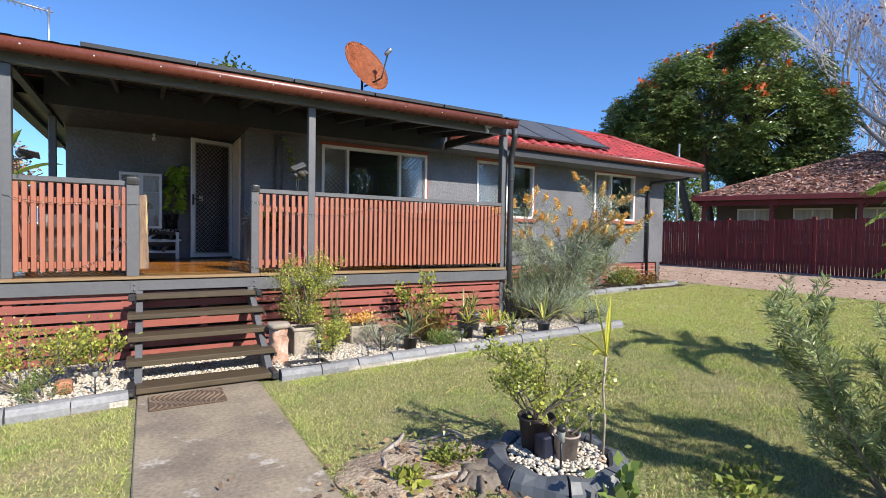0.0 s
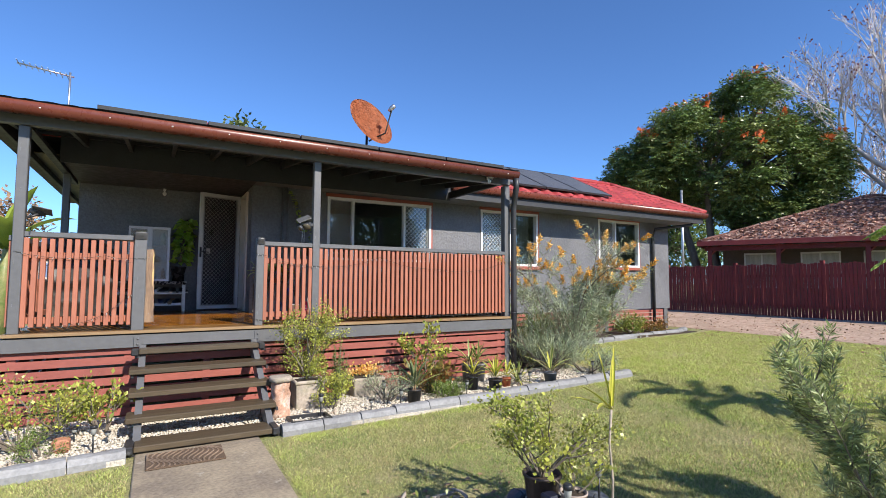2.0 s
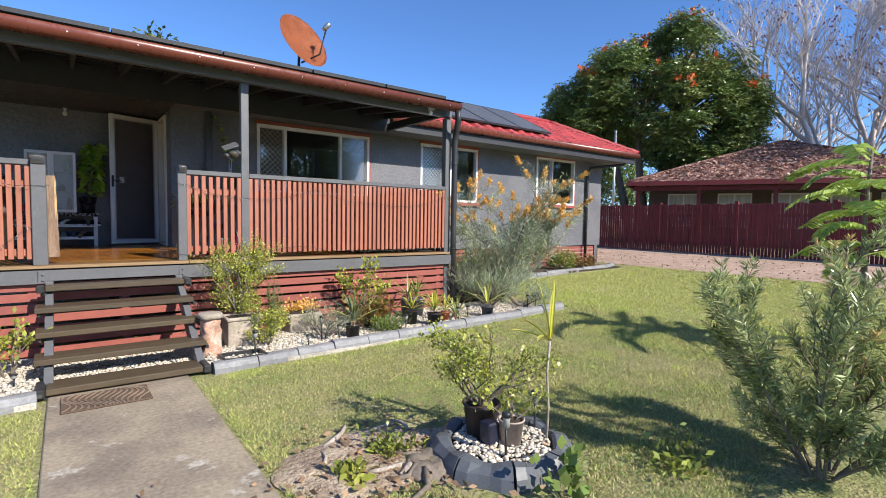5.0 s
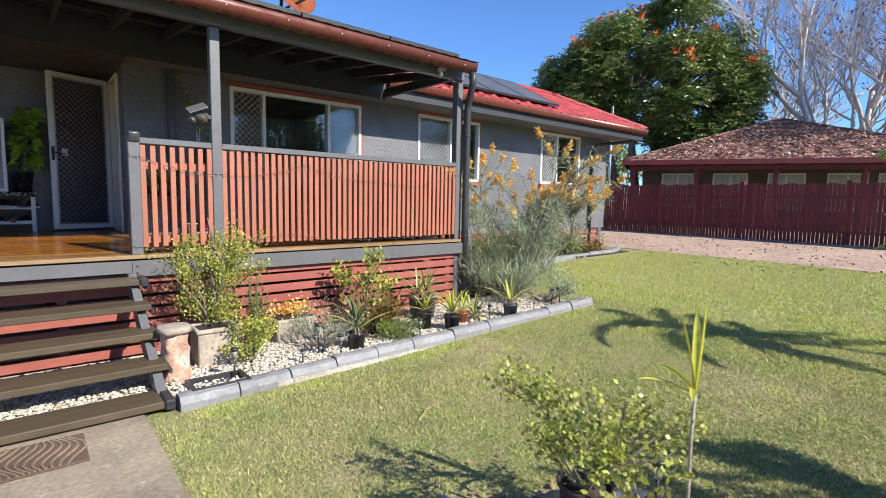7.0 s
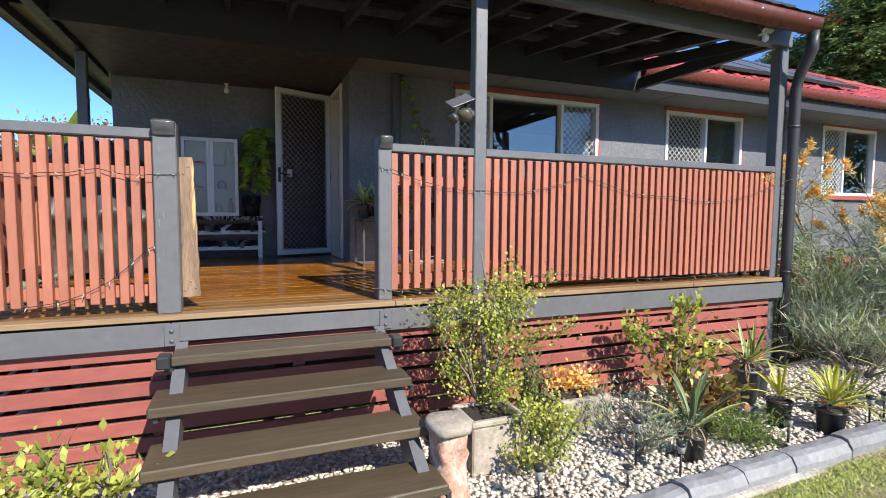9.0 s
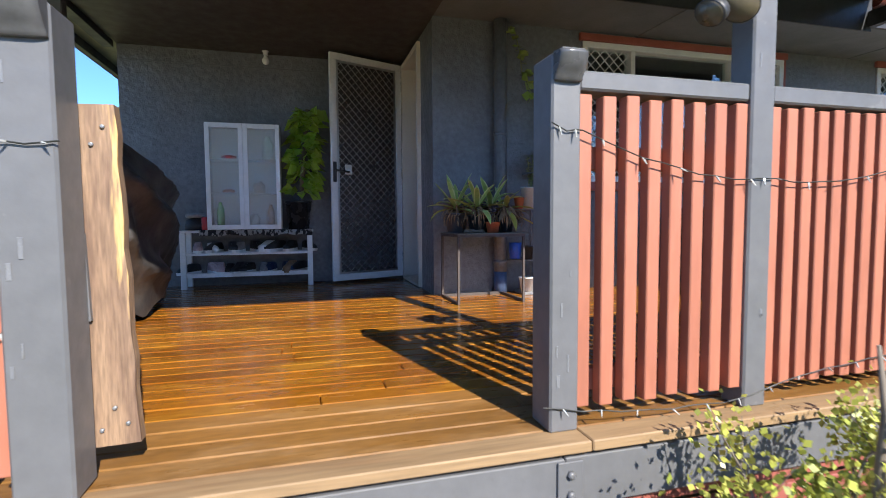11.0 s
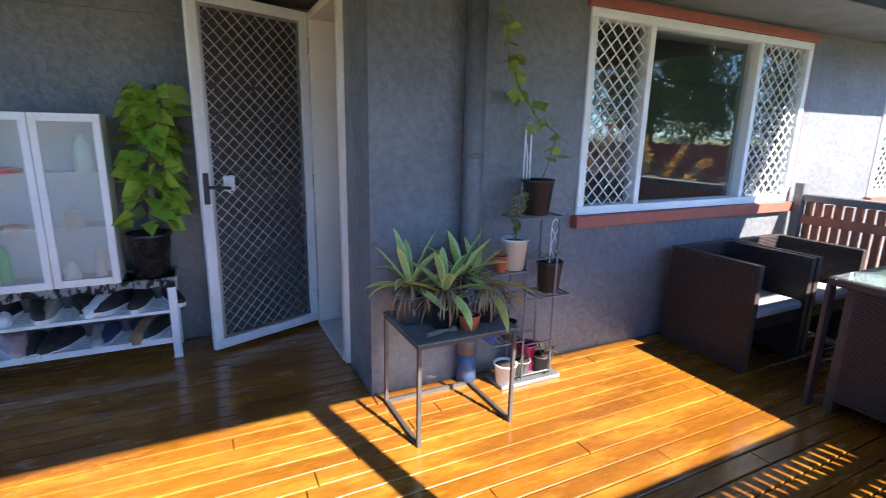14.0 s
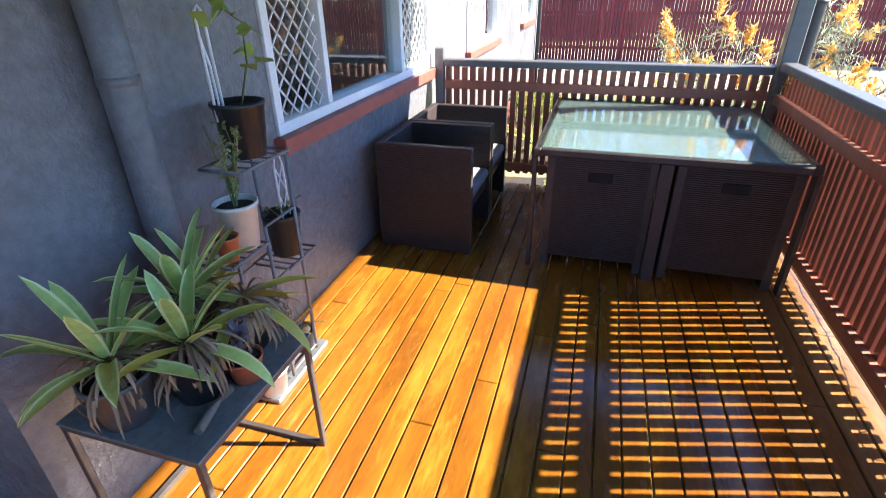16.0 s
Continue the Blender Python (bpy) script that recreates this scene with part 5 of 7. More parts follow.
M["dry"] = leafmat("dry_leaf", (0.36, 0.24, 0.14), (0.2, 0.12, 0.075), 0.8, trans=0.1)


def rosette(loc, n, ln, w, seed, potr, poth, pot_m, label, lean=(0, 0), mat_a="agave", mat_b="agave_y", yellow=0.18, dead=40, up=(2, 80), name="potted_agave"):
    r = random.Random(seed)
    e = pot(name, loc, potr, poth, pot_m, label)
    fresh, old = [], []
    for i in range(n):
        az = i * 137.5 + r.uniform(-12, 12)
        k = i / n
        el = up[0] + (up[1] - up[0]) * k + r.uniform(-8, 8)
        spec = ((lean[0] + 0.015 * math.cos(radians(az)), lean[1] + 0.015 * math.sin(radians(az)), poth + 0.02 + 0.05 * k), az, el, ln * r.uniform(0.8, 1.1) * (1.05 - 0.25 * k), w * r.uniform(0.85, 1.1), r.uniform(12, 70) * (1.25 - k))
        (old if (k < 0.45 and r.random() < yellow * 2) else fresh).append(spec)
    part("foliage", straps("foliage", fresh, M[mat_a]), None, e)
    if old:
        part("old_leaf", straps("old_leaf", old, M[mat_b]), None, e, "yellowing drooping leaf")
    if dead:
        sp = [((lean[0], lean[1], poth + r.uniform(0.0, 0.06)), r.uniform(0, 360), r.uniform(-10, 35), r.uniform(0.10, 0.22), 0.012, r.uniform(70, 170)) for _ in range(dead)]
        part("dead_leaf", straps("dead_leaf", sp, M["dry"], 5), None, e, "dry curled brown leaf")
    return e


M["greypot"] = mat("charcoal_plastic_pot", (0.09, 0.092, 0.1), 0.5, var=0.15)
rosette((1.41, 8.55, TOP), 15, 0.27, 0.052, 1, 0.08, 0.14, M["greypot"], "spiky agave in a black plastic pot", dead=80)
rosette((1.53, 8.43, TOP), 13, 0.25, 0.05, 2, 0.072, 0.125, M["plastic"], "spiky agave with yellowing leaves in a black pot", dead=100)
rosette((1.685, 8.57, TOP), 15, 0.27, 0.056, 3, 0.085, 0.15, M["plastic"], "spiky agave in a black plastic pot", dead=80)
rosette((1.745, 8.42, TOP), 8, 0.30, 0.045, 4, 0.06, 0.12, M["plastic"], "drooping half-dead agave in a black pot", dead=170, mat_a="agave_y", up=(-10, 30))
rosette((1.79, 8.60, TOP), 7, 0.2, 0.04, 8, 0.055, 0.13, mat("grey_pot", (0.16, 0.17, 0.19), 0.5), "small agave in a grey pot", dead=12)
M["succ"] = leafmat("succulent_leaf", (0.22, 0.2, 0.24), (0.3, 0.2, 0.22), 0.5)
sp_ = pot("potted_succulent", (1.615, 8.345, TOP), 0.05, 0.075, M["terracotta"], "purple-grey rosette succulent in a small terracotta pot")
n = 60
a, e_ = RNG.uniform(0, 6.28, n), RNG.uniform(-0.2, 0.9, n)
c_ = RNG.integers(0, 3, n)
cen = np.array([[0.0, 0.0, 0.15], [-0.03, -0.01, 0.11], [0.03, 0.02, 0.18]])[c_]
part("foliage", leaves("foliage", cen, np.stack([np.cos(a), np.sin(a), e_], 1), 0.04, 0.28, M["succ"]), None, sp_)
for c in ((0, 0, 0.15), (-0.03, -0.01, 0.11), (0.03, 0.02, 0.18)):
    part("stem", tube([(0, 0, 0.06), c], 0.004, 5), M["dry"], sp_)
tagged(part("trowel", tube([(1.40, 8.33, TOP + 0.012), (1.47, 8.345, TOP + 0.014), (1.50, 8.35, TOP + 0.012), (1.55, 8.36, TOP + 0.008)], [0.012, 0.011, 0.006, 0.018], 8), M["bark"]), "small worn hand trowel with a wooden grip", "trowel")

# ---- plant rack ----
rack = thing("plant_rack", (1.95, 8.56, DECK), "narrow grey steel plant stand with small shelves", "plant stand")
rod = 0.007
M["rackgrey"] = mat("mid_grey_enamel", (0.19, 0.19, 0.195), 0.45, var=0.15)
for x in (0.13, 0.32):
    for y in (0.0, 0.15):
        part("upright", tube([(x, y, 0.04), (x, y, 0.93 if x > 0.2 else 0.72)], rod, 6), M["rackgrey"], rack)
for z in (0.06, 0.24, 0.50, 0.72):
    part("cross_bar", tube([(0.13, 0, z), (0.32, 0, z)], 0.005, 6), M["rackgrey"], rack)
    part("cross_bar", tube([(0.13, 0.15, z), (0.32, 0.15, z)], 0.005, 6), M["rackgrey"], rack)
part("base", B((0.0, -0.01, 0.0, 0.40, 0.17, 0.022), bevel=0.004), M["steel"], rack, "pale worn base board")
SH = {}
for nm, x0, x1, z in (("left_mid", -0.07, 0.13, 0.66), ("right_mid", 0.22, 0.42, 0.50), ("left_low", -0.06, 0.13, 0.27), ("top", 0.06, 0.34, 0.94)):
    bm = tube([(x0, -0.005, z), (x1, -0.005, z), (x1, 0.155, z), (x0, 0.155, z), (x0, -0.005, z)], 0.006, 6)
    for k in range(4):
        tube([(x0 + (x1 - x0) * (k + 1) / 5, -0.005, z), (x0 + (x1 - x0) * (k + 1) / 5, 0.155, z)], 0.004, 5, bm)
    part("shelf_ring", bm, M["rackgrey"], rack)
    SH[nm] = z + DECK + 0.0065
M["whitepot"] = mat("white_ceramic", (0.62, 0.58, 0.52), 0.35, var=0.08, third=(0.4, 0.33, 0.26), third_scale=8, third_mix=(0.62, 0.75))
M["thin"] = leafmat("thin_green_leaf", (0.16, 0.22, 0.07), (0.3, 0.28, 0.12), 0.5)


def sprig(e, h0, h, spread, n, ln, width, material, stems=5, seed=1, droop=0.0):
    """Thin stems with small leaves out of a pot."""
    r = random.Random(seed)
    P, Wd = [], []
    for s in range(stems):
        a = r.uniform(0, 6.28)
        pts = []
        for i in range(6):
            t = i / 5
            pts.append(Vector((math.cos(a) * spread * t ** 1.5 + r.uniform(-1, 1) * 0.01, math.sin(a) * spread * t ** 1.5 + r.uniform(-1, 1) * 0.01, h0 + (h - h0) * t * r.uniform(0.9, 1.0) - droop * t * t)))
        part("stem", tube(pts, [0.0035, 0.003, 0.003, 0.0025, 0.002, 0.0015], 5), M["thin"], e)
        for k in range(n // stems):
            i = r.randrange(1, 5)
            P.append(tuple(pts[i].lerp(pts[i + 1], r.random())))
            Wd.append((r.uniform(-1, 1), r.uniform(-1, 1), r.uniform(-0.3, 0.9)))
    part("foliage", leaves("foliage", P, Wd, ln, width, material), None, e)


e = pot("potted_herb", (2.03, 8.62, SH["left_mid"]), 0.07, 0.165, M["whitepot"], "sparse stringy plant in a tall white pot")
sprig(e, 0.13, 0.42, 0.06, 130, 0.022, 0.4, M["thin"], 7, 4)
pot("small_pot", (1.93, 8.60, SH["left_mid"]), 0.038, 0.085, M["terracotta"], "small orange plastic pot")
e = pot("potted_climber", (2.18, 8.65, SH["top"]), 0.085, 0.185, M["plastic"], "black pot with a climber on a white trellis")
part("trellis_hoop", tube([(-0.075, 0.03, 0.13), (-0.07, 0.035, 0.42), (-0.065, 0.037, 0.46), (-0.05, 0.038, 0.478), (-0.037, 0.037, 0.46), (-0.034, 0.035, 0.42), (-0.035, 0.03, 0.13)], 0.005, 6), M["white"], e, "white plastic trellis hoop")
part("trellis_bar", tube([(-0.055, 0.028, 0.13), (-0.052, 0.033, 0.3), (-0.07, 0.036, 0.40)], 0.004, 6), M["white"], e, "white plastic trellis bar")
M["monst"] = leafmat("vine_leaf", (0.22, 0.34, 0.05), (0.34, 0.4, 0.1), 0.4, isl=0.25)
vine = [(0.02, 0, 0.17), (0.05, -0.03, 0.3), (0.1, 0.0, 0.42), (0.0, 0.04, 0.5), (-0.10, 0.05, 0.62), (-0.18, 0.06, 0.78), (-0.20, 0.06, 0.95), (-0.24, 0.06, 1.08)]
part("vine", tube(vine, 0.004, 6), M["thin"], e)
vp = np.array(vine)
P = np.concatenate([vp[1:-1], (vp[1:-1] + vp[2:]) / 2, vp[2:], vp[5:]])
P = np.repeat(P, 2, 0)
P = P + RNG.normal(0, 0.022, P.shape)
nl = len(P)
part("foliage", leaves("foliage", P, np.stack([RNG.normal(0, 1, nl), -np.abs(RNG.normal(0.4, 0.4, nl)), RNG.normal(-0.3, 0.4, nl)], 1), 0.078, 0.46, M["monst"], 0.15), None, e)
e = pot("potted_herb", (2.285, 8.635, SH["right_mid"]), 0.07, 0.175, M["plastic"], "black pot with a few thin green sprigs")
sprig(e, 0.15, 0.25, 0.09, 30, 0.02, 0.35, M["thin"], 5, 9)
part("trellis_hoop", tube([(-0.02, -0.02, 0.14), (-0.02, -0.02, 0.37), (-0.01, -0.02, 0.40), (0.005, -0.02, 0.412), (0.022, -0.02, 0.40), (0.032, -0.02, 0.37), (0.032, -0.02, 0.14)], 0.0045, 6), M["white"], e, "white plastic trellis hoop")
for za, zb in ((0.2, 0.26), (0.32, 0.26), (0.32, 0.37)):
    part("trellis_bar", tube([(-0.02, -0.02, zb), (0.006, -0.02, za), (0.032, -0.02, zb)], 0.0035, 5), M["white"], e, "white plastic trellis bar")
pot("small_pot", (2.01, 8.61, SH["left_low"]), 0.045, 0.10, M["plastic"], "small black plastic pot")
tagged(part("tin", lathe([(0.042, 0), (0.05, 0.125), (0.046, 0.127)], 14), mat("blue_tin", (0.03, 0.1, 0.5), 0.35, bump=0), m=pose(1.92, 8.65, SH["left_low"])), "small blue tin on the plant stand", "tin")
e = pot("small_pot", (2.0, 8.60, DECK + 0.0225), 0.062, 0.115, M["white"], "white glossy plastic pot on the deck")
e = pot("small_pot", (2.135, 8.64, DECK + 0.0225), 0.05, 0.09, mat("grey_cement_pot", (0.25, 0.25, 0.25), 0.7), "small grey cement pot with a seedling")
sprig(e, 0.08, 0.15, 0.04, 14, 0.02, 0.35, M["thin"], 3, 5)
e = pot("small_pot", (2.275, 8.63, DECK + 0.0225), 0.055, 0.10, M["frame"], "grey pot holding a wilted orange flower")
sprig(e, 0.09, 0.2, 0.12, 20, 0.035, 0.2, leafmat("orange_petal", (0.55, 0.25, 0.06), (0.5, 0.4, 0.1)), 5, 6, 0.05)
pot("small_pot", (2.2, 8.69, DECK + 0.0225), 0.055, 0.16, mat("magenta_pot", (0.5, 0.02, 0.12), 0.35, bump=0), "small magenta plastic flower pot")

# ---- garden beds ----
def g(x):
    return ground_z(x)


def kerb_run(name, pts, label, n_each=0.45, h=0.095, w=0.13):
    """Moulded edging blocks end to end along a line, each a piece."""
    e = thing(name, (pts[0][0], pts[0][1], g(pts[0][0])), label, "garden edging")
    tagged(e, kind="structure")
    o = Vector((pts[0][0], pts[0][1], g(pts[0][0])))
    rk = random.Random(9)
    for (x0, y0), (x1, y1) in zip(pts, pts[1:]):
        L_ = math.hypot(x1 - x0, y1 - y0)
        n = max(1, round(L_ / n_each))
        a = math.degrees(math.atan2(y1 - y0, x1 - x0))
        ln = L_ / n
        bm = bmesh.new()
        prof = [(-w / 2, -0.03), (-w / 2, h * 0.45), (-w / 2 + 0.03, h * 0.9), (0, h), (w / 2 - 0.01, h * 0.95), (w / 2, h * 0.8), (w / 2, -0.03)]
        rings = []
        for i in range(5):
            x = 0.004 + (ln - 0.008) * i / 4
            q = 0.006 * math.sin(i * 2.2)
            rings.append([bm.verts.new((x, u + q, z + (0.004 * math.sin(i * 3 + k) if k in (2, 3, 4) else 0))) for k, (u, z) in enumerate(prof)])
        for r0, r1 in zip(rings, rings[1:]):
            for k in range(len(prof) - 1):
                bm.faces.new((r0[k], r1[k], r1[k + 1], r0[k + 1]))
        bm.faces.new(rings[0])
        bm.faces.new(rings[-1][::-1])
        me = mesh_of("edging_block", bm, M["kerb"])
        for i in range(n):
            x, y = x0 + (x1 - x0) * i / n, y0 + (y1 - y0) * i / n
            m = Matrix.Translation(Vector((x, y, g(x) + rk.uniform(-0.006, 0.006))) - o) @ Matrix.Rotation(radians(a + rk.uniform(-1.5, 1.5)), 4, "Z")
            part("edging_block", me, None, e, m=m)
    return e


kerb_run("edging", [(-4.0, 4.6), (-0.95, 4.76), (-0.2, 4.87)], "grey scalloped concrete garden edging")
kerb_run("edging", [(1.02, 4.93), (2.2, 4.98), (3.0, 5.0), (5.0, 5.02), (5.95, 5.05)], "grey scalloped concrete garden edging")
kerb_run("edging", [(7.6, 7.75), (9.2, 7.9), (11.2, 7.95), (11.9, 8.2)], "grey scalloped concrete garden edging")


def scatter_pebbles(name, n, inside, z, label, lo=0.010, hi=0.022):
    """Rounded pebbles heaped over an area. inside(rng) gives a place."""
    base_v = np.array([(1, 0, 0), (-1, 0, 0), (0, 1, 0), (0, -1, 0), (0, 0, 1), (0, 0, -1), (.62, .62, .55), (-.62, .62, .55), (.62, -.62, .55), (-.62, -.62, .55)])
    tri = np.array([(4, 6, 8), (4, 7, 6), (4, 9, 7), (4, 8, 9), (6, 0, 8), (8, 3, 9), (9, 1, 7), (7, 2, 6), (6, 2, 0), (8, 0, 3), (9, 3, 1), (7, 1, 2), (5, 0, 2), (5, 2, 1), (5, 1, 3), (5, 3, 0)])
    P = np.array([inside() for _ in range(n)])
    S = RNG.uniform(lo, hi, (n, 1)) * RNG.uniform(0.6, 1.15, (n, 3))
    S[:, 2] *= 0.7
    a = RNG.uniform(0, 6.28, n)
    v = base_v[None] * S[:, None] * RNG.uniform(0.82, 1.1, (n, 10, 1))
    c_, s_ = np.cos(a)[:, None], np.sin(a)[:, None]
    V = np.stack([v[..., 0] * c_ - v[..., 1] * s_, v[..., 0] * s_ + v[..., 1] * c_, v[..., 2]], -1) + P[:, None]
    F = (np.arange(n) * 10)[:, None, None] + tri[None]
    me = raw(name, V.reshape(-1, 3), F.reshape(-1, 3), M["pebble"])
    return tagged(part(name, me, None), label, "pebbles", "", "stuff")


solid("bed_soil", B((-4.0, 4.78, 0.0, -0.2, 6.25, 0.07), (-0.2, 5.03, 0.0, 1.05, 6.25, 0.07), (1.06, 4.9, 0.0, 3.2, 6.25, 0.085), (3.2, 5.03, 0.0, 5.9, 6.25, 0.12)), mat("pale_bed_grit", (0.56, 0.51, 0.44), 0.95, var=0.35, fine=50, bump=0.8, dist=0.02), "pale grit of the garden bed", "grit")
solid("bed_soil_far", B((4.8, 6.3, 0.0, 7.5, 8.8, 0.15), (7.5, 7.85, 0.1, 11.85, 8.8, 0.26)), M["soil"], "dark soil of the bed along the house", "soil")


def bed_place():
    while True:
        x, y = RNG.uniform(-2.2, 5.85), RNG.uniform(4.82, 6.15)
        lim = 5.02 + 0.03 * max(0, min(x - 1, 3.2)) if x > 1.0 else 4.93
        if y < lim or (-0.22 < x < 1.06 and y < 5.06):
            continue
        z = (0.07 if x < 1.05 else 0.085 if x < 3.2 else 0.12)
        return (x, y, z + RNG.uniform(0.0, 0.022))


scatter_pebbles("pebbles", 24000, bed_place, 0.1, "white and cream pebbles covering the garden bed")

# ---- door mat ----
mat_ob = thing("door_mat", (0.22, 4.655, 0.053), "brown coir mat with a carved wave pattern", "door mat")
M["coir"] = mat("brown_coir", (0.13, 0.085, 0.055), 0.95, var=0.3, fine=120, bump=0.7)
M["coir_pale"] = mat("pale_coir", (0.24, 0.17, 0.12), 0.95, var=0.3, fine=120, bump=0.7)
part("base", B((-0.28, -0.19, 0, 0.28, 0.19, 0.012), bevel=0.004), M["coir"], mat_ob)
for k in range(15):
    pts = []
    for i in range(15):
        t = i / 14
        x = -0.27 + 0.036 * k + 0.045 * math.sin(t * 5.5 + k * 0.35)
        pts.append((max(-0.272, min(0.272, x)), -0.18 + 0.36 * t, 0.0135))
    part("rib", tube(pts, 0.0075, 5), M["coir_pale"], mat_ob)

# ---- shrubs ----
M["privet"] = leafmat("yellow_green_leaf", (0.46, 0.46, 0.1), (0.27, 0.32, 0.055), 0.4, isl=0.4)
M["privet_dk"] = leafmat("olive_green_leaf", (0.14, 0.2, 0.035), (0.3, 0.33, 0.07), 0.4, isl=0.4)
M["rosemary"] = leafmat("rosemary_leaf", (0.12, 0.2, 0.04), (0.2, 0.26, 0.06), 0.5, isl=0.3)
M["bronze"] = leafmat("bronze_leaf", (0.3, 0.12, 0.04), (0.22, 0.2, 0.05), 0.45, isl=0.35)
M["grevillea"] = leafmat("grey_green_needle", (0.27, 0.34, 0.2), (0.4, 0.45, 0.3), 0.5, isl=0.3)
M["orange"] = leafmat("orange_bloom", (0.8, 0.4, 0.05), (0.85, 0.6, 0.22), 0.6, isl=0.2)


def branchy(e, r, height, spread, stems, depth=2, radius=0.012, mat_b="bark", base_r=0.03, upright=0.75, base_z=0.0):
    """Stems that fork; returns the points and directions where leaves sit."""
    tips = []
    bm = bmesh.new()

    def grow(p, d, ln, rad, lvl):
        pts = [p]
        for i in range(4):
            d = (d + Vector((r.uniform(-1, 1), r.uniform(-1, 1), r.uniform(-0.4, 0.7))) * 0.22).normalized()
            pts.append(pts[-1] + d * ln / 4)
            if lvl <= 1 or i > 1:
                tips.append((pts[-1].copy(), d.copy()))
        tube(pts, [rad, rad * 0.9, rad * 0.78, rad * 0.65, rad * 0.5], 5, bm)
        if lvl > 0:
            for _ in range(r.choice((2, 3))):
                k = r.choice((2, 3, 4))
                nd = (d + Vector((r.uniform(-1, 1), r.uniform(-1, 1), r.uniform(-0.3, 0.6))) * 0.8).normalized()
                grow(pts[k], nd, ln * r.uniform(0.45, 0.7), rad * 0.55, lvl - 1)
    for s in range(stems):
        a = r.uniform(0, 6.28)
        d = Vector((math.cos(a) * spread, math.sin(a) * spread, height * upright)).normalized()
        grow(Vector((math.cos(a) * base_r, math.sin(a) * base_r, base_z)), d, height * r.uniform(0.5, 0.7), radius, depth)
    part("branchwork", bm, M[mat_b], e)
    return tips


def shrub(name, loc, height, spread, stems, n, leaf, ratio, material, label, seed, jitter=0.05, depth=2, radius=0.012, up=0.3, category="shrub", parent=None, base_z=0.0, group=""):
    r = random.Random(seed)
    e = parent or thing(name, loc, label, category, group)
    tips = branchy(e, r, height, spread, stems, depth, radius, base_z=base_z)
    T = np.array([tuple(t[0]) for t in tips])
    D = np.array([tuple(t[1]) for t in tips])
    k = RNG.integers(0, len(T), n)
    pos = T[k] + RNG.normal(0, jitter, (n, 3))
    pos[:, 2] = np.maximum(pos[:, 2], base_z + 0.02)
    way = D[k] + RNG.normal(0, 0.8, (n, 3)) + np.array([0, 0, up])
    part("foliage", leaves("foliage", pos, way, leaf, ratio, M[material]), None, e)
    return e


BED = 0.085
# tall shrub in an old stone trough beside the steps
trough = thing("stone_trough", (1.46, 5.66, BED), "pale mottled stone trough planter", "planter")
M["stone"] = mat("mottled_pale_stone", (0.4, 0.34, 0.28), 0.85, var=0.2, scale=9, fine=40, bump=0.6, dist=0.008, third=(0.3, 0.27, 0.2), third_scale=7, third_mix=(0.5, 0.65))
trough.scale = (0.72, 0.72, 0.92)
part("body", B((-0.22, -0.18, 0, 0.22, 0.18, 0.3), (-0.24, -0.2, 0.3, 0.24, -0.15, 0.34), (-0.24, 0.15, 0.3, 0.24, 0.2, 0.34), (-0.24, -0.15, 0.3, -0.19, 0.15, 0.34), (0.19, -0.15, 0.3, 0.24, 0.15, 0.34), bevel=0.012), M["stone"], trough)
part("soil", B((-0.188, -0.148, 0.301, 0.188, 0.148, 0.325)), M["soil"], trough)
tall = thing("shrub", (1.48, 5.78, BED), "tall yellow-green variegated shrub in the stone trough", "shrub")
part("stem", tube([(0, 0, 0.3), (0.02, 0.01, 0.55), (-0.01, 0.0, 0.8), (0.01, 0.0, 1.05), (-0.02, 0, 1.2)], [0.02, 0.017, 0.013, 0.009, 0.004], 7), M["bark"], tall)
shrub("shrub", None, 0.68, 0.2, 9, 4200, 0.021, 0.42, "privet", "", 21, 0.03, 2, 0.008, parent=tall, base_z=0.32)
shrub("shrub", None, 0.30, 0.24, 9, 2400, 0.021, 0.42, "privet", "", 20, 0.045, 1, 0.006, parent=tall, base_z=0.32)
shrub("shrub", None, 0.36, 0.08, 4, 260, 0.021, 0.42, "privet", "", 28, 0.025, 1, 0.005, parent=tall, base_z=0.74)
shrub("shrub", (1.68, 5.48, BED), 0.36, 0.2, 8, 2200, 0.022, 0.42, "privet", "yellow-green leafy shrub among the pebbles", 22, 0.03)
ros = thing("rosemary_bush", (1.86, 5.88, BED), "upright green rosemary bush", "shrub")
r = random.Random(4)
bm = bmesh.new()
P, Wd = [], []
for k in range(26):
    a, s = r.uniform(0, 6.28), r.uniform(0.02, 0.15)
    h = r.uniform(0.3, 0.68)
    q0, q1 = Vector((0.3 * s * math.cos(a), 0.3 * s * math.sin(a), 0)), Vector((s * math.cos(a), s * math.sin(a), h))
    tube([q0, q0.lerp(q1, 0.5) + Vector((0, 0, 0.03)), q1], [0.004, 0.003, 0.002], 4, bm)
    for i in range(70):
        P.append(tuple(q0.lerp(q1, r.uniform(0.15, 1.0))))
        Wd.append((r.uniform(-1, 1), r.uniform(-1, 1), r.uniform(0.1, 1.2)))
part("branchwork", bm, M["bark"], ros)
part("foliage", leaves("foliage", P, Wd, 0.034, 0.12, M["rosemary"]), None, ros)
shrub("shrub", (-0.95, 5.38, 0.07), 0.6, 0.5, 13, 3400, 0.026, 0.42, "privet", "low spreading yellow-green shrub in the pebbles", 23, 0.03)
shrub("shrub", (-0.42, 5.60, 0.07), 0.44, 0.14, 5, 420, 0.055, 0.26, "privet", "young shrub with long light-green leaves", 24, 0.03)
shrub("shrub", (-0.78, 5.05, 0.07), 0.2, 0.2, 5, 900, 0.022, 0.2, "rosemary", "small soft green herb clump", 25, 0.03)
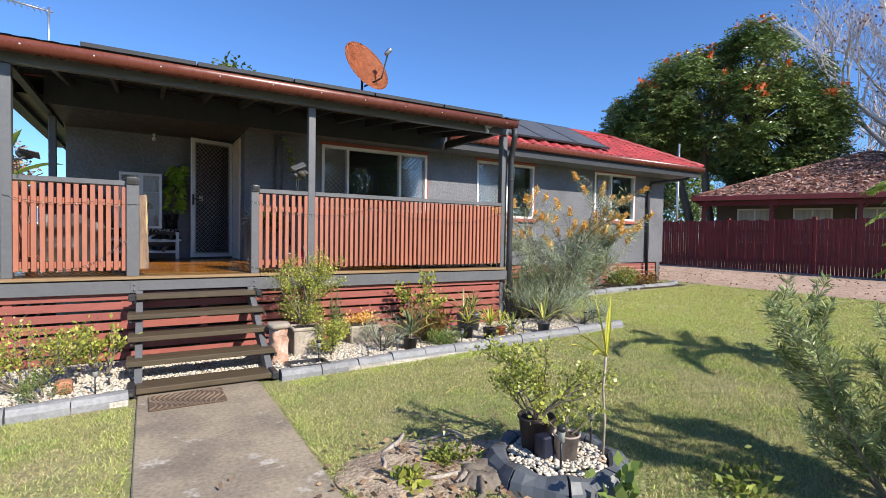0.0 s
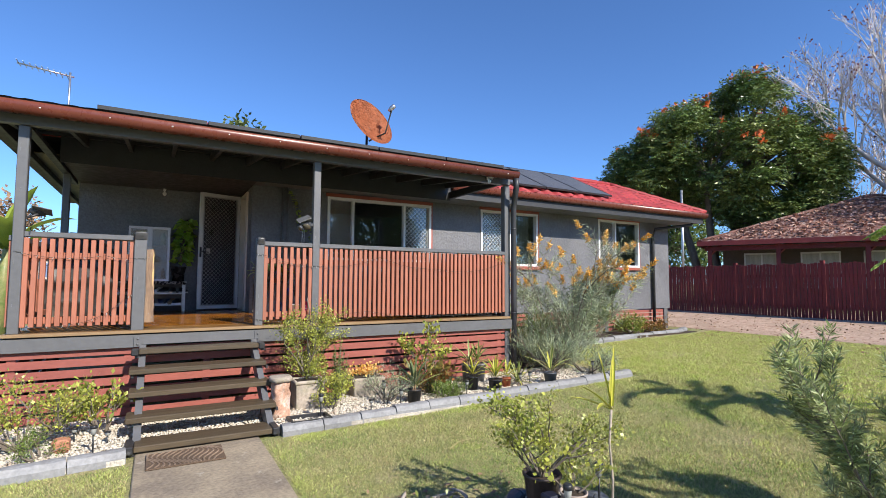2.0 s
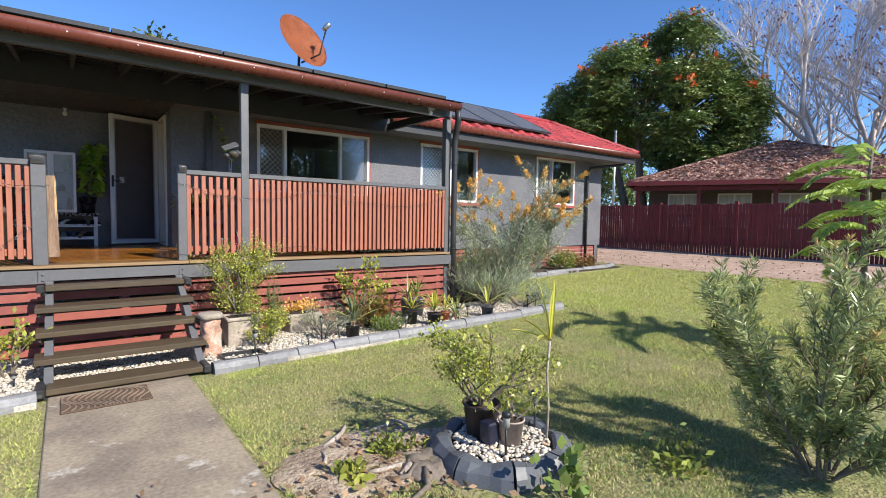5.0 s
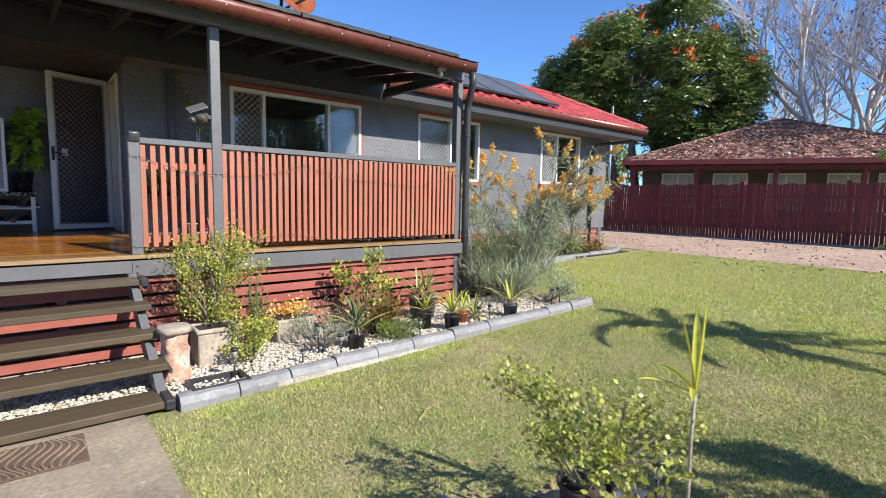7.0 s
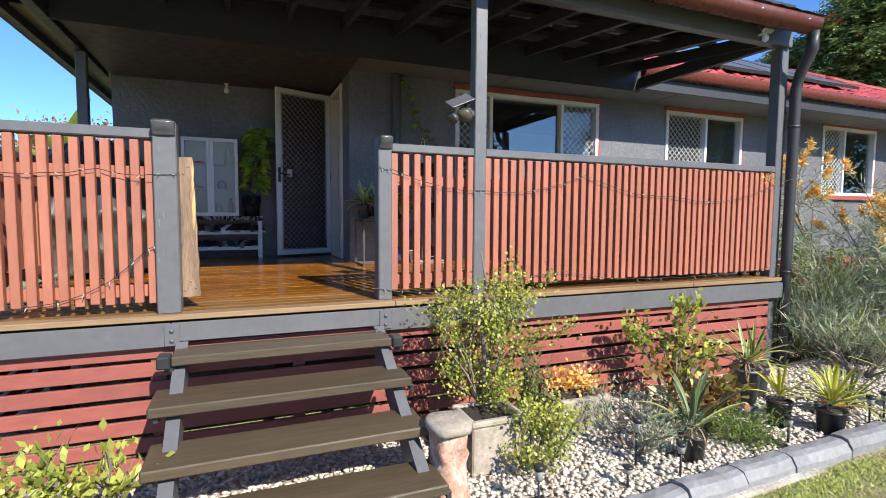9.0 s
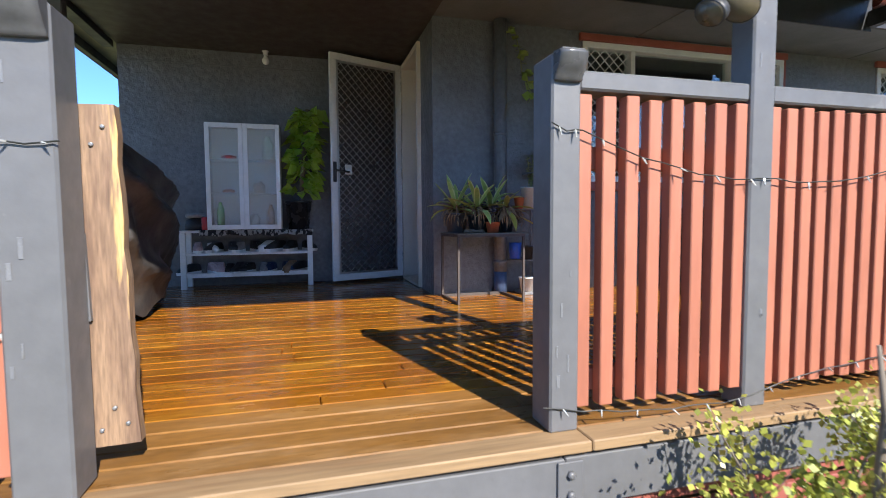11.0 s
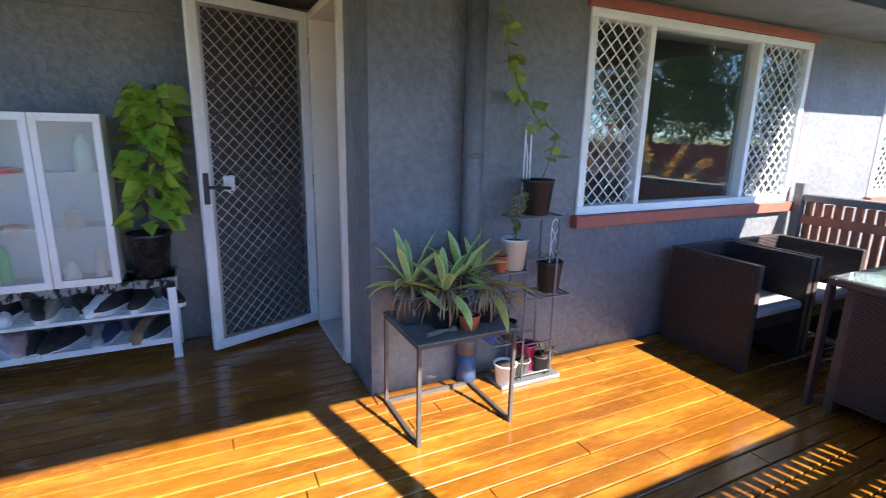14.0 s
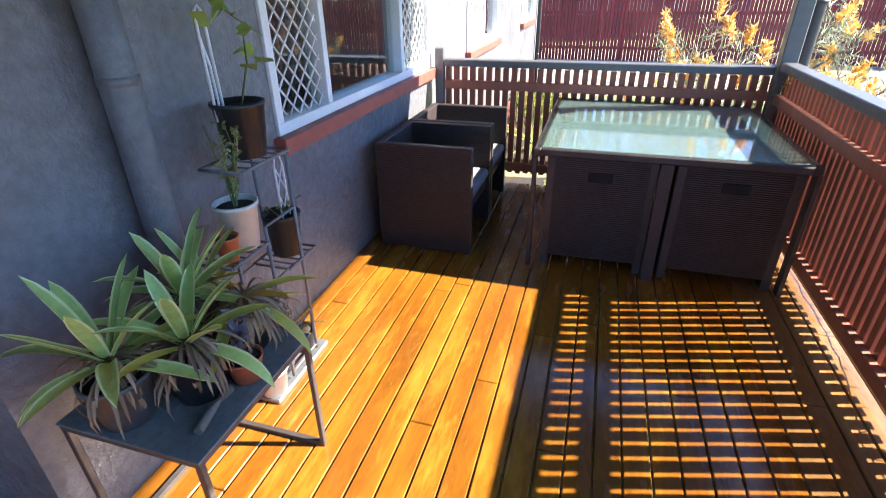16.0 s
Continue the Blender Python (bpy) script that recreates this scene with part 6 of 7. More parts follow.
shrub("shrub", (3.0, 5.80, BED), 0.84, 0.08, 4, 520, 0.05, 0.4, "privet", "upright shrub with round yellow-green leaves", 26, 0.035)
shrub("shrub", (2.95, 5.68, BED), 0.42, 0.3, 6, 420, 0.065, 0.4, "bronze", "low bronze-red leafy shrub", 27, 0.05)
shrub("shrub", (2.32, 5.45, BED), 0.4, 0.34, 8, 1700, 0.035, 0.09, "grevillea", "wispy grey-green lavender clump", 28, 0.05)
shrub("shrub", (3.05, 5.35, BED), 0.24, 0.3, 9, 1600, 0.06, 0.06, "rosemary", "soft green grassy herb clump", 29, 0.05, 1)
tagged(part("plant_tray", B((1.12, 4.94, BED, 1.52, 4.97, 0.14), (1.12, 5.16, BED, 1.52, 5.19, 0.14), (1.12, 4.97, BED, 1.15, 5.16, 0.14), (1.49, 4.97, BED, 1.52, 5.16, 0.14), (1.15, 4.97, BED, 1.49, 5.16, 0.105), bevel=0.003), M["plastic"]), "low black plastic plant tray by the edging", "tray")
ped = thing("stone_pedestal", (1.11, 5.40, BED), "gnarled pink sandstone pedestal under a grey stone slab", "pedestal")
bm = lathe([(0.12, 0), (0.125, 0.05), (0.09, 0.1), (0.085, 0.17), (0.1, 0.23), (0.085, 0.28), (0.095, 0.34), (0.08, 0.36)], 22)
for v in bm.verts:
    v.co += Vector((noise.noise(v.co * 11) * 0.05, noise.noise(v.co * 11 + Vector((5, 0, 0))) * 0.05, noise.noise(v.co * 9 + Vector((0, 7, 0))) * 0.012 if 0.02 < v.co.z < 0.33 else 0))
part("column", bm, mat("pink_sandstone", (0.56, 0.33, 0.23), 0.85, var=0.25, scale=12, bump=0.8, dist=0.01, third=(0.62, 0.5, 0.42), third_scale=9, third_mix=(0.5, 0.65)), ped)
bm = lathe([(0.085, 0.355), (0.115, 0.37), (0.118, 0.4), (0.105, 0.415), (0.03, 0.41)], 18)
for v in bm.verts:
    v.co += Vector((noise.noise(v.co * 8) * 0.03, noise.noise(v.co * 8 + Vector((5, 0, 0))) * 0.03, 0))
part("slab", bm, M["stone"], ped, "rough grey stone slab")
tagged(part("terracotta_shard", B((-0.72, 5.12, 0.075, -0.6, 5.25, 0.19), bevel=0.02), mat("terracotta_brick", (0.45, 0.2, 0.12), 0.85, var=0.2)), "broken terracotta piece among the pebbles", "shard")

M["spider"] = strapmat("variegated_strap", (0.16, 0.24, 0.06), (0.5, 0.46, 0.16), 0.2)
M["gold"] = strapmat("golden_strap", (0.4, 0.42, 0.05), (0.62, 0.55, 0.1), 0.2)
M["snake"] = strapmat("snake_plant_leaf", (0.09, 0.14, 0.06), (0.3, 0.3, 0.12), 0.14)
M["greypot"] = mat("slate_grey_pot", (0.10, 0.11, 0.125), 0.5, var=0.12)
rosette((2.58, 5.27, BED), 16, 0.40, 0.035, 31, 0.085, 0.16, M["plastic"], "snake plant in a round black pot", mat_a="snake", mat_b="spider", dead=4, up=(40, 88), name="potted_plant")
rosette((3.63, 5.14, 0.125), 22, 0.28, 0.03, 32, 0.085, 0.16, M["plastic"], "golden strap-leaved plant in a black pot", mat_a="gold", mat_b="spider", dead=6, up=(25, 85), name="potted_plant")
rosette((3.42, 5.33, 0.125), 14, 0.26, 0.028, 33, 0.075, 0.18, M["plastic"], "yellow-green strappy plant in a black pot", mat_a="gold", dead=4, up=(25, 85), name="potted_plant")
rosette((3.92, 5.30, 0.125), 12, 0.24, 0.028, 34, 0.06, 0.12, M["terracotta"], "yellow-orange strappy plant in a small pot", mat_a="gold", dead=4, up=(25, 85), name="potted_plant")
rosette((4.55, 5.17, 0.125), 9, 0.42, 0.035, 35, 0.085, 0.16, M["greypot"], "pale spiky agave in a grey pot", mat_a="spider", dead=5, up=(30, 85), name="potted_plant")
e = rosette((3.62, 5.72, 0.125), 12, 0.42, 0.028, 36, 0.10, 0.26, M["greypot"], "half-dead grassy plant in a square slate pot", mat_a="spider", mat_b="agave_y", dead=50, up=(10, 70), name="potted_plant")
e = rosette((2.98, 5.58, BED), 12, 0.22, 0.03, 37, 0.10, 0.13, M["plastic"], "bronze bromeliad in a wide black bowl", mat_a="agave_y", dead=25, up=(15, 70), name="potted_plant")
rosette((3.80, 5.80, 0.11), 18, 0.34, 0.03, 39, 0.12, 0.26, mat("ribbed_grey_pot", (0.2, 0.21, 0.22), 0.5, var=0.2, stretch=(9, 9, 0.5)), "variegated yellow strappy plant in a tall grey pot", mat_a="spider", dead=14, up=(20, 80), name="potted_plant")
rosette((4.12, 5.32, 0.11), 22, 0.36, 0.03, 38, 0.03, 0.03, M["soil"], "variegated cream-green strappy clump in the bed", mat_a="spider", dead=10, up=(10, 80), name="strap_clump")
rosette((5.2, 6.35, 0.13), 20, 0.55, 0.035, 40, 0.03, 0.03, M["soil"], "arching green and yellow strappy clump", mat_a="spider", dead=20, up=(10, 75), name="strap_clump")
tr2 = thing("stone_trough", (2.24, 5.90, BED), "small pale stone planter box with orange flowers", "planter")
part("body", B((-0.2, -0.12, 0, 0.2, 0.12, 0.23), bevel=0.015), M["stone"], tr2)
part("soil", B((-0.17, -0.09, 0.2305, 0.17, 0.09, 0.24)), M["soil"], tr2)
shrub("orange_flowers", (2.22, 5.90, BED + 0.24), 0.15, 0.3, 8, 420, 0.035, 0.4, "orange", "low orange and yellow leafy flowers", 41, 0.04, 1, 0.004, category="flowers")


def stake_light(x, y, h, label, sphere=False):
    e = thing("garden_light", (x, y, g(x) + 0.03), label, "garden light", "solar stake lights")
    part("stake", tube([(0, 0, -0.03), (0, 0, h * 0.75)], 0.007, 6), M["plastic"], e)
    part("lens", lathe([(0.018, h * 0.7), (0.022, h * 0.88), (0.022, h * 0.9)], 12), M["bulb"], e)
    part("cap", lathe([(0.026, h * 0.9), (0.028, h * 0.97), (0.02, h)], 12), M["plastic"], e)
    return e


for x, y, h in ((-0.43, 5.0, 0.24), (-0.6, 5.42, 0.14), (1.45, 5.12, 0.26), (2.23, 5.33, 0.27), (2.34, 5.12, 0.2), (2.0, 5.14, 0.13), (3.2, 5.12, 0.2), (4.0, 5.12, 0.2), (4.16, 5.12, 0.2), (5.42, 5.25, 0.2), (-0.35, 5.25, 0.12)):
    stake_light(x, y, h, "small black solar stake light in the bed")
sp = thing("spot_light", (5.62, 5.28, g(5.6)), "black solar spot light on a stake", "garden light")
part("stake", tube([(0, 0, 0), (0, 0, 0.2)], 0.008, 6), M["plastic"], sp)
part("head", B((-0.06, -0.03, 0.18, 0.06, 0.03, 0.23), bevel=0.01), M["plastic"], sp)

# grevillea with orange brushes at the porch corner
gre = thing("grevillea", (5.5, 5.95, 0.13), "feathery grey-green grevillea with orange flower brushes", "shrub")
r = random.Random(77)
bm = bmesh.new()
P, Wd, FP, FW = [], [], [], []


def gre_branch(p, d, ln, rad, lvl):
    pts = [p]
    for i in range(5):
        d = (d + Vector((r.uniform(-1, 1), r.uniform(-1, 1), r.uniform(-0.35, 0.5))) * 0.16).normalized()
        pts.append(pts[-1] + d * ln / 5)
    tube(pts, [rad * (1 - 0.13 * i) for i in range(6)], 5, bm)
    if lvl:
        for _ in range(4 if lvl == 2 else 3):
            k = r.choice((2, 3, 4, 5))
            nd = (d + Vector((r.uniform(-1, 1), r.uniform(-1, 1), r.uniform(-0.5, 0.6))) * 0.75).normalized()
            gre_branch(pts[k], nd, ln * r.uniform(0.4, 0.65), rad * 0.55, lvl - 1)
    if lvl < 2:
        for k in range(1, 6):
            for _ in range(20 if pts[k].z < 1.3 else 8):
                q = pts[k - 1].lerp(pts[k], r.random())
                P.append(tuple(q + Vector((r.uniform(-1, 1), r.uniform(-1, 1), r.uniform(-1, 1))) * 0.05))
                Wd.append(tuple(d * 0.5 + Vector((r.uniform(-1, 1), r.uniform(-1, 1), r.uniform(-0.7, 0.9)))))
    tip = pts[-1]
    if tip.z > 1.2 and r.random() < 0.85:
        ax = (d + Vector((0, 0, 0.3))).normalized()
        for _ in range(70):
            FP.append(tuple(tip + ax * r.uniform(-0.07, 0.07)))
            FW.append(tuple(Vector((r.uniform(-1, 1), r.uniform(-1, 1), r.uniform(-0.6, 1))) + ax * 0.2))


for a, lean, ln in ((330, 0.6, 1.35), (20, 0.65, 1.4), (80, 0.3, 1.4), (270, 0.5, 1.2), (300, 0.25, 1.55), (350, 0.45, 1.6), (10, 0.8, 1.2), (60, 0.55, 1.3)):
    gre_branch(Vector((0.06 * math.cos(radians(a)), 0.06 * math.sin(radians(a)), 0)), Vector((math.cos(radians(a)) * lean, math.sin(radians(a)) * lean, 1)).normalized(), ln, 0.018, 2)
part("branchwork", bm, M["bark"], gre)
part("foliage", leaves("foliage", P, Wd, 0.15, 0.03, M["grevillea"], droop=0.15), None, gre)
part("bloom", leaves("bloom", FP, FW, 0.06, 0.14, M["orange"]), None, gre, "orange brush flowers")
shrub("shrub", (5.1, 5.75, 0.12), 0.7, 0.5, 10, 3000, 0.13, 0.03, "grevillea", "feathery drooping grey-green grevillea growth", 51, 0.09)
shrub("shrub", (5.5, 6.05, 0.12), 1.0, 0.35, 9, 3400, 0.13, 0.03, "grevillea", "feathery upright grey-green grevillea growth", 50, 0.1)
shrub("shrub", (5.55, 5.5, 0.12), 0.5, 0.7, 9, 2200, 0.06, 0.07, "grevillea", "fine twiggy grey-green low shrub", 52, 0.08)
shrub("shrub", (4.95, 6.45, 0.15), 0.9, 0.25, 6, 1500, 0.09, 0.06, "rosemary", "soft green upright shrub by the porch corner", 53, 0.07)
shrub("shrub", (8.9, 8.35, 0.26), 0.8, 0.3, 5, 900, 0.06, 0.35, "privet_dk", "green leafy shrub against the house wall", 54, 0.07)
shrub("shrub", (9.9, 8.3, 0.26), 0.45, 0.5, 7, 1100, 0.06, 0.3, "privet_dk", "low mixed green and yellow shrubs", 55, 0.07)
shrub("shrub", (10.9, 8.35, 0.26), 0.35, 0.5, 6, 700, 0.06, 0.3, "bronze", "low reddish-brown shrub along the house", 56, 0.07)
rosette((8.0, 8.3, 0.26), 16, 0.8, 0.06, 57, 0.03, 0.03, M["soil"], "large arching green and yellow agave", mat_a="spider", dead=0, up=(5, 70), name="strap_clump")

# ---- round planter in the lawn ----
cx, cy = 2.06, 2.30
pl = thing("ring_planter", (cx, cy, g(cx)), "octagonal ring of grey moulded edging in the lawn", "planter")
for k in range(8):
    a0 = radians(45 * k + 12)
    bm = bmesh.new()
    prof = [(0.42, -0.02), (0.40, 0.045), (0.36, 0.075), (0.325, 0.08), (0.305, 0.065), (0.29, -0.02)]
    rings = []
    for i in range(6):
        a = a0 + radians(43) * i / 5
        wob = 0.03 * (1 if i in (0, 5) else 0.6 if i in (1, 4) else 0)
        rings.append([bm.verts.new(((u + wob * (1 if j < 3 else 0)) * math.cos(a), (u + wob * (1 if j < 3 else 0)) * math.sin(a), z + wob * 0.8 * (z > 0.05))) for j, (u, z) in enumerate(prof)])
    for r0, r1 in zip(rings, rings[1:]):
        for j in range(5):
            bm.faces.new((r0[j], r1[j], r1[j + 1], r0[j + 1]))
    bm.faces.new(rings[0])
    bm.faces.new(rings[-1][::-1])
    part("edging_block", bm, M["greypot"], pl)
part("soil", lathe([(0.30, 0.0), (0.30, 0.05), (0.05, 0.06)], 20), M["soil"], pl)


def ring_place():
    a, q = RNG.uniform(0, 6.283), 0.29 * math.sqrt(RNG.random())
    return (cx + q * math.cos(a), cy + q * math.sin(a), g(cx) + 0.055 + RNG.uniform(0, 0.02))


scatter_pebbles("pebbles", 1100, ring_place, 0.1, "white pebbles filling the ring planter")
PZ = g(cx) + 0.07
e = pot("potted_shrub", (2.02, 2.44, PZ), 0.11, 0.2, mat("dark_brown_pot", (0.05, 0.035, 0.035), 0.5), "jade-like leafy shrub in a dark brown pot")
shrub("shrub", None, 0.5, 0.36, 8, 2000, 0.021, 0.5, "privet", "", 61, 0.03, 2, 0.009, parent=e, base_z=0.19)
e = pot("potted_shrub", (2.08, 2.24, PZ), 0.075, 0.15, mat("pinkish_pot", (0.42, 0.34, 0.3), 0.7), "small yellow-leaved plant in a pinkish pot")
shrub("shrub", None, 0.26, 0.2, 4, 160, 0.035, 0.45, "privet", "", 62, 0.03, 1, 0.005, parent=e, base_z=0.14)
tagged(part("plastic_pot", B((1.93, 2.27, PZ, 2.02, 2.36, PZ + 0.13), bevel=0.01), mat("navy_pot", (0.018, 0.02, 0.04), 0.4)), "small dark blue square pot", "plant pot")
dr = thing("cordyline", (2.28, 2.14, PZ), "thin bare stem with a tuft of yellow leaves", "plant")
part("stem", tube([(0, 0, -0.02), (0.022, 0.01, 0.2), (-0.012, 0.0, 0.42), (0.02, 0.01, 0.62)], [0.008, 0.007, 0.0065, 0.008], 8), M["stone"], dr)
part("foliage", straps("foliage", [((0.02, 0.01, 0.6), az, el, ln, 0.038, dp) for az, el, ln, dp in ((120, 82, 0.36, 10), (300, 85, 0.38, -5), (30, 78, 0.34, 8), (160, 50, 0.26, 30), (150, 28, 0.27, 25), (200, 40, 0.22, 60))], M["gold"]), None, dr)
for x, y, h in ((1.93, 2.13, 0.3), (2.35, 2.3, 0.28)):
    stake_light(x, y, h, "black solar stake light in the ring planter")

# foreground weeds, stump roots and twigs
shrub("weed", (1.18, 2.55, g(1.2)), 0.09, 0.6, 6, 90, 0.07, 0.3, "privet", "broad-leaved green weed in the lawn", 71, 0.03, 0, 0.003, category="weed")
shrub("weed", (1.95, 1.72, g(2)), 0.32, 0.25, 4, 60, 0.07, 0.38, "rosemary", "slender green weed with oval leaves", 72, 0.03, 0, 0.004, category="weed")
shrub("weed", (1.55, 2.7, g(1.5)), 0.1, 0.6, 8, 260, 0.05, 0.2, "privet_dk", "green clump of lawn weeds", 73, 0.05, 0, 0.002, category="weed")
shrub("weed", (2.75, 1.6, g(2.7)), 0.1, 0.8, 8, 200, 0.05, 0.25, "privet_dk", "low green ground-cover weeds in grass", 74, 0.08, 0, 0.002, category="weed")
stump = thing("tree_stump", (1.62, 2.42, g(1.6) - 0.01), "low rotted tree stump with spreading roots", "stump")
bm = lathe([(0.17, 0), (0.14, 0.03), (0.09, 0.055), (0.05, 0.05), (0.02, 0.03)], 16)
for v in bm.verts:
    v.co += Vector((noise.noise(v.co * 18) * 0.05, noise.noise(v.co * 18 + Vector((3, 0, 0))) * 0.05, noise.noise(v.co * 22) * 0.03))
part("core", bm, M["bark"], stump)
for k in range(9):
    a = radians(41 * k + 10)
    L2 = 0.22 + 0.12 * (k % 3)
    part("root", tube([(0.09 * math.cos(a), 0.09 * math.sin(a), 0.03), (L2 * 0.5 * math.cos(a + 0.3), L2 * 0.5 * math.sin(a + 0.3), 0.012), (L2 * math.cos(a), L2 * math.sin(a), 0.0)], [0.025, 0.017, 0.008], 7), M["bark"], stump)
bm = bmesh.new()
rim = []
for k in range(40):
    a = 2 * math.pi * k / 40
    q = 1 + 0.28 * noise.noise((math.cos(a) * 1.7, math.sin(a) * 1.7, 4.0))
    rim.append((q * math.cos(a), q * math.sin(a)))
rings = [[bm.verts.new((1.42 + 0.6 * f * x, 2.72 + 0.42 * f * y, g(1.4) + h + 0.012 * noise.noise((x * f * 5, y * f * 5, 2)))) for x, y in rim] for f, h in ((1.0, -0.012), (0.8, 0.008), (0.5, 0.016), (0.2, 0.02))]
for r0, r1 in zip(rings, rings[1:]):
    for k in range(40):
        bm.faces.new((r0[k], r0[(k + 1) % 40], r1[(k + 1) % 40], r1[k])).smooth = True
bm.faces.new(rings[-1])
solid("bare_soil", bm, mat("dry_bare_soil", (0.47, 0.37, 0.27), 0.95, var=0.35, scale=5, fine=42, bump=1.0, dist=0.03, col2=(0.32, 0.24, 0.17), third=(0.52, 0.44, 0.33), third_scale=6, third_mix=(0.55, 0.68)), "dry bare soil round the old stump", "soil")
M["old_root"] = mat("weathered_root", (0.42, 0.36, 0.3), 0.9, var=0.3, scale=9, fine=50, bump=0.8, stretch=(1, 1, 1), third=(0.2, 0.15, 0.11), third_scale=8, third_mix=(0.52, 0.66))
for x, y, az, ln, rd in ((1.22, 2.98, 12, 0.34, 0.022), (1.5, 3.0, -20, 0.28, 0.018), (1.1, 2.72, 40, 0.22, 0.016), (1.42, 2.42, 8, 0.3, 0.03), (1.75, 2.85, 65, 0.24, 0.016), (1.28, 2.55, -35, 0.26, 0.02)):
    a = radians(az)
    pts = [(x + ln * t * math.cos(a + 0.5 * t), y + ln * t * math.sin(a + 0.5 * t), g(x) + 0.012 + 0.014 * math.sin(3.1 * t)) for t in (0, 0.25, 0.5, 0.75, 1.0)]
    tagged(part("exposed_root", tube([Vector(p) + Vector((0, noise.noise(Vector(p) * 20) * 0.02, 0)) for p in pts], [rd * 0.3, rd * 0.75, rd * 0.6, rd * 0.65, rd * 0.15], 8), M["old_root"]), "weathered grey root lying bare in the soil", "root")
# loose bark and dead leaf litter round the stump
n = 420
q = RNG.normal(0, 1, (n, 2)) * np.array([0.36, 0.28]) + np.array([1.5, 2.5])
tagged(part("leaf_litter", leaves("leaf_litter", np.stack([q[:, 0], q[:, 1], 0.062 + RNG.uniform(0, 0.01, n)], 1), np.stack([RNG.normal(size=n), RNG.normal(size=n), RNG.uniform(0, 0.25, n)], 1), 0.05, 0.28, M["dry"]), None), "dry bark and leaf litter on bare soil", "leaf litter", "", "stuff")
for x, y, rz, ln in ((2.15, 3.75, 25, 0.34), (1.75, 3.0, 60, 0.2), (3.1, 4.2, 10, 0.2)):
    tagged(part("twig", tube([(0, 0, 0.012), (ln * 0.5, 0.02, 0.022), (ln, 0.0, 0.012)], [0.004, 0.0035, 0.002], 5), mat("straw", (0.5, 0.4, 0.2), 0.8), m=pose(x, y, g(x), 0, 0, rz)), "dry straw-coloured twig on the lawn", "twig")

# bottlebrush shrub beside the path's right
M["bottlebrush"] = leafmat("bottlebrush_leaf", (0.22, 0.29, 0.1), (0.38, 0.42, 0.2), 0.3, isl=0.45, trans=0.2)
bb = thing("bottlebrush", (3.28, 1.05, g(3.3)), "large bottlebrush shrub with narrow glossy leaves and golden tips", "shrub")
r = random.Random(81)
bm = bmesh.new()
BP, BD, GP, GD = [], [], [], []


def whip(p, d, ln, rad, lvl, gold=False):
    """A bending shoot set all round with narrow leaves that point forward."""
    n = 9
    pts, d = [p], d.normalized()
    for i in range(n):
        d = (d + Vector((r.uniform(-1, 1), r.uniform(-1, 1), r.uniform(-0.4, 0.75))) * 0.10).normalized()
        pts.append(pts[-1] + d * ln / n)
    tube(pts, [rad * (1 - 0.085 * i) for i in range(n + 1)], 5, bm)
    side = d.orthogonal().normalized()
    for k in range(int(ln / 0.0036)):
        t = (0.08 if lvl else 0.2) + (0.92 if lvl else 0.8) * r.random()
        i = min(n - 1, int(t * n))
        q = pts[i].lerp(pts[i + 1], t * n - i)
        ax = (pts[i + 1] - pts[i]).normalized()
        a = r.uniform(0, 6.283)
        o = Matrix.Rotation(a, 3, ax) @ (side - ax * side.dot(ax))
        far = gold and t > 0.74
        (GP if far else BP).append(tuple(q))
        (GD if far else BD).append(tuple(ax * r.uniform(0.5, 1.1) + o))
    if lvl < 2:
        for _ in range(7 if lvl == 0 else 2):
            k = r.randrange(1, n)
            away = Vector((r.uniform(-1, 1), r.uniform(-1, 1), r.uniform(-0.2, 0.7)))
            ax = (pts[k] - pts[k - 1]).normalized()
            whip(pts[k], ax * 0.9 + away * 0.75, ln * r.uniform(0.3, 0.5), rad * 0.55, lvl + 1, gold)


for k in range(14):
    a = k * 2.399
    lean = (0.3, 0.6, 0.85, 1.15)[k % 4]
    whip(Vector((0.07 * math.cos(a), 0.07 * math.sin(a), 0.0)), Vector((lean * math.cos(a), lean * math.sin(a), 1.0)), (1.12, 1.05, 1.0, 0.8)[k % 4] * r.uniform(0.8, 1.05), 0.011, 0, k % 5 == 0)
part("branchwork", bm, M["bark"], bb)
part("foliage", leaves("foliage", BP, BD, 0.062, 0.068, M["bottlebrush"], 0.3), None, bb)
part("new_growth", leaves("new_growth", GP, GD, 0.045, 0.12, leafmat("golden_new_leaf", (0.5, 0.38, 0.13), (0.6, 0.45, 0.2), 0.45)), None, bb, "golden-orange new growth")

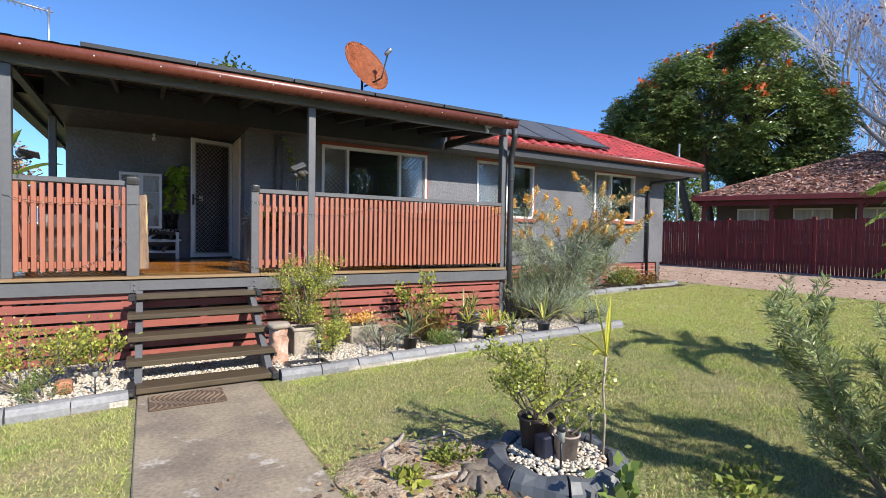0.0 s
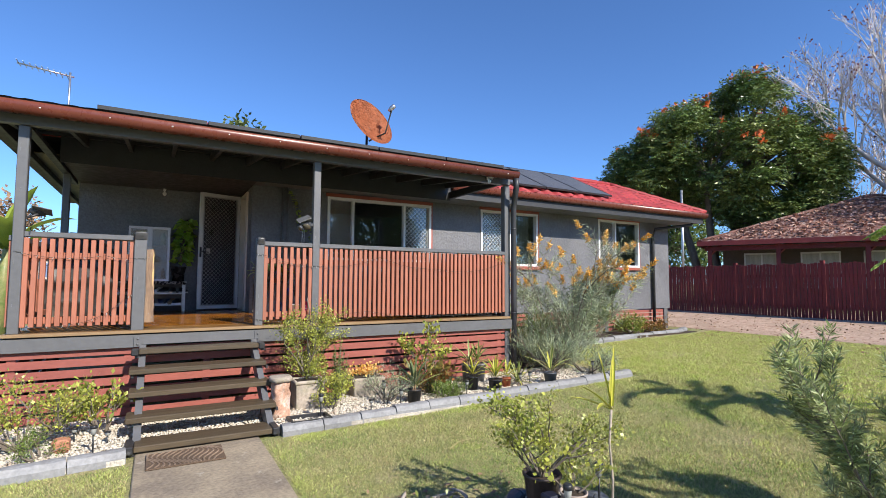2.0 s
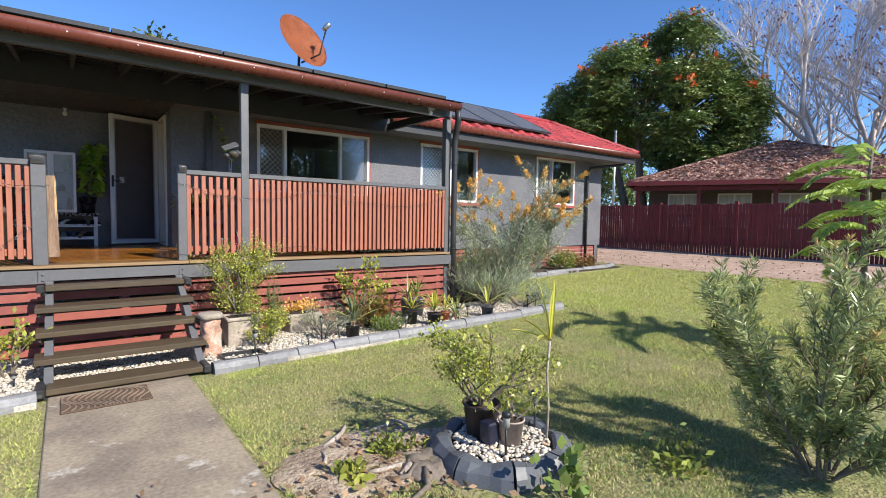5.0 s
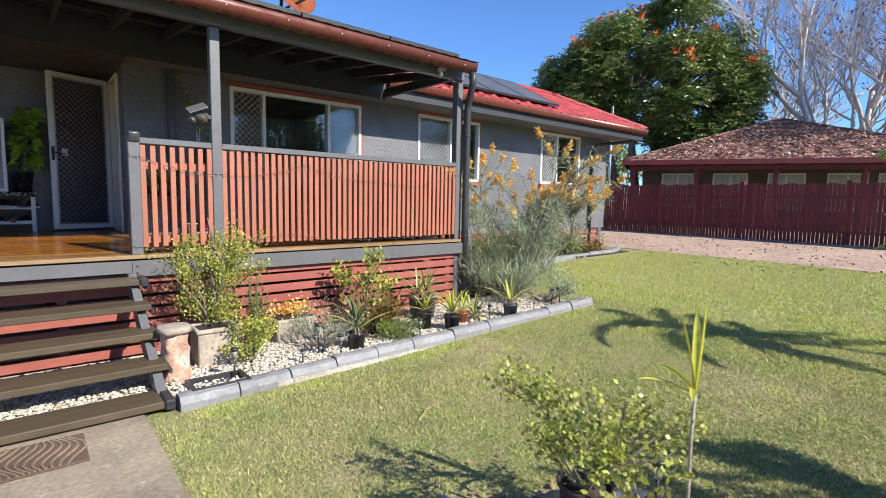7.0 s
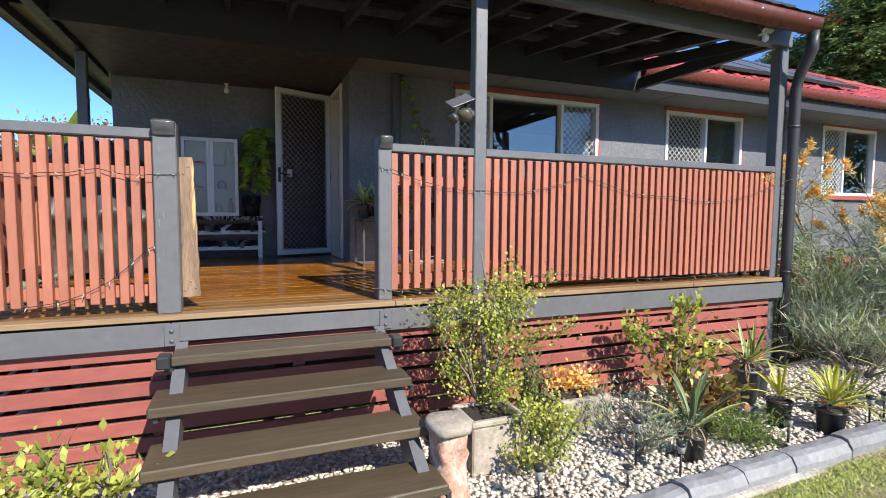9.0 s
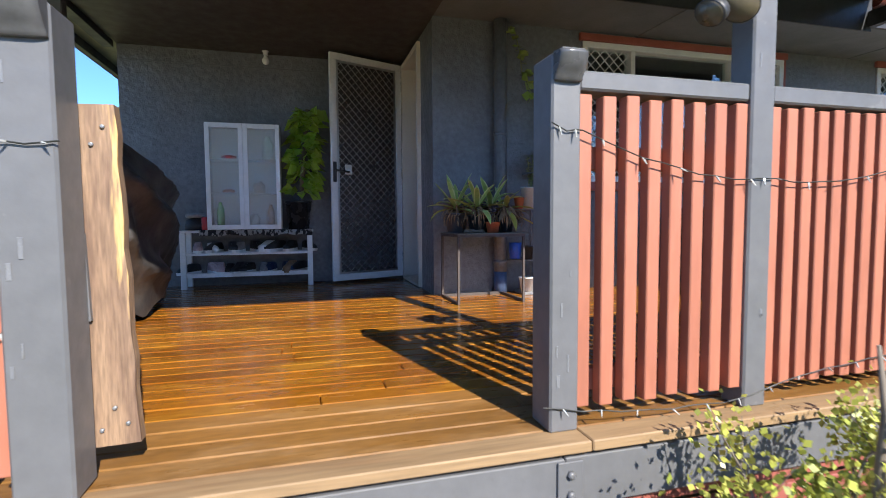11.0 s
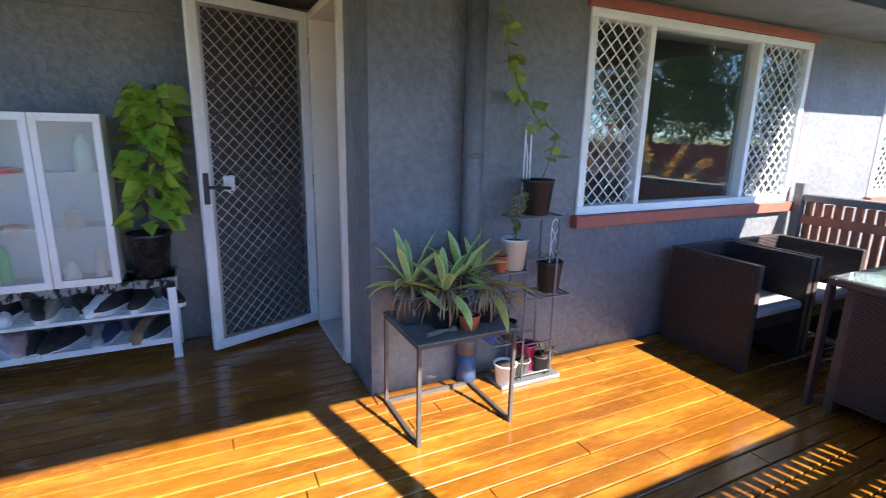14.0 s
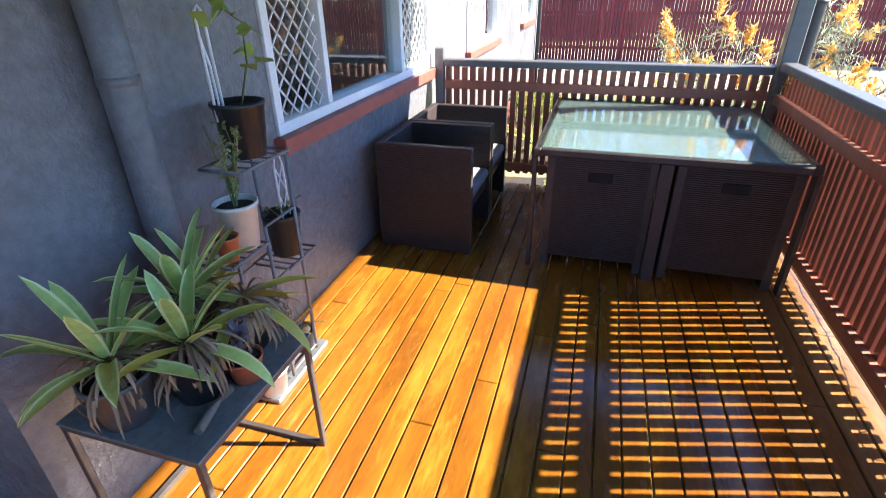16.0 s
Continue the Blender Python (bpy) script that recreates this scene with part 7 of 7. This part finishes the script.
# sapling with ferny fronds
M["frond"] = leafmat("frond_leaflet", (0.36, 0.5, 0.1), (0.48, 0.58, 0.18), 0.45, isl=0.25, trans=0.45)
sap = thing("fern_sapling", (6.35, 1.6, g(6.3)), "young tree with long ferny green fronds", "sapling")
part("trunk", tube([(0, 0, 0), (0.03, 0.0, 0.7), (0.0, 0.02, 1.35), (0.02, 0.0, 2.1)], [0.035, 0.03, 0.022, 0.012], 8), M["bark"], sap)
P, Wd = [], []
bm = bmesh.new()
for k in range(17):
    a = radians(k * 137.5 + 150 + 30 * math.sin(k * 2.7))
    z0 = 0.95 + 0.065 * k
    pts = []
    fl = 0.6 + 0.6 * ((k * 0.618) % 1.0)
    for i in range(9):
        t = i / 8
        pts.append(Vector((fl * t * math.cos(a + 0.35 * t), fl * t * math.sin(a + 0.35 * t), z0 + 0.36 * t - 0.46 * t * t)))
    tube(pts, [0.006 - 0.0006 * i for i in range(9)], 5, bm)
    sd_ = Vector((-math.sin(a), math.cos(a), 0))
    for i in range(56):
        t = 0.1 + 0.9 * i / 55
        f = min(7, int(t * 8))
        q = pts[f].lerp(pts[f + 1], t * 8 - f) if t < 1 else pts[8]
        reach = math.sin(min(1.0, t + 0.12) * math.pi) ** 0.6
        for s in (1, -1):
            for m_ in range(2):
                P.append(tuple(q + sd_ * s * 0.07 * m_ * reach))
                Wd.append(tuple(sd_ * s + Vector((math.cos(a), math.sin(a), 0)) * 0.45 + Vector((0, 0, -0.6))))
part("branchwork", bm, M["frond"], sap)
part("foliage", leaves("foliage", P, Wd, 0.1, 0.14, M["frond"]), None, sap)

# ---- trees ----
M["tree"] = leafmat("dark_tree_leaf", (0.1, 0.17, 0.045), (0.2, 0.25, 0.07), 0.36, isl=0.5, trans=0.2, scale=0.7)
M["tulip"] = leafmat("orange_red_blossom", (0.6, 0.09, 0.02), (0.65, 0.2, 0.05), 0.6, isl=0.2)
M["street"] = leafmat("street_tree_leaf", (0.07, 0.11, 0.03), (0.14, 0.17, 0.05), 0.45, isl=0.4, trans=0.2, scale=0.7)


def tree(name, loc, label, height, crown_r, crown_h, seed, n, leaf, material, blossoms=0, trunks=1, lobes=26, trunk_r=0.28, squash=1.0, category="tree", lobe=(0.22, 0.4)):
    """Tapered trunk with limbs; a crown of leaf clumps set on uneven lobes with gaps between."""
    r = random.Random(seed)
    e = thing(name, loc, label, category)
    bm = bmesh.new()
    base_c = height - crown_h
    cents = []
    for k in range(lobes):
        a = k * 2.399 + r.uniform(-0.3, 0.3)
        t = (k + 0.5) / lobes
        zz = base_c + crown_h * (0.12 + 0.82 * t)
        rr = crown_r * math.sqrt(max(0.05, 1 - (2 * (0.12 + 0.82 * t) - 0.85) ** 2 / 1.4)) * r.uniform(0.45, 0.88)
        cents.append((Vector((rr * math.cos(a), rr * math.sin(a) * squash, zz)), crown_r * r.uniform(*lobe)))
    tops = []
    for k in range(trunks):
        a = 2.1 * k + 0.5
        off = Vector((math.cos(a), math.sin(a), 0)) * (0.3 if trunks > 1 else 0)
        top = Vector((off.x * 5, off.y * 5, base_c + crown_h * 0.35))
        tube([off, off * 1.6 + Vector((0.1, 0, base_c * 0.5)), top], [trunk_r, trunk_r * 0.75, trunk_r * 0.5], 9, bm)
        tops.append(top)
    for c, q in cents:
        top = min(tops, key=lambda p: (p - c).length)
        s = top * r.uniform(0.7, 1.0)
        tube([s, s.lerp(c, 0.5) + Vector((0, 0, -0.1 * q)), c], [trunk_r * 0.34, trunk_r * 0.22, 0.03], 6, bm)
    part("trunk", bm, M["bark"], e)
    C = np.array([tuple(c) for c, q in cents])
    Q = np.array([q for c, q in cents])
    k = RNG.integers(0, lobes, n // 7)
    d = unit(RNG.normal(size=(len(k), 3)))
    rad = Q[k] * RNG.uniform(0.55, 1.12, len(k)) ** 0.6
    clump = C[k] + d * rad[:, None] * np.array([1, 1, 0.8])
    pos = np.repeat(clump, 7, 0) + RNG.normal(0, leaf * 0.9, (len(k) * 7, 3))
    way = np.repeat(d, 7, 0) * 0.6 + RNG.normal(0, 0.7, (len(pos), 3)) + np.array([0, 0, -0.15])
    part("crown", leaves("crown", pos, way, leaf, 0.27, M[material]), None, e)
    if blossoms:
        j = RNG.integers(0, lobes, blossoms)
        dd = unit(RNG.normal(size=(blossoms, 3)) + np.array([-0.5, -0.5, 0.9]))
        b = C[j] + dd * (Q[j] * 1.12)[:, None]
        pos = np.repeat(b, 9, 0) + RNG.normal(0, 0.1, (blossoms * 9, 3))
        part("blossoms", leaves("blossoms", pos, RNG.normal(size=(len(pos), 3)) + np.array([0, 0, 0.8]), 0.22, 0.4, M["tulip"]), None, e, "orange-red blossom clusters")
    return e


def spreading_tree(name, loc, label, across, upper, lower, depth, seed, lobes, n, leaf, blossoms):
    """A wide crown between an upper and a lower outline, made of many small leafy lobes on forking limbs. across: the way the outline's s runs."""
    r = random.Random(seed)
    e = thing(name, loc, label, "tree")
    ax = Vector((across[0], across[1], 0)).normalized()
    dp = Vector((-ax.y, ax.x, 0))
    S = [u[0] for u in upper]
    bm = bmesh.new()
    trunks = [Vector((0, 0, 0)) + ax * a + dp * b for a, b in ((-1.0, 0.2), (-0.3, -0.3), (0.35, 0.3))]
    tops = []
    for k, p in enumerate(trunks):
        top = p * (2.0 + 0.5 * k) + Vector((0, 0, 5.2 + 0.5 * k))
        tube([p, p * 1.25 + Vector((0.1, 0.1, 1.8)), p * 1.5 + Vector((-0.1, 0.15, 3.4)), top], [0.24, 0.2, 0.17, 0.11], 9, bm)
        tops += [top, p * 1.5 + Vector((-0.1, 0.15, 3.4))]
    C, Q = [], []
    for k in range(lobes):
        s_ = r.uniform(S[0], S[-1])
        hi, lo = np.interp(s_, S, [u[1] for u in upper]), np.interp(s_, [u[0] for u in lower], [u[1] for u in lower])
        half = depth * math.sqrt(max(0.04, 1 - (2 * (s_ - S[0]) / (S[-1] - S[0]) - 1) ** 2))
        ph = r.uniform(0, 6.283)
        f = r.uniform(0.78, 1.0) if k % 6 else r.uniform(0.2, 0.7)
        z = (hi + lo) / 2 + (hi - lo) / 2 * math.sin(ph) * f
        c = ax * s_ + dp * half * math.cos(ph) * f + Vector((0, 0, z))
        q = r.uniform(0.42, 0.85)
        C.append(tuple(c)), Q.append(q)
        top = min(tops, key=lambda p: (p - c).length)
        mid = top.lerp(c, 0.55) + Vector((r.uniform(-0.3, 0.3), r.uniform(-0.3, 0.3), 0.25))
        tube([top, mid, c], [0.07, 0.04, 0.012], 5, bm)
    part("trunk", bm, M["bark"], e)
    C, Q = np.array(C), np.array(Q)
    per = 9
    k = RNG.choice(lobes, n // per, p=Q ** 2 / (Q ** 2).sum())
    d = unit(RNG.normal(size=(len(k), 3)) + np.array([0, 0, 0.25]))
    twig = C[k] + d * (Q[k] * RNG.uniform(0.35, 1.1, len(k)))[:, None] * np.array([1.15, 1.15, 0.62])
    out = unit(d * np.array([1, 1, 0.3]) + RNG.normal(0, 0.45, (len(k), 3)) + np.array([0, 0, -0.1]))
    along = np.tile(np.linspace(0, 1, per), len(k))[:, None]
    sgn = np.tile(np.where(np.arange(per) % 2, 1.0, -1.0), len(k))[:, None]
    o2 = np.repeat(out, per, 0)
    sd = unit(np.cross(o2, np.array([0, 0, 1.0])))
    pos = np.repeat(twig, per, 0) + o2 * along * leaf * 2.2
    way = o2 * 0.6 + sd * sgn + np.array([0, 0, -0.3]) + RNG.normal(0, 0.25, pos.shape)
    part("crown", leaves("crown", pos, way, leaf, 0.2, M["tree"]), None, e)
    up = C[:, 2] > np.quantile(C[:, 2], 0.45)
    j = RNG.choice(np.nonzero(up)[0], blossoms)
    b = C[j] + unit(RNG.normal(size=(blossoms, 3)) * np.array([1, 1, 0.4]) + np.array([-0.7, -0.6, 0.9])) * (Q[j] * 1.0)[:, None]
    pos = np.repeat(b, 12, 0) + RNG.normal(0, 0.08, (blossoms * 12, 3))
    part("blossoms", leaves("blossoms", pos, RNG.normal(size=(len(pos), 3)) + np.array([0, 0, 0.8]), 0.2, 0.35, M["tulip"]), None, e, "orange-red blossom clusters")
    return e


spreading_tree("flowering_tree", (23.4, 13.8, 0.5), "large dark-green flowering tree with orange-red blossoms", (0.50, -0.86),
               [(-5.0, 6.3), (-4.0, 7.9), (-1.4, 9.8), (1.9, 10.4), (3.4, 8.6), (4.3, 6.4)], [(-5.0, 6.0), (-3.0, 4.4), (-1.0, 5.0), (0.2, 4.0), (2.3, 3.2), (4.3, 4.8)], 3.4, 91, 190, 190000, 0.16, 80)
tree("tree", (33.0, 24.0, 0.3), "dark green tree behind the fence", 8.5, 4.0, 6.5, 92, 14000, 0.3, "tree", 0, 1, 18)
tree("tree", (21.6, 18.4, 0.5), "dense dark green tree behind the fence", 6.2, 2.8, 5.2, 97, 12000, 0.25, "tree", 0, 1, 16)
tree("tree", (2.4, 19.0, 0.0), "feathery green tree behind the house", 7.2, 1.4, 3.6, 93, 3500, 0.2, "street", 0, 1, 12, 0.12)
# trees of the street behind the walker
tree("street_tree", (3.2, -24.0, 0.0), "tall green tree across the street", 8.5, 4.2, 6.5, 95, 12000, 0.34, "street", 0, 1, 24)
tree("street_tree", (17.0, -25.0, 0.2), "tall green tree across the street", 8.5, 4.5, 7.0, 96, 14000, 0.34, "street", 0, 1, 22)
tree("street_tree", (-9.5, -26.0, 0.0), "tall green tree across the street", 7.0, 4.0, 6.5, 98, 9000, 0.34, "street", 0, 1, 18)

tree("tree", (33.0, 3.0, 0.5), "leafy green tree beyond the neighbouring roof", 8.0, 3.6, 6.5, 101, 12000, 0.25, "street", 0, 1, 18)
tree("tree", (31.0, -4.5, 0.5), "leafy green tree beyond the fence", 7.0, 3.4, 6.0, 102, 10000, 0.25, "street", 0, 1, 18)
tree("street_tree", (30.0, -15.0, 0.5), "tall green tree down the street", 9.5, 4.6, 8.0, 103, 12000, 0.34, "street", 0, 1, 20)
tree("street_tree", (41.0, -20.0, 0.5), "tall green tree down the street", 10.5, 5.0, 9.0, 104, 12000, 0.34, "street", 0, 1, 20)
# bare trees beyond the neighbour's roof
M["palebark"] = mat("pale_bare_bark", (0.66, 0.59, 0.56), 0.8, var=0.2)
M["redleaf"] = leafmat("dark_red_leaf", (0.16, 0.03, 0.03), (0.25, 0.08, 0.05), 0.5)


def bare_tree(loc, height, seed, label, levels=5):
    """Forked pale limbs that end in many fine rising twigs."""
    r = random.Random(seed)
    e = thing("bare_tree", loc, label, "tree")
    bm = bmesh.new()
    P = []

    def grow(p, d, ln, rad, lvl):
        n = 5 if lvl > 1 else 3
        pts = [p]
        for i in range(n):
            d = (d + Vector((r.uniform(-1, 1), r.uniform(-1, 1), r.uniform(-0.1, 0.55))) * 0.17).normalized()
            pts.append(pts[-1] + d * ln / n)
        tube(pts, [max(0.008, rad * (1 - 0.5 * i / n)) for i in range(n + 1)], 7 if lvl > 3 else 4 if lvl > 1 else 3, bm, lvl > 3)
        if lvl < 2:
            P.append(tuple(pts[-1]))
        if lvl:
            for k in range(2, n + 1) if lvl > 1 else range(1, n + 1):
                for _ in range(1 if r.random() < 0.7 or k < n else 2):
                    nd = (d * 0.9 + Vector((r.uniform(-1, 1), r.uniform(-1, 1), r.uniform(-0.25, 0.55))) * 0.72).normalized()
                    grow(pts[k], nd, ln * r.uniform(0.5, 0.72), rad * 0.52, lvl - 1)
    for k in range(3):
        a = 2.1 * k + seed
        grow(Vector((0.22 * math.cos(a), 0.22 * math.sin(a), 0)), Vector((0.3 * math.cos(a), 0.3 * math.sin(a), 1)).normalized(), height * 0.44, 0.2, levels)
    part("branchwork", bm, M["palebark"], e)
    P = np.array(P)
    P = P[RNG.random(len(P)) < 0.22]
    P = np.repeat(P, 3, 0) + RNG.normal(0, 0.1, (len(P) * 3, 3))
    part("foliage", leaves("foliage", P, RNG.normal(size=(len(P), 3)) - np.array([0, 0, 0.5]), 0.11, 0.35, M["redleaf"]), None, e, "few dark red leaves")
    return e


bare_tree((28.1, 7.2, 0.5), 14.0, 5, "pale bare winter tree with a few red leaves")
bare_tree((33.5, 11.6, 0.5), 11.0, 8, "pale bare winter tree behind the roof", 4)
bare_tree((28.5, 2.0, 0.5), 13.0, 11, "pale bare winter tree with a few red leaves")
# dry leaves caught on the neighbour's tiles
n = 5200
u, v_ = RNG.uniform(0.1, 11.3, n), RNG.uniform(0.05, 3.4, n)
cap_z = np.minimum.reduce([v_ * (1.86 / 3.6), u * (1.86 / 5.65), (11.4 - u) * (1.86 / 5.45)])
keep = cap_z >= v_ * (1.86 / 3.6) - 0.001
u, v_, cap_z = u[keep], v_[keep], cap_z[keep]
n = len(u)
ca, sa = math.cos(radians(-64.5)), math.sin(radians(-64.5))
pos = np.stack([18.9 + u * ca - v_ * sa, 12.3 + u * sa + v_ * ca, 3.12 + cap_z + 0.055], 1)
tagged(part("roof_leaves", leaves("roof_leaves", pos, np.stack([RNG.normal(size=n), RNG.normal(size=n), RNG.uniform(-0.1, 0.35, n)], 1), 0.14, 0.3, leafmat("pale_dry_leaf", (0.5, 0.33, 0.26), (0.3, 0.15, 0.11), 0.8, isl=0.5, trans=0.05)), None), "pale dry leaves strewn over the neighbouring roof", "leaves", "", "stuff")
ban = thing("banana_plant", (-3.2, 15.5, 0.0), "banana plant with broad yellow-green leaves", "banana plant")
part("stem", tube([(0, 0, 0), (0, 0.05, 1.4), (0.05, 0, 2.3)], [0.14, 0.12, 0.07], 10), M["thin"], ban)
part("foliage", straps("foliage", [((0.03, 0, 2.2), az, el, 1.7, 0.42, dp) for az, el, dp in ((20, 60, 60), (80, 75, 40), (150, 50, 70), (210, 65, 60), (280, 55, 70), (330, 80, 30), (0, 35, 60))], mat("banana_leaf", (0.28, 0.36, 0.05), 0.4, var=0.2, bump=0, trans=0.4), 9), None, ban)
pole = thing("aerial_pole", (17.6, 12.1, 0.5), "thin grey steel aerial pole", "pole")
part("pole", tube([(0, 0, 0), (0, 0, 4.6)], 0.045, 8), M["alu"], pole)
tree("tree", (-6.0, 26.0, 0.0), "distant low brownish tree behind the yard", 4.6, 2.2, 2.6, 99, 3500, 0.2, "dry", 0, 1, 14)
# house added out of view behind the walker to close the view in reflections
street = thing("street_house", (2.0, -34.0, 0.0), "plain brick house added across the street, out of view", "house")
part("wall", B((-9, -4, 0, 11, 4, 3.0)), M["render_dark"], street)
bm = bmesh.new()
vs = [bm.verts.new(p) for p in ((-9.6, -4.6, 3), (11.6, -4.6, 3), (11.6, 4.6, 3), (-9.6, 4.6, 3), (-5, 0, 5.2), (7, 0, 5.2))]
for f in ((0, 1, 5, 4), (1, 2, 5), (2, 3, 4, 5), (3, 0, 4), (3, 2, 1, 0)):
    bm.faces.new([vs[k] for k in f])
part("roof", bm, M["oldroof"], street)

# ---- grass ----
M["blade"] = leafmat("grass_blade", (0.24, 0.34, 0.085), (0.43, 0.42, 0.18), 0.6, isl=0.6, trans=0.25, scale=1.1)
M["lush"] = leafmat("lush_grass_blade", (0.4, 0.51, 0.1), (0.54, 0.54, 0.2), 0.5, isl=0.5, trans=0.25)


def lawn_ok(x, y):
    on_path = (x > -0.17) & (x < 0.86) & (y < 4.9)
    bed = (y > np.where(x > 0.5, 4.83 + 0.03 * np.clip(x - 1, 0, 4), 4.70)) & (x < 6.05)
    ring = (x - cx) ** 2 + (y - cy) ** 2 < 0.27
    drive = x > 12.2
    far_bed = (y > 7.65) & (x > 7)
    house = (y > 6.2) & (x < 5.2)
    dirt = ((x - 1.45) / 0.62) ** 2 + ((y - 2.75) / 0.5) ** 2 < 0.8 + 0.35 * np.sin(x * 23 + np.sin(y * 17) * 2) * np.sin(y * 19)
    return ~(on_path | bed | ring | drive | far_bed | house | (dirt & (RNG.random(len(x)) < 0.85)))


def grass(name, n, xr, yr, h, w, material, label, clump=None, bare=0.0):
    x, y = RNG.uniform(*xr, n), RNG.uniform(*yr, n)
    if clump is not None:
        c = np.asarray(clump)
        k = RNG.integers(0, len(c), n)
        x, y = c[k, 0] + RNG.normal(0, 0.07, n), c[k, 1] + RNG.normal(0, 0.07, n)
    keep = lawn_ok(x, y)
    if bare:
        s = np.sin(x * 1.7 + 1.3 * np.sin(y * 1.1)) * np.sin(y * 1.9 + np.sin(x * 0.9 + 2)) + RNG.normal(0, 0.35, n)
        keep &= s > -bare
    x, y = x[keep], y[keep]
    n = len(x)
    z = 0.03 + 0.02 * np.clip(x - 1, 0, 17) + 0.025 * np.clip(x - 11.5, 0, 7)
    a = RNG.uniform(0, 6.283, n)
    hh = h * RNG.uniform(0.5, 1.3, n)
    lean = RNG.uniform(0.3, 1.3, n) * hh
    b = RNG.uniform(0, 6.283, n)
    p0 = np.stack([x - w * np.cos(a), y - w * np.sin(a), z], 1)
    p1 = np.stack([x + w * np.cos(a), y + w * np.sin(a), z], 1)
    p2 = np.stack([x + lean * np.cos(b), y + lean * np.sin(b), z + hh], 1)
    V = np.stack([p0, p1, p2], 1).reshape(-1, 3)
    return tagged(part(name, raw(name, V, np.arange(n * 3).reshape(-1, 3), material), None), label, "grass", "", "stuff")


M["straw_blade"] = leafmat("dry_grass_blade", (0.55, 0.46, 0.25), (0.4, 0.34, 0.17), 0.7, isl=0.5, trans=0.2)
grass("grass", 330000, (-2.6, 6.5), (1.2, 5.2), 0.02, 0.0026, M["blade"], "short green lawn grass", bare=0.55)
grass("dry_grass", 260000, (-2.6, 6.5), (1.2, 5.2), 0.015, 0.0026, M["straw_blade"], "short dry straw-coloured lawn grass", bare=0.9)
grass("grass", 170000, (6.2, 12.4), (0.5, 8.0), 0.028, 0.0045, M["lush"], "short greener lawn grass", bare=0.9)
grass("dry_grass", 90000, (5.5, 12.4), (0.5, 8.0), 0.024, 0.0045, M["straw_blade"], "short dry grass among the green lawn", bare=0.9)
grass("grass", 60000, (5.0, 7.5), (1.0, 8.0), 0.026, 0.0035, M["lush"], "short greener lawn grass", bare=0.3)
cl = np.stack([RNG.uniform(-2.0, 9.0, 520), RNG.uniform(1.5, 7.0, 520)], 1)
edge = np.stack([RNG.uniform(1.1, 5.8, 60), np.zeros(60)], 1)
edge[:, 1] = 4.74 + 0.03 * (edge[:, 0] - 1)
pathside = np.stack([RNG.choice([-0.2, 0.9], 40), RNG.uniform(1.5, 4.8, 40)], 1)
grass("grass_tufts", 60000, (0, 1), (0, 1), 0.026, 0.003, M["lush"], "scattered lush green grass tufts", clump=np.concatenate([cl, edge, pathside]))
# fallen leaves
n = 1500
x, y = RNG.uniform(10.5, 18.0, n), RNG.uniform(-1.0, 12.0, n)
z = 0.06 + 0.02 * np.clip(x - 1, 0, 17) + 0.025 * np.clip(x - 11.5, 0, 7)
tagged(part("fallen_leaves", leaves("fallen_leaves", np.stack([x, y, z], 1), np.stack([RNG.normal(size=n), RNG.normal(size=n), RNG.uniform(0, 0.2, n)], 1), 0.06, 0.3, M["dry"]), None), "dry brown leaves fallen over the ground", "leaves", "", "stuff")

# ---- deck boards ----
deck = thing("deck", (0, 0, DECK), "glossy oiled orange-brown hardwood deck", "deck")
tagged(deck, kind="structure")
PITCH = 0.0965
rb = random.Random(5)
i = 0
y = 6.20
while y < BACK_Y - 0.02:
    y1 = min(y + PITCH - 0.006, BACK_Y - 0.004)
    runs = [(-1.30, 4.69, y1)]
    if y1 > WALL_Y - 0.003:
        runs = [(-1.30, SIDE_X - 0.004, y1)]
        if y < WALL_Y - 0.02:
            runs.append((SIDE_X - 0.001, 4.69, WALL_Y - 0.003))
    for x0, x1, ye in runs:
        cuts = [x0]
        while cuts[-1] < x1 - 2.6:
            cuts.append(cuts[-1] + rb.uniform(1.5, 2.9))
        cuts.append(x1)
        for a, b in zip(cuts, cuts[1:]):
            part("deck_board", B((a + 0.0015, y, -0.03, b - 0.0015, ye, rb.uniform(-0.001, 0.001)), bevel=0.0035), M["deck_edge"] if i == 0 else M["deck_worn_sheen"] if i < 5 else M["deck"], deck, "weathered pale edge board" if i == 0 else "")
    y += PITCH
    i += 1
